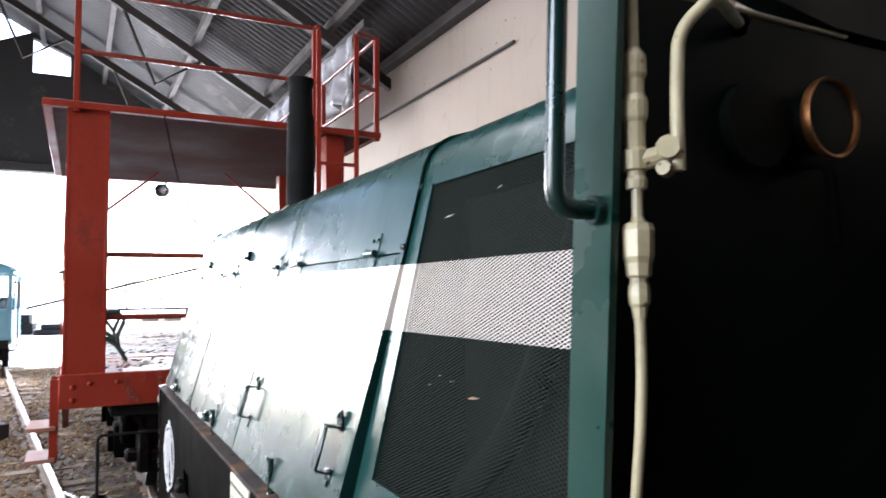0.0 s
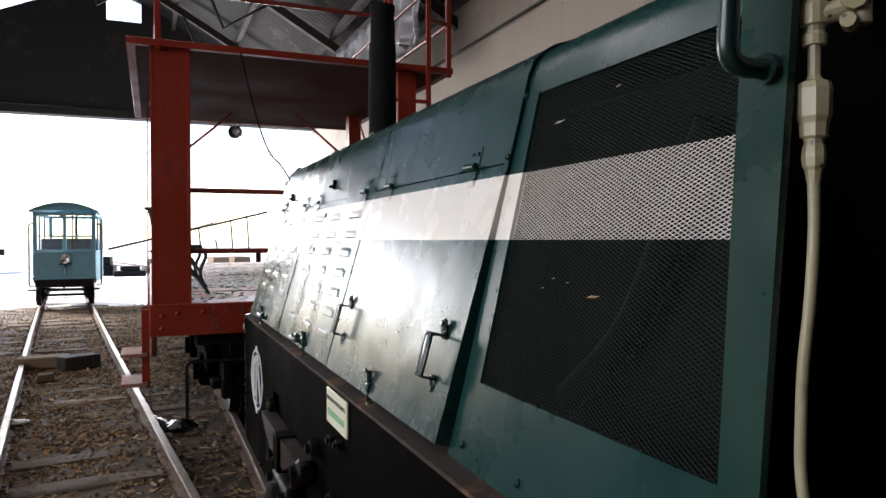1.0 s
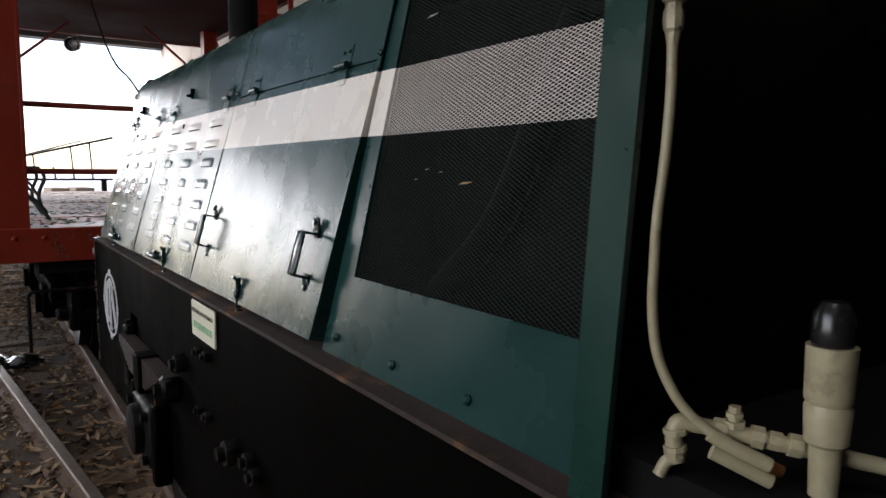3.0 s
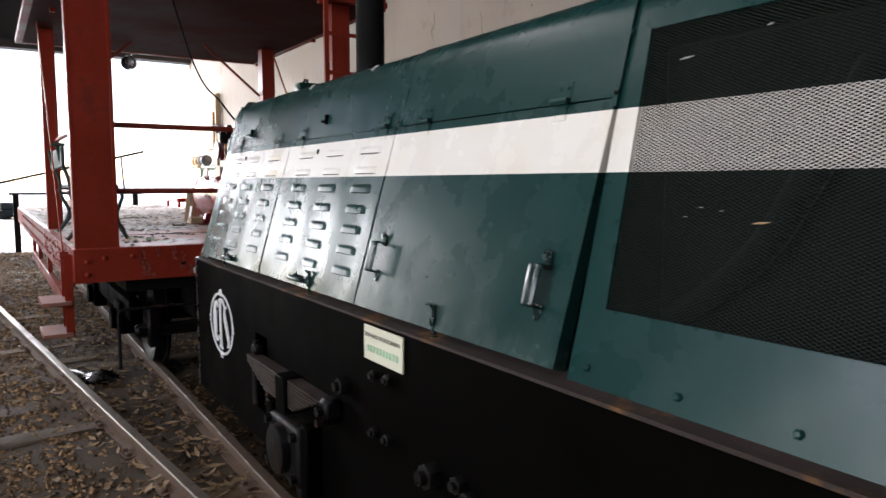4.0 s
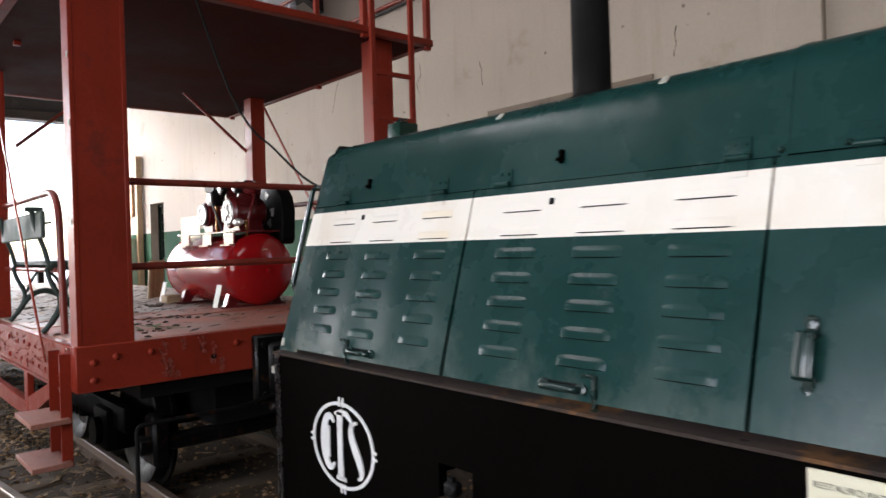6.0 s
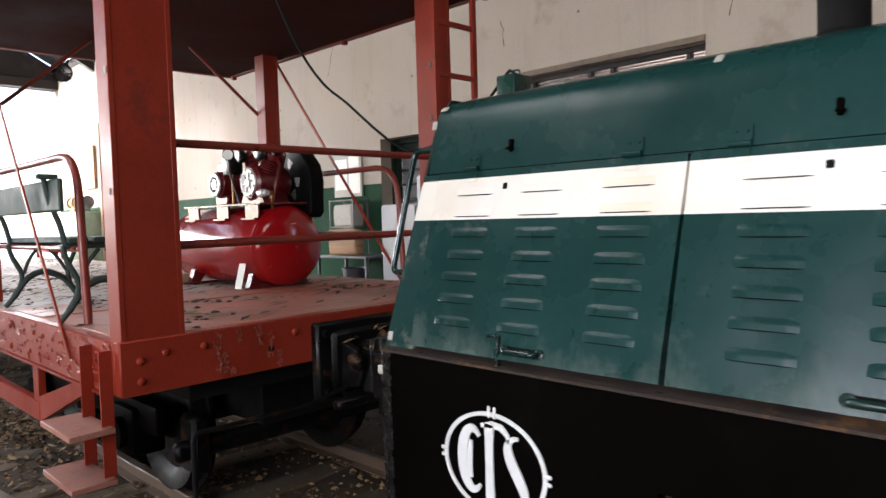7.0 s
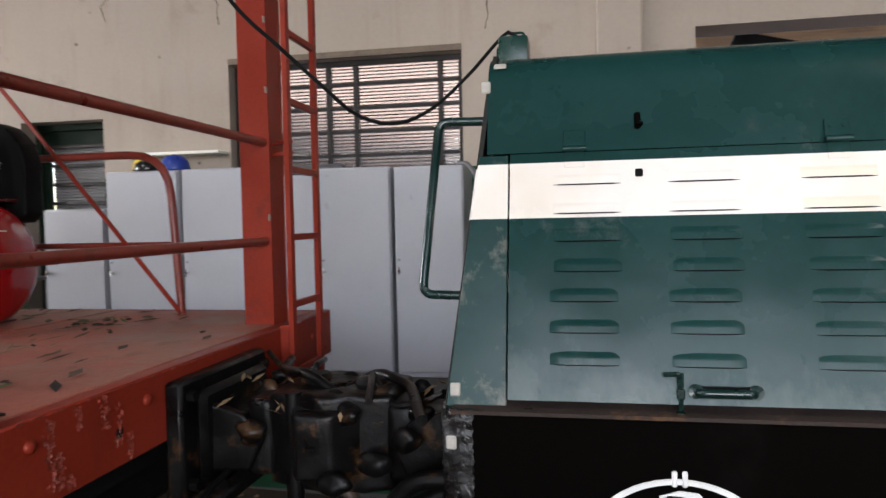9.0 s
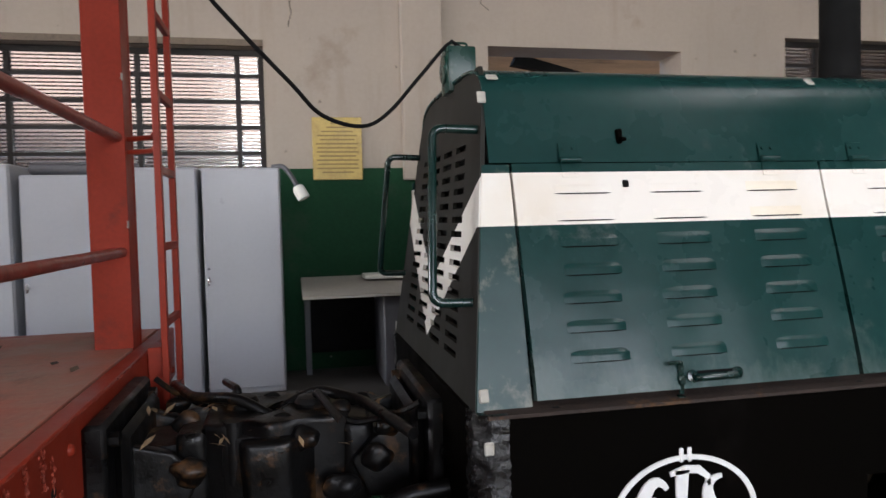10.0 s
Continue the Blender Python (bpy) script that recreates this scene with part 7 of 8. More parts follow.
def cabinet(y0, y1, x0, z1, label, depth=0.45):
    c = thing("steel_cabinet", ((x0 + depth / 2), (y0 + y1) / 2, PLAT_Z), label, "cabinet", "steel cabinets along the wall")
    part("body", box(x0 + 0.02, x0 + depth, y0, y1, PLAT_Z + 0.0, z1, 0.006), M_CABINET, c)
    part("plinth", box(x0 + 0.03, x0 + 0.06, y0 + 0.02, y1 - 0.02, PLAT_Z, PLAT_Z + 0.035), M_DKGREY, c)
    d = part("door", box(x0, x0 + 0.018, y0 + 0.006, y1 - 0.006, PLAT_Z + 0.04, z1 - 0.012, 0.004), M_CABINET, c)
    part("handle", add_box(cyl((x0 - 0.025, y1 - 0.03, 1.22), (x0, y1 - 0.03, 1.22), 0.012, 10), x0 - 0.028, x0 - 0.02, y1 - 0.036, y1 - 0.024, 1.19, 1.25, 0.003), M_ALU, d)
    part("lock", cyl((x0 - 0.004, y1 - 0.03, 1.30), (x0, y1 - 0.03, 1.30), 0.008, 10), M_DKGREY, d)
    return c


CBX = 3.95
for y0, y1, z1, x0, lb in ((4.725, 5.22, 1.958, CBX, "tall light grey steel cabinet beside the desk"), (5.25, 5.785, 1.965, CBX, "tall light grey steel cabinet, door shut"), (5.815, 6.30, 1.925, CBX + 0.02, "light grey steel cabinet with a dark bundle on top"),
                       (6.345, 6.865, 1.995, CBX, "tall light grey steel cabinet under the window"), (6.895, 7.50, 1.995, CBX, "tall light grey steel cabinet with helmets on top"), (7.53, 8.06, 1.72, CBX, "low light grey steel cabinet beside the door")):
    cabinet(y0, y1, x0, z1, lb)
solo("rolled_blanket", bevel(add_cyl(B(), (4.08, 5.62, 1.962), (4.08, 6.26, 1.968), 0.042, 14), 0.01), M_DKGREY, "dark rolled blanket lying on a cabinet", "blanket")


def helmet(name, p, m_, label):
    h = thing(name, p, label, "helmet", "safety helmets")
    ax = Matrix.Translation(p) @ Matrix.Scale(0.86, 4)
    part("shell", lathe([(0.125, 0.0), (0.128, 0.03), (0.115, 0.09), (0.08, 0.135), (0.03, 0.152), (0, 0.154)], 26, ax), m_, h)
    part("brim", lathe([(0.0, 0.0), (0.145, 0.0), (0.148, 0.006), (0.12, 0.016), (0.0, 0.016)], 26, ax @ Matrix.Translation((-0.02, 0, 0))), m_, h)


def crumpled_cap():
    b = lathe([(0.10, 0.0), (0.105, 0.02), (0.09, 0.06), (0.05, 0.085), (0, 0.09)], 20, Matrix.Translation((4.05, 7.20, 1.997)))
    add_box(b, 3.93, 4.02, 7.14, 7.26, 1.998, 2.006, 0.003)
    return b


M_YEL = mat("yellow_plastic", (0.60, 0.42, 0.02), 0.35, 0, 0.06, 6, 60, 0.0)
M_BLU = mat("blue_plastic", (0.012, 0.04, 0.26), 0.35, 0, 0.06, 6, 60, 0.0)
helmet("safety_helmet", (4.16, 7.28, 1.996), M_YEL, "yellow safety helmet on a steel cabinet")
helmet("safety_helmet", (4.12, 7.01, 1.996), M_BLU, "blue safety helmet on a steel cabinet")
solo("cap", crumpled_cap(), M_BLKPLASTIC, "dark cloth cap lying beside the helmets", "cap")
solo("white_shelf", box(4.40, 4.58, 6.80, 7.75, 2.16, 2.185, 0.003), M_WHITE, "white board on the wall above the cabinets", "shelf")

desk = thing("drawing_desk", (4.2, 4.15, PLAT_Z), "white-topped desk against the green wall", "desk")
part("desk_top", add_prism(B(), [(3.80, 0, 1.085), (4.50, 0, 1.16), (4.50, 0, 1.178), (3.80, 0, 1.103)], (0, 3.62, 0), (0, 4.60, 0)), M_TAG, desk)
part("pedestal", box(3.88, 4.45, 3.72, 4.06, PLAT_Z, 1.085, 0.006), M_DKGREY, desk)
part("drawer_label", box(3.874, 3.88, 3.93, 3.985, 0.80, 0.90, 0.001), M_WHITE, desk)
part("desk_leg", box(4.40, 4.44, 4.54, 4.58, PLAT_Z, 1.145, 0.003), M_DKGREY, desk)
# Dark sheet standing for the shade beneath the desk.
part("modesty_panel", box(4.42, 4.44, 4.062, 4.538, 0.62, 1.14), M_DARK, desk)
solo("paper_stack", box(4.2, 4.42, 3.82, 4.15, 1.168, 1.20, 0.004), M_WHITE, "stack of white papers on the desk", "paper")
sp_ = thing("clip_lamp", (3.98, 4.69, 1.955), "small white clip-on spotlight with a dark arm", "lamp")
part("arm", tube(rounded([(4.03, 4.77, 1.966), (3.99, 4.70, 1.972), (3.96, 4.645, 1.90), (3.945, 4.61, 1.83)], 0.03), 0.016, 10), M_DKGREY, sp_)
part("head", lathe([(0, 0), (0.03, 0), (0.04, 0.02), (0.042, 0.09), (0.035, 0.095), (0, 0.08)], 20, along((3.945, 4.61, 1.83), (-0.15, -0.45, -0.9))), M_WHITE, sp_)

plq = thing("wall_plaque", (WALL_X, 4.22, 2.17), "aged gold plaque with rows of small print on the wall", "plaque")
part("plate", box(WALL_X - 0.02, WALL_X - 0.001, 4.105, 4.48, 1.907, 2.381, 0.004), M_PLAQUE, plq)
M_POSTER = mat("faded_poster", (0.62, 0.55, 0.36), 0.7, 0, 0.2, 5, 30, 0, (0.30, 0.30, 0.26), 0.25, 6)
M_PRINT = mat("faded_print", (0.21, 0.145, 0.05), 0.7, 0, 0.2, 20, 80, 0)
tb = B()
for i in range(13):
    z = 2.335 - 0.031 * i
    hw = (0.05, 0.08, 0.12, 0.15, 0.13, 0.16, 0.15, 0.16, 0.14, 0.16, 0.15, 0.16, 0.12)[i]
    add_box(tb, WALL_X - 0.0225, WALL_X - 0.0195, 4.292 - hw, 4.292 + hw, z - 0.006, z + 0.006)
part("print", tb, M_PRINT, plq)
solo("wall_poster", box(WALL_X - 0.012, WALL_X - 0.005, 14.43, 15.35, 1.60, 2.24, 0.001), M_POSTER, "faded yellowish poster on the wall", "poster")
solo("wall_conduit", cyl((WALL_X - 0.03, 6.4, 4.45), (WALL_X - 0.03, 12.5, 4.45), 0.02, 8), M_BEAM, "dark conduit on the plaster wall", "pipe")

def wall_crack(y, z, steps, seed):
    """A thin branching crack: a dark sunken line on the plaster."""
    rk = random.Random(seed)
    b = B()
    dy, dz = rk.uniform(-0.3, 0.3), -1.0
    for i in range(steps):
        ln = rk.uniform(0.03, 0.08)
        ny, nz = y + dy * ln + rk.uniform(-0.02, 0.02), z + dz * ln
        w = rk.uniform(0.002, 0.005)
        add_prism(b, [(WALL_X - 0.0015, y - w, z), (WALL_X - 0.0015, y + w, z), (WALL_X - 0.0015, ny + w, nz), (WALL_X - 0.0015, ny - w, nz)], (0, 0, 0), (0.001, 0, 0))
        y, z = ny, nz
        if rk.random() < 0.25:
            dy = rk.uniform(-1.2, 1.2)
    return solo("wall_crack", b, M_BEAM, "dark crack in the cream plaster", "crack", "cracks in the plaster", "structure", smooth=False)


for i, (y, z, n) in enumerate(((3.28, 3.9, 14), (3.74, 3.4, 8), (3.05, 3.6, 6), (6.9, 3.5, 5), (7.9, 3.7, 7), (4.6, 3.3, 4), (9.6, 3.9, 8))):
    wall_crack(y, z, n, i)

# notice board, steel table and its load beside the door
nb = thing("notice_board", (WALL_X, 9.42, 1.86), "pale notice board with papers on the plaster wall", "notice board")
part("board", box(WALL_X - 0.03, WALL_X - 0.001, 9.14, 9.70, 1.86, 2.39, 0.004), M_TAG, nb)
for y0, z0, w, h in ((9.17, 1.90, 0.22, 0.30), (9.42, 1.95, 0.25, 0.38), (9.18, 2.22, 0.20, 0.14)):
    part("paper", box(WALL_X - 0.034, WALL_X - 0.0305, y0, y0 + w, z0, z0 + h), M_WHITE, nb)
st_ = thing("steel_table", (4.3, 8.98, PLAT_Z), "narrow dark steel table against the green wall", "table")
part("tabletop", box(4.08, 4.54, 8.50, 9.46, 1.13, 1.16, 0.004), M_DKGREY, st_)
part("shelf", box(4.10, 4.52, 8.55, 9.41, 0.70, 0.72, 0.003), M_DKFRAME, st_)
for x in (4.09, 4.50):
    for y in (8.51, 9.42):
        part("leg", box(x, x + 0.035, y, y + 0.035, PLAT_Z, 1.13, 0.003), M_DKGREY, st_)
rk_ = thing("wire_rack", (4.4, 9.2, 1.16), "small grey steel rack on the table", "rack")
for y in (8.98, 9.50 - 0.06):
    for x in (4.30, 4.52):
        part("upright", box(x - 0.008, x + 0.008, y - 0.008, y + 0.008, 1.16, 1.82, 0.002), M_DKGREY, rk_)
for z in (1.48, 1.80):
    part("rack_shelf", box(4.29, 4.53, 8.97, 9.45, z, z + 0.014, 0.002), M_DKGREY, rk_)
solo("paper_sack", lumpy(box(4.32, 4.50, 9.03, 9.40, 1.494, 1.76), 0.03, 0.012), M_TAG, "pale paper sack standing on the rack", "sack")
solo("brown_sack", lumpy(box(4.14, 4.27, 8.75, 9.30, 1.16, 1.46), 0.05, 0.02), M_BOARD, "brown sack lying on the steel table", "sack")
solo("grey_bucket", lathe([(0, 0), (0.11, 0), (0.14, 0.27), (0.15, 0.275), (0.15, 0.285), (0.135, 0.285), (0.105, 0.02), (0, 0.02)], 24, Matrix.Translation((4.30, 9.0, 0.72))), M_DKGREY, "grey metal bucket under the table", "bucket")

# far end of the wall
solo("wall_post", box(WALL_X - 0.14, WALL_X - 0.02, 17.50, 17.62, PLAT_Z, 3.70, 0.01), M_WOOD, "pale timber post against the wall", "post")
solo("wall_panel", box(WALL_X - 0.06, WALL_X - 0.01, 18.1, 18.9, 2.4, 3.3, 0.005), M_BOARD, "brown board hung on the wall", "panel")
bz = thing("tool_cabinet", (4.3, 18.4, PLAT_Z), "pale green steel tool cabinet against the wall", "cabinet")
M_PALEGREEN = mat("pale_green_paint", (0.38, 0.52, 0.38), 0.6)
part("cabinet_body", box(4.12, 4.55, 17.72, 18.95, PLAT_Z + 0.06, 1.86, 0.012), M_PALEGREEN, bz)
part("cabinet_top", box(4.10, 4.57, 17.70, 18.97, 1.861, 1.90, 0.006), M_PALEGREEN, bz)
part("plinth", box(4.16, 4.53, 17.76, 18.91, PLAT_Z, PLAT_Z + 0.059), M_DKGREY, bz)
for y0 in (17.74, 18.345):
    dr = part("cabinet_door", box(4.105, 4.119, y0, y0 + 0.585, PLAT_Z + 0.09, 1.83, 0.003), M_PALEGREEN, bz)
    part("handle", box(4.085, 4.104, y0 + 0.50, y0 + 0.53, 1.15, 1.27, 0.004), M_DKGREY, dr)
for q, m_, lb in ((18.02, M_DKGREY, "dark grey bench grinder on the tool cabinet"), (18.62, M_BOARD, "rusty brown bench grinder on the tool cabinet")):
    gr = thing("bench_grinder", (4.3, q, 1.90), lb, "grinder", "grinders on the cabinet")
    part("motor", lathe([(0, 0), (0.08, 0), (0.10, 0.03), (0.10, 0.2), (0.08, 0.23), (0, 0.23)], 18, along((4.3, q - 0.11, 2.10), (0, 1, 0))), m_, gr)
    part("pedestal", add_prism(B(), [(4.21, q - 0.09, 1.90), (4.39, q - 0.09, 1.90), (4.34, q - 0.09, 2.03), (4.26, q - 0.09, 2.03)], (0, 0, 0), (0, 0.18, 0)), m_, gr)
    for a in (-0.19, 0.12):
        part("wheel_guard", lathe([(0, 0), (0.12, 0), (0.135, 0.01), (0.135, 0.06), (0.12, 0.07), (0, 0.07)], 20, along((4.3, q + a, 2.10), (0, 1, 0))), m_, gr)
rs = thing("red_table", (3.75, 17.9, PLAT_Z), "low red table standing on the platform", "table")
part("tabletop", box(3.45, 4.0, 17.25, 18.55, 1.10, 1.19, 0.015), M_TREDCOMP, rs)
for x in (3.47, 3.92):
    for y in (17.28, 18.46):
        part("leg", box(x, x + 0.06, y, y + 0.06, PLAT_Z, 1.099, 0.01), M_TREDCOMP, rs)

# tarpaulin and its beam under the roof
solo("tarp_beam", box(3.62, 3.74, 8.6, 18.0, 5.22, 5.34, 0.01), M_BEAM, "dark beam that carries the tarpaulin", "beam", kind="structure")
tp = B()
nU, nV = 60, 12
rows = []
for i in range(nU + 1):
    y = 8.9 + 5.2 * i / nU
    rows.append([tp.verts.new((3.6 + 0.10 * math.sin(y * 9.0 + 1.3 * math.sin(y * 2)) * (0.25 + j / nV), y + 0.05 * math.sin(j * 1.1 + y * 5), 5.22 - (1.0 + 0.15 * math.sin(y * 3.1)) * j / nV)) for j in range(nV + 1)])
for a, b in zip(rows, rows[1:]):
    for j in range(nV):
        tp.faces.new((a[j], a[j + 1], b[j + 1], b[j]))
t_ob = solo("tarpaulin", tp, M_TARP, "torn silver-grey tarpaulin hanging under the roof", "tarpaulin")
sol = t_ob.modifiers.new("thickness", "SOLIDIFY")
sol.thickness = 0.004

# cable from the headlamp to the platform
CP = [Vector(p) for p in ((1.34, 4.11, 2.125), (1.34, 4.15, 2.150), (1.31, 4.27, 2.02), (1.23, 4.37, 1.91), (1.13, 4.46, 1.855), (1.11, 4.57, 1.882), (1.06, 4.65, 1.956), (1.01, 4.77, 2.074), (0.95, 4.86, 2.17), (0.90, 4.97, 2.35), (0.84, 5.08, 2.65), (0.80, 5.165, 2.906))]
pts = []
for i in range(1, len(CP) - 2):
    for k in range(6):
        t = k / 6
        a, b, c, d = CP[i - 1:i + 3]
        pts.append(0.5 * (2 * b + (c - a) * t + (2 * a - 5 * b + 4 * c - d) * t * t + (3 * b - a - 3 * c + d) * t ** 3))
pts = [CP[0]] + pts + [CP[-2], CP[-1]]
solo("cable", tube(pts, 0.0058, 8), M_DARK, "sagging black cable from the headlamp to the platform", "cable")

# ---- blue rail trolley on the siding ----
TY = 17.75
tc = -1.59
tram = thing("rail_trolley", (tc, TY + 1.4, 0), "pale blue wooden rail trolley with arched roof and open windows", "rail trolley")
HW = 0.625
tx0, tx1 = tc - HW, tc + HW
ty1 = TY + 2.7
part("floor", box(tx0 + 0.02, tx1 - 0.02, TY + 0.04, ty1 - 0.04, 0.70, 0.75), M_BLUEBODY, tram)
PLANK = finish(box(-0.040, 0.040, 0, 0.022, 0, 0.50, 0.004), "plank", M_BLUEBODY)


def plank_panel(name, x0, x1, y, z0, axis="x", label=""):
    """A panel of upright tongued planks on a thin backing."""
    bk = box(x0, x1, y + 0.004, y + 0.020, z0, z0 + 0.50) if axis == "x" else box(y + 0.004, y + 0.020, x0, x1, z0, z0 + 0.50)
    p = part(name, bk, M_BLUEBODY, tram, label)
    n = int(abs(x1 - x0) / 0.084)
    for i in range(n):
        c = x0 + (x1 - x0) * (i + 0.5) / n
        piece("plank", PLANK, p, Matrix.Translation((c, y, z0)) if axis == "x" else Matrix.Translation((y + 0.022, c, z0)) @ Matrix.Rotation(radians(90), 4, "Z"))
    return p


for yy in (TY, ty1 - 0.03):
    plank_panel("end_panel", tx0 + 0.07, tx1 - 0.07, yy + 0.006, 0.785, label="planked blue end panel")
    part("waist_rail", box(tx0, tx1, yy - 0.022, yy + 0.05, 1.285, 1.335, 0.006), M_BLUEBODY, tram)
    part("skirt_rail", box(tx0 - 0.01, tx1 + 0.01, yy - 0.03, yy + 0.06, 0.700, 0.784, 0.010), M_BLUEBODY, tram)
    part("head_rail", box(tx0, tx1, yy - 0.006, yy + 0.045, 2.13, 2.20, 0.006), M_BLUEBODY, tram)
    for px_, w in ((tx0, 0.085), (tc - 0.035, 0.07), (tx1 - 0.085, 0.085)):
        part("corner_post", box(px_, px_ + w, yy - 0.010, yy + 0.05, 0.785, 1.284, 0.006), M_BLUEBODY, tram)
        part("window_post", box(px_, px_ + w, yy - 0.008, yy + 0.048, 1.336, 2.129, 0.006), M_BLUEBODY, tram)
    for px_, w in ((tx0 + 0.086, HW - 0.122), (tc + 0.036, HW - 0.122)):
        sash = part("sash", box(px_, px_ + w, yy + 0.005, yy + 0.03, 1.66, 1.69, 0.003), M_BLUEBODY, tram)
        part("sash_rail", box(px_, px_ + w, yy + 0.006, yy + 0.029, 1.337, 1.37, 0.003), M_BLUEBODY, sash)
        part("pane", box(px_ + 0.002, px_ + w - 0.002, yy + 0.015, yy + 0.019, 1.371, 1.659), M_GLASS, sash).visible_shadow = False
for xx in (tx0, tx1 - 0.03):
    plank_panel("side_panel", TY + 0.07, ty1 - 0.07, xx + 0.004, 0.785, "y")
    part("side_rail", box(xx - 0.008, xx + 0.038, TY + 0.052, ty1 - 0.052, 1.285, 1.335, 0.006), M_BLUEBODY, tram)
    part("side_rail", box(xx - 0.008, xx + 0.038, TY + 0.047, ty1 - 0.047, 2.13, 2.20, 0.006), M_BLUEBODY, tram)
    part("side_skirt", box(xx - 0.004, xx + 0.034, TY + 0.062, ty1 - 0.062, 0.62, 0.784, 0.006), M_BLUEBODY, tram)
    for q in (0.88, 1.74):
        part("side_post", box(xx - 0.004, xx + 0.034, TY + q, TY + q + 0.07, 1.336, 2.129, 0.005), M_BLUEBODY, tram)
ra = [(tc + 0.69 * (-1 + i / 7), 2.20 + 0.19 * (1 - (-1 + i / 7) ** 2)) for i in range(15)]
part("roof", add_prism(B(), [(x, 0, z) for x, z in ra] + [(x, 0, z + 0.04) for x, z in ra[::-1]], (0, TY - 0.10, 0), (0, ty1 + 0.10, 0)), M_BLUEBODY, tram, "arched blue roof")
gbl = [(x, 0, z) for x, z in ra if abs(x - tc) < HW + 0.01]
for yy in (TY - 0.004, ty1 - 0.026):
    part("roof_gable", add_prism(B(), gbl, (0, yy, 0), (0, yy + 0.03, 0)), M_BLUEBODY, tram)
for q in (0.55, 1.55):
    st_ = part("seat", box(tx0 + 0.05, tx1 - 0.05, TY + q, TY + q + 0.36, 1.08, 1.13, 0.01), M_DKGREY, tram)
    part("seat_back", box(tx0 + 0.05, tx1 - 0.05, TY + q + 0.34, TY + q + 0.38, 1.131, 1.62, 0.015), M_DKGREY, st_, "grey seat back")
part("ceiling_rail", tube([(tc - 0.18, TY + 0.3, 2.16), (tc - 0.18, ty1 - 0.3, 2.16)], 0.014, 8), M_RAIL, tram)
for q in (0.7, 1.7):
    part("grab_pole", tube([(tc + 0.10, TY + q, 0.75), (tc + 0.10, TY + q, 2.25)], 0.016, 8), M_RAIL, tram)
hp_ = part("headlamp", lathe([(0, 0), (0.06, 0.0), (0.095, 0.04), (0.105, 0.10), (0.095, 0.105), (0, 0.075)], 24, along((tc + 0.02, TY - 0.02, 1.16), (0, -1, 0))), M_ALU, tram, "round headlamp")
part("lamp_bracket", add_box(box(tc - 0.11, tc + 0.15, TY - 0.10, TY - 0.023, 1.035, 1.06, 0.004), tc + 0.005, tc + 0.035, TY - 0.08, TY - 0.05, 0.97, 1.035), M_BLACK, hp_)
part("underframe", box(tx0 + 0.06, tx1 - 0.06, TY + 0.05, ty1 - 0.05, 0.56, 0.69, 0.01), M_GREASE, tram)
part("buffer_beam", box(tc - 0.58, tc + 0.58, TY - 0.04, TY + 0.03, 0.53, 0.695, 0.01), M_GREASE, tram)
part("draw_hook", tube(rounded([(tc, TY + 0.0, 0.60), (tc, TY - 0.14, 0.60), (tc, TY - 0.17, 0.52), (tc, TY - 0.10, 0.50)], 0.03), 0.02, 8), M_GREASE, tram)
part("brake_rod", tube([(tc - 0.52, TY + 0.1, 0.50), (tc + 0.42, TY + 0.12, 0.46)], 0.02, 8), M_GREASE, tram)
for yc in (TY + 0.45, TY + 2.2):
    for s in (-1, 1):
        part("wheel", lathe([(a * 0.66, b) for a, b in wheel_prof], 28, along((siding_x(yc) + s * 0.53, yc, 0.099 + 0.228), (-s, 0, 0))), M_GREASE, tram)
        part("axle_guard", add_box(box(siding_x(yc) + s * 0.44 - 0.025, siding_x(yc) + s * 0.44 + 0.025, yc - 0.11, yc + 0.11, 0.24, 0.56, 0.01), siding_x(yc) + s * 0.44 - 0.05, siding_x(yc) + s * 0.44 + 0.05, yc - 0.06, yc + 0.06, 0.27, 0.40, 0.015), M_GREASE, tram)
    part("axle", cyl((siding_x(yc) - 0.55, yc, 0.327), (siding_x(yc) + 0.55, yc, 0.327), 0.03), M_GREASE, tram)
for px_, m_ in ((tx0 - 0.10, M_DKGREY), (tx1 + 0.10, M_RAIL)):
    s = 1 if px_ < tc else -1
    part("hand_rail", tube(rounded([(px_ + s * 0.10, TY + 0.2, 1.95), (px_, TY + 0.2, 1.95), (px_, TY + 0.2, 0.55), (px_ + s * 0.10, TY + 0.2, 0.55)], 0.05), 0.019, 8), m_, tram)
    part("foot_step", box(min(px_ - 0.04, px_ + s * 0.16), max(px_ - 0.04, px_ + s * 0.16), TY + 0.15, TY + 0.65, 0.44, 0.47, 0.006), M_GREASE, tram)

# ---- things on the ground ----
def timber(name, p, size, yaw, label, m_=None):
    t = box(-size[0] / 2, size[0] / 2, -size[1] / 2, size[1] / 2, 0, size[2], 0.012)
    t.transform(Matrix.Translation(p) @ Matrix.Rotation(radians(yaw), 4, "Z"))
    return solo(name, t, m_ or M_SLEEPER, label, "timber", "loose timbers")


timber("timber_block", (-1.02, 9.75, 0.02), (0.55, 0.24, 0.14), 4, "old dark timber block lying between the rails")
timber("timber_block", (-0.62, 9.55, 0.02), (0.42, 0.24, 0.16), 28, "old dark timber block lying across the sleepers", M_BEAM)
timber("timber_block", (-0.88, 8.75, 0.02), (0.16, 0.10, 0.09), 10, "small timber offcut between the rails")
timber("timber_beam", (-3.45, 15.6, 0.0), (1.9, 0.22, 0.20), -14, "long timber beam beside the siding")
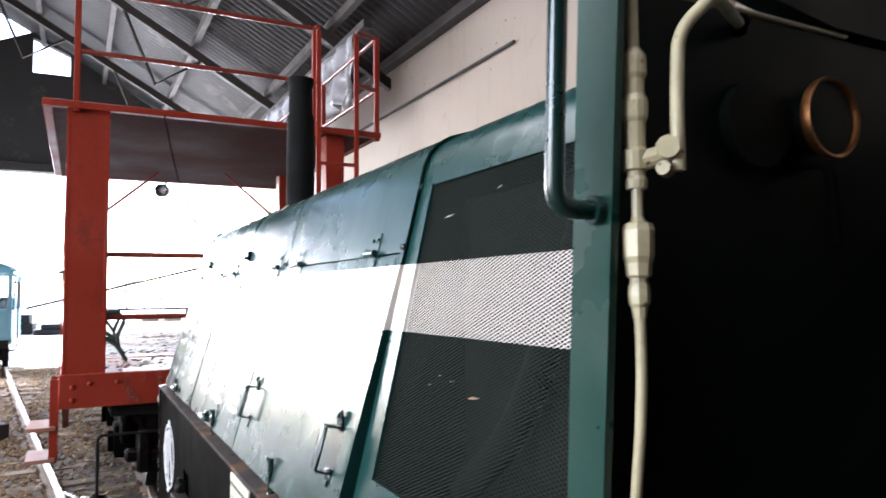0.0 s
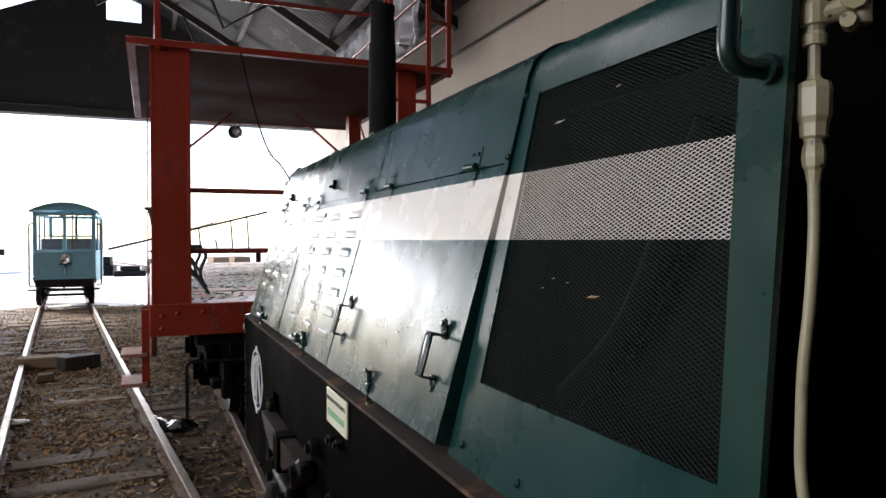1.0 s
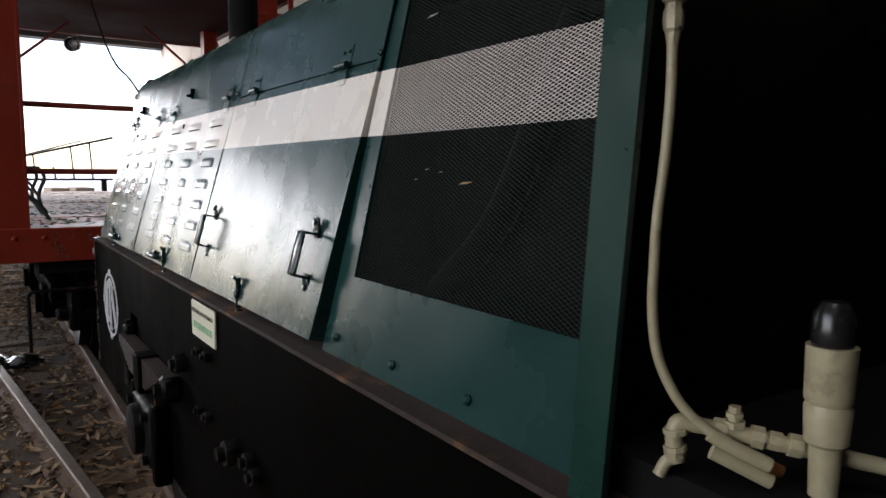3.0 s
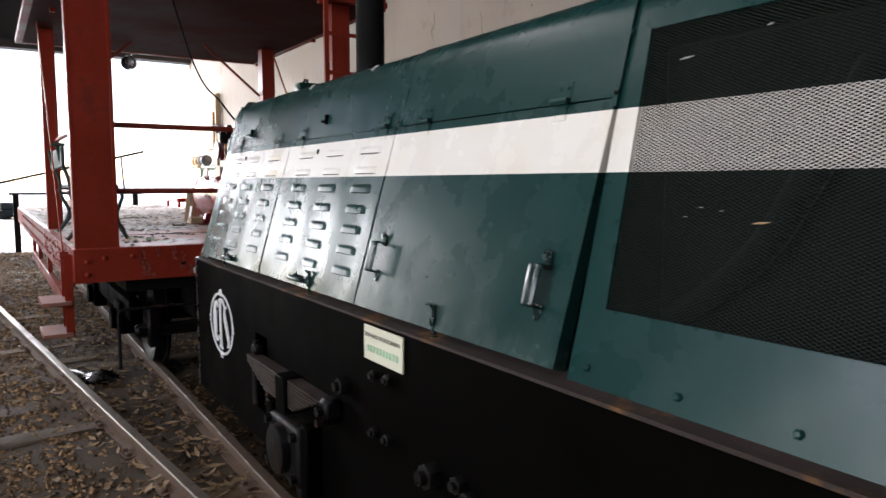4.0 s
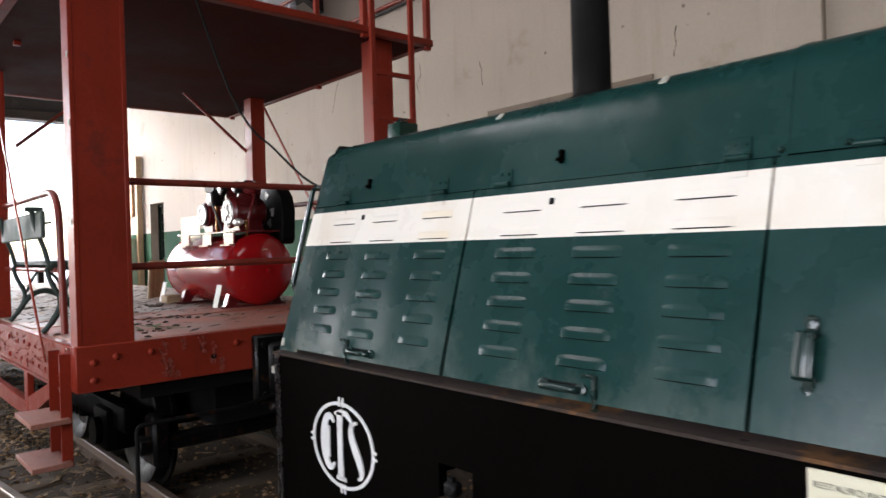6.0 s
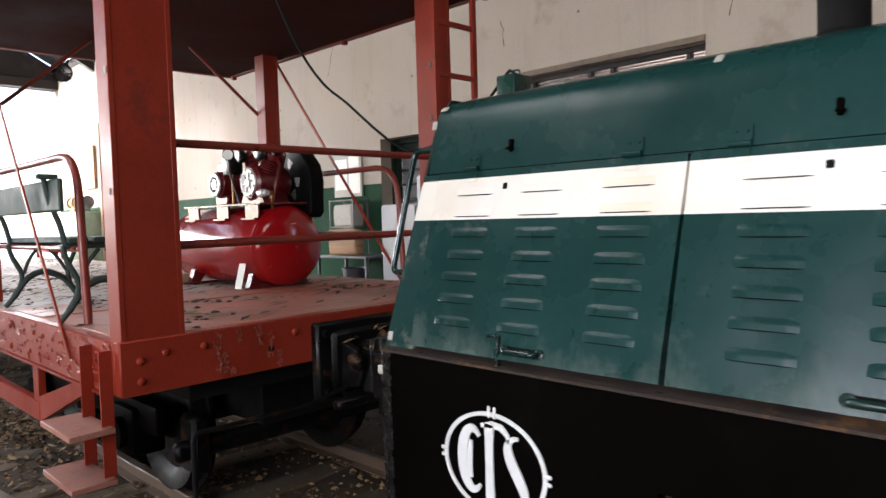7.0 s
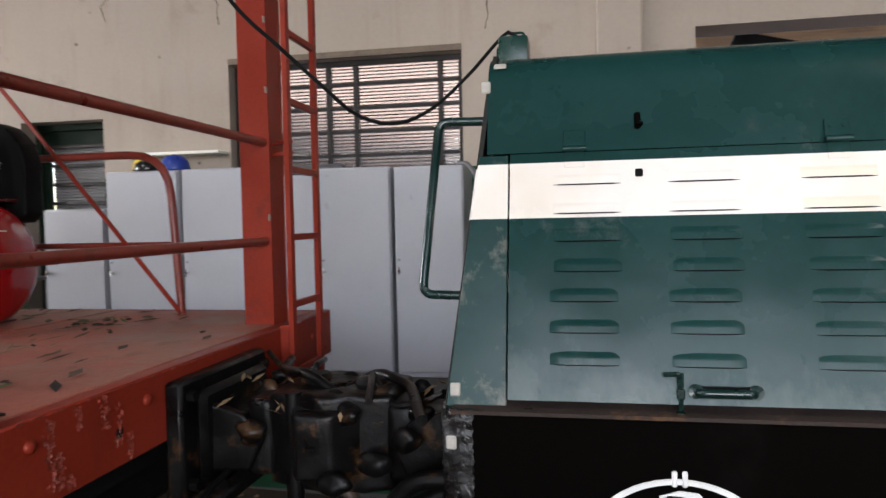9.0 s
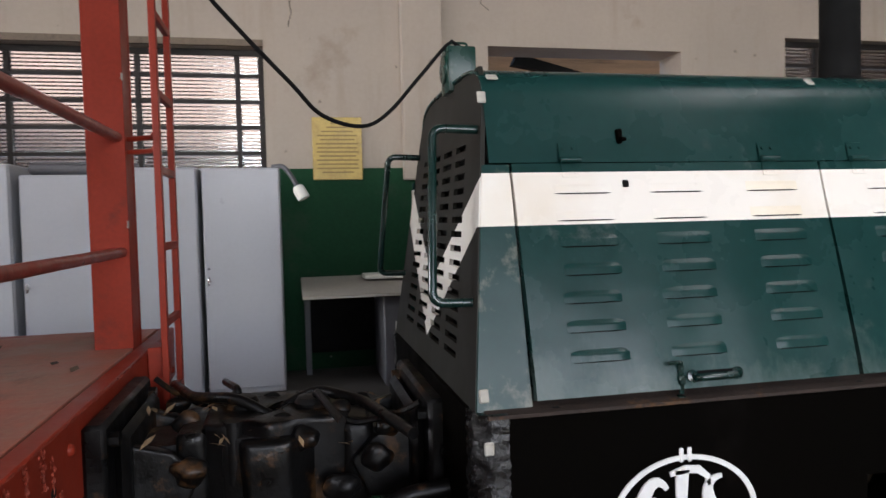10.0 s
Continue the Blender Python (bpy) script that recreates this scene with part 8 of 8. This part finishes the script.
bt = thing("plastic_bottle", (0.24, 6.35, 0.02), "crumpled clear plastic bottle beside the rail", "bottle")
part("bottle_body", lathe([(0, 0), (0.03, 0), (0.034, 0.02), (0.031, 0.05), (0.034, 0.08), (0.034, 0.15), (0.013, 0.2), (0.013, 0.225), (0, 0.225)], 16, along((0.18, 6.42, 0.06), (0.6, -0.75, -0.02))), M_ALU, bt)


def crumpled(r, sx, sz, freq, at):
    b = B()
    bmesh.ops.create_icosphere(b, subdivisions=3, radius=r)
    for v in b.verts:
        k = 1 + 0.3 * noise.noise(v.co * freq)
        v.co = Vector((v.co.x * sx * k, v.co.y * k, max(-0.02, v.co.z * sz * (1 + 0.6 * noise.noise(v.co * freq * 1.4)))))
    b.transform(Matrix.Translation(at))
    return b


solo("plastic_bag", crumpled(0.13, 1.0, 0.42, 16, (0.42, 6.15, 0.03)), M_BLKPLASTIC, "crumpled black plastic bag beside the rail", "bag")
solo("white_scrap", crumpled(0.07, 1.3, 0.3, 26, (-0.86, 6.85, 0.03)), M_WHITE, "crumpled white plastic scrap on the ballast", "litter")

# ---- yard outside ----


def far_wagon(x, y, ln, yaw, label):
    w = thing("yard_wagon", (x, y, 0), label, "wagon", "wagons in the yard")
    T = Matrix.Translation((x, y, 0)) @ Matrix.Rotation(radians(yaw), 4, "Z")
    def put_(name, b, m_):
        b.transform(T)
        return part(name, b, m_, w)
    put_("frame", box(-ln / 2, ln / 2, -1.0, 1.0, 0.85, 1.15, 0.02), M_GREASE)
    put_("load", box(-ln / 2 + 0.3, ln / 2 - 0.4, -0.8, 0.8, 1.15, 1.55, 0.1), M_SAND)
    for q in (-ln / 2 + 0.9, -ln / 2 + 2.2, ln / 2 - 2.2, ln / 2 - 0.9):
        for s in (-0.53, 0.53):
            put_("wheel", lathe([(a, b) for a, b in wheel_prof], 20, along((q, s, 0.42), (0, -1 if s > 0 else 1, 0))), M_GREASE)


far_wagon(-11, 40, 9, 8, "rusty flat wagon far out in the yard")
far_wagon(-6.5, 24.5, 2.6, 70, "small dark trolley beside the siding")
for x, y, w, hh, yaw in ((-2.9, 33.0, 1.2, 0.55, 12), (-1.7, 35.0, 0.8, 0.85, -8), (-0.7, 34.0, 1.3, 0.45, 5), (0.35, 36.0, 0.9, 0.7, 20)):
    b = box(-w / 2, w / 2, -0.5, 0.5, 0.0, hh * 0.55, 0.04, 2)
    add_box(b, -w * 0.28, w * 0.32, -0.35, 0.35, hh * 0.55, hh, 0.05, 2)
    add_cyl(b, (-w * 0.4, -0.52, hh * 0.3), (-w * 0.4, -0.62, hh * 0.3), hh * 0.22, 14)
    b.transform(Matrix.Translation((x, y, 0)) @ Matrix.Rotation(radians(yaw), 4, "Z"))
    solo("scrap_machine", b, M_GREASE, "dark scrap machine part lying in the bright yard", "scrap", "scrap in the yard")
gt = thing("barrier_frame", (1.2, 18.5, 0), "inclined rusty pipe frame beyond the wagon", "frame")
part("frame_rail", tube([(-0.75, 18.5, 1.36), (2.55, 18.5, 2.19), (2.98, 18.45, 2.30)], 0.028, 8), M_GREASE, gt)
part("frame_rail", tube([(1.0, 18.62, 1.82), (2.35, 18.62, 2.22)], 0.016, 8), M_GREASE, gt)
part("frame_base", box(0.15, 2.95, 18.47, 18.53, 1.28, 1.33, 0.01), M_GREASE, gt)
for x, za in ((1.35, 1.88), (1.75, 1.60), (2.12, 2.08), (2.52, 2.18)):
    part("frame_post", tube([(x, 18.5, 1.30), (x - 0.05, 18.5, za)], 0.02, 8), M_GREASE, gt)
for x in (0.28, 2.75):
    part("frame_leg", box(x - 0.06, x + 0.06, 18.44, 18.56, 0.0, 1.28, 0.01), M_GREASE, gt)
for x, y, w in ((3.35, 37.5, 0.75), (4.45, 38.2, 0.8)):
    timber("timber_block", (x, y, 0.0), (w, 2.4, 0.72), 3, "dark squared timber lying in the bright yard", M_SLEEPER)
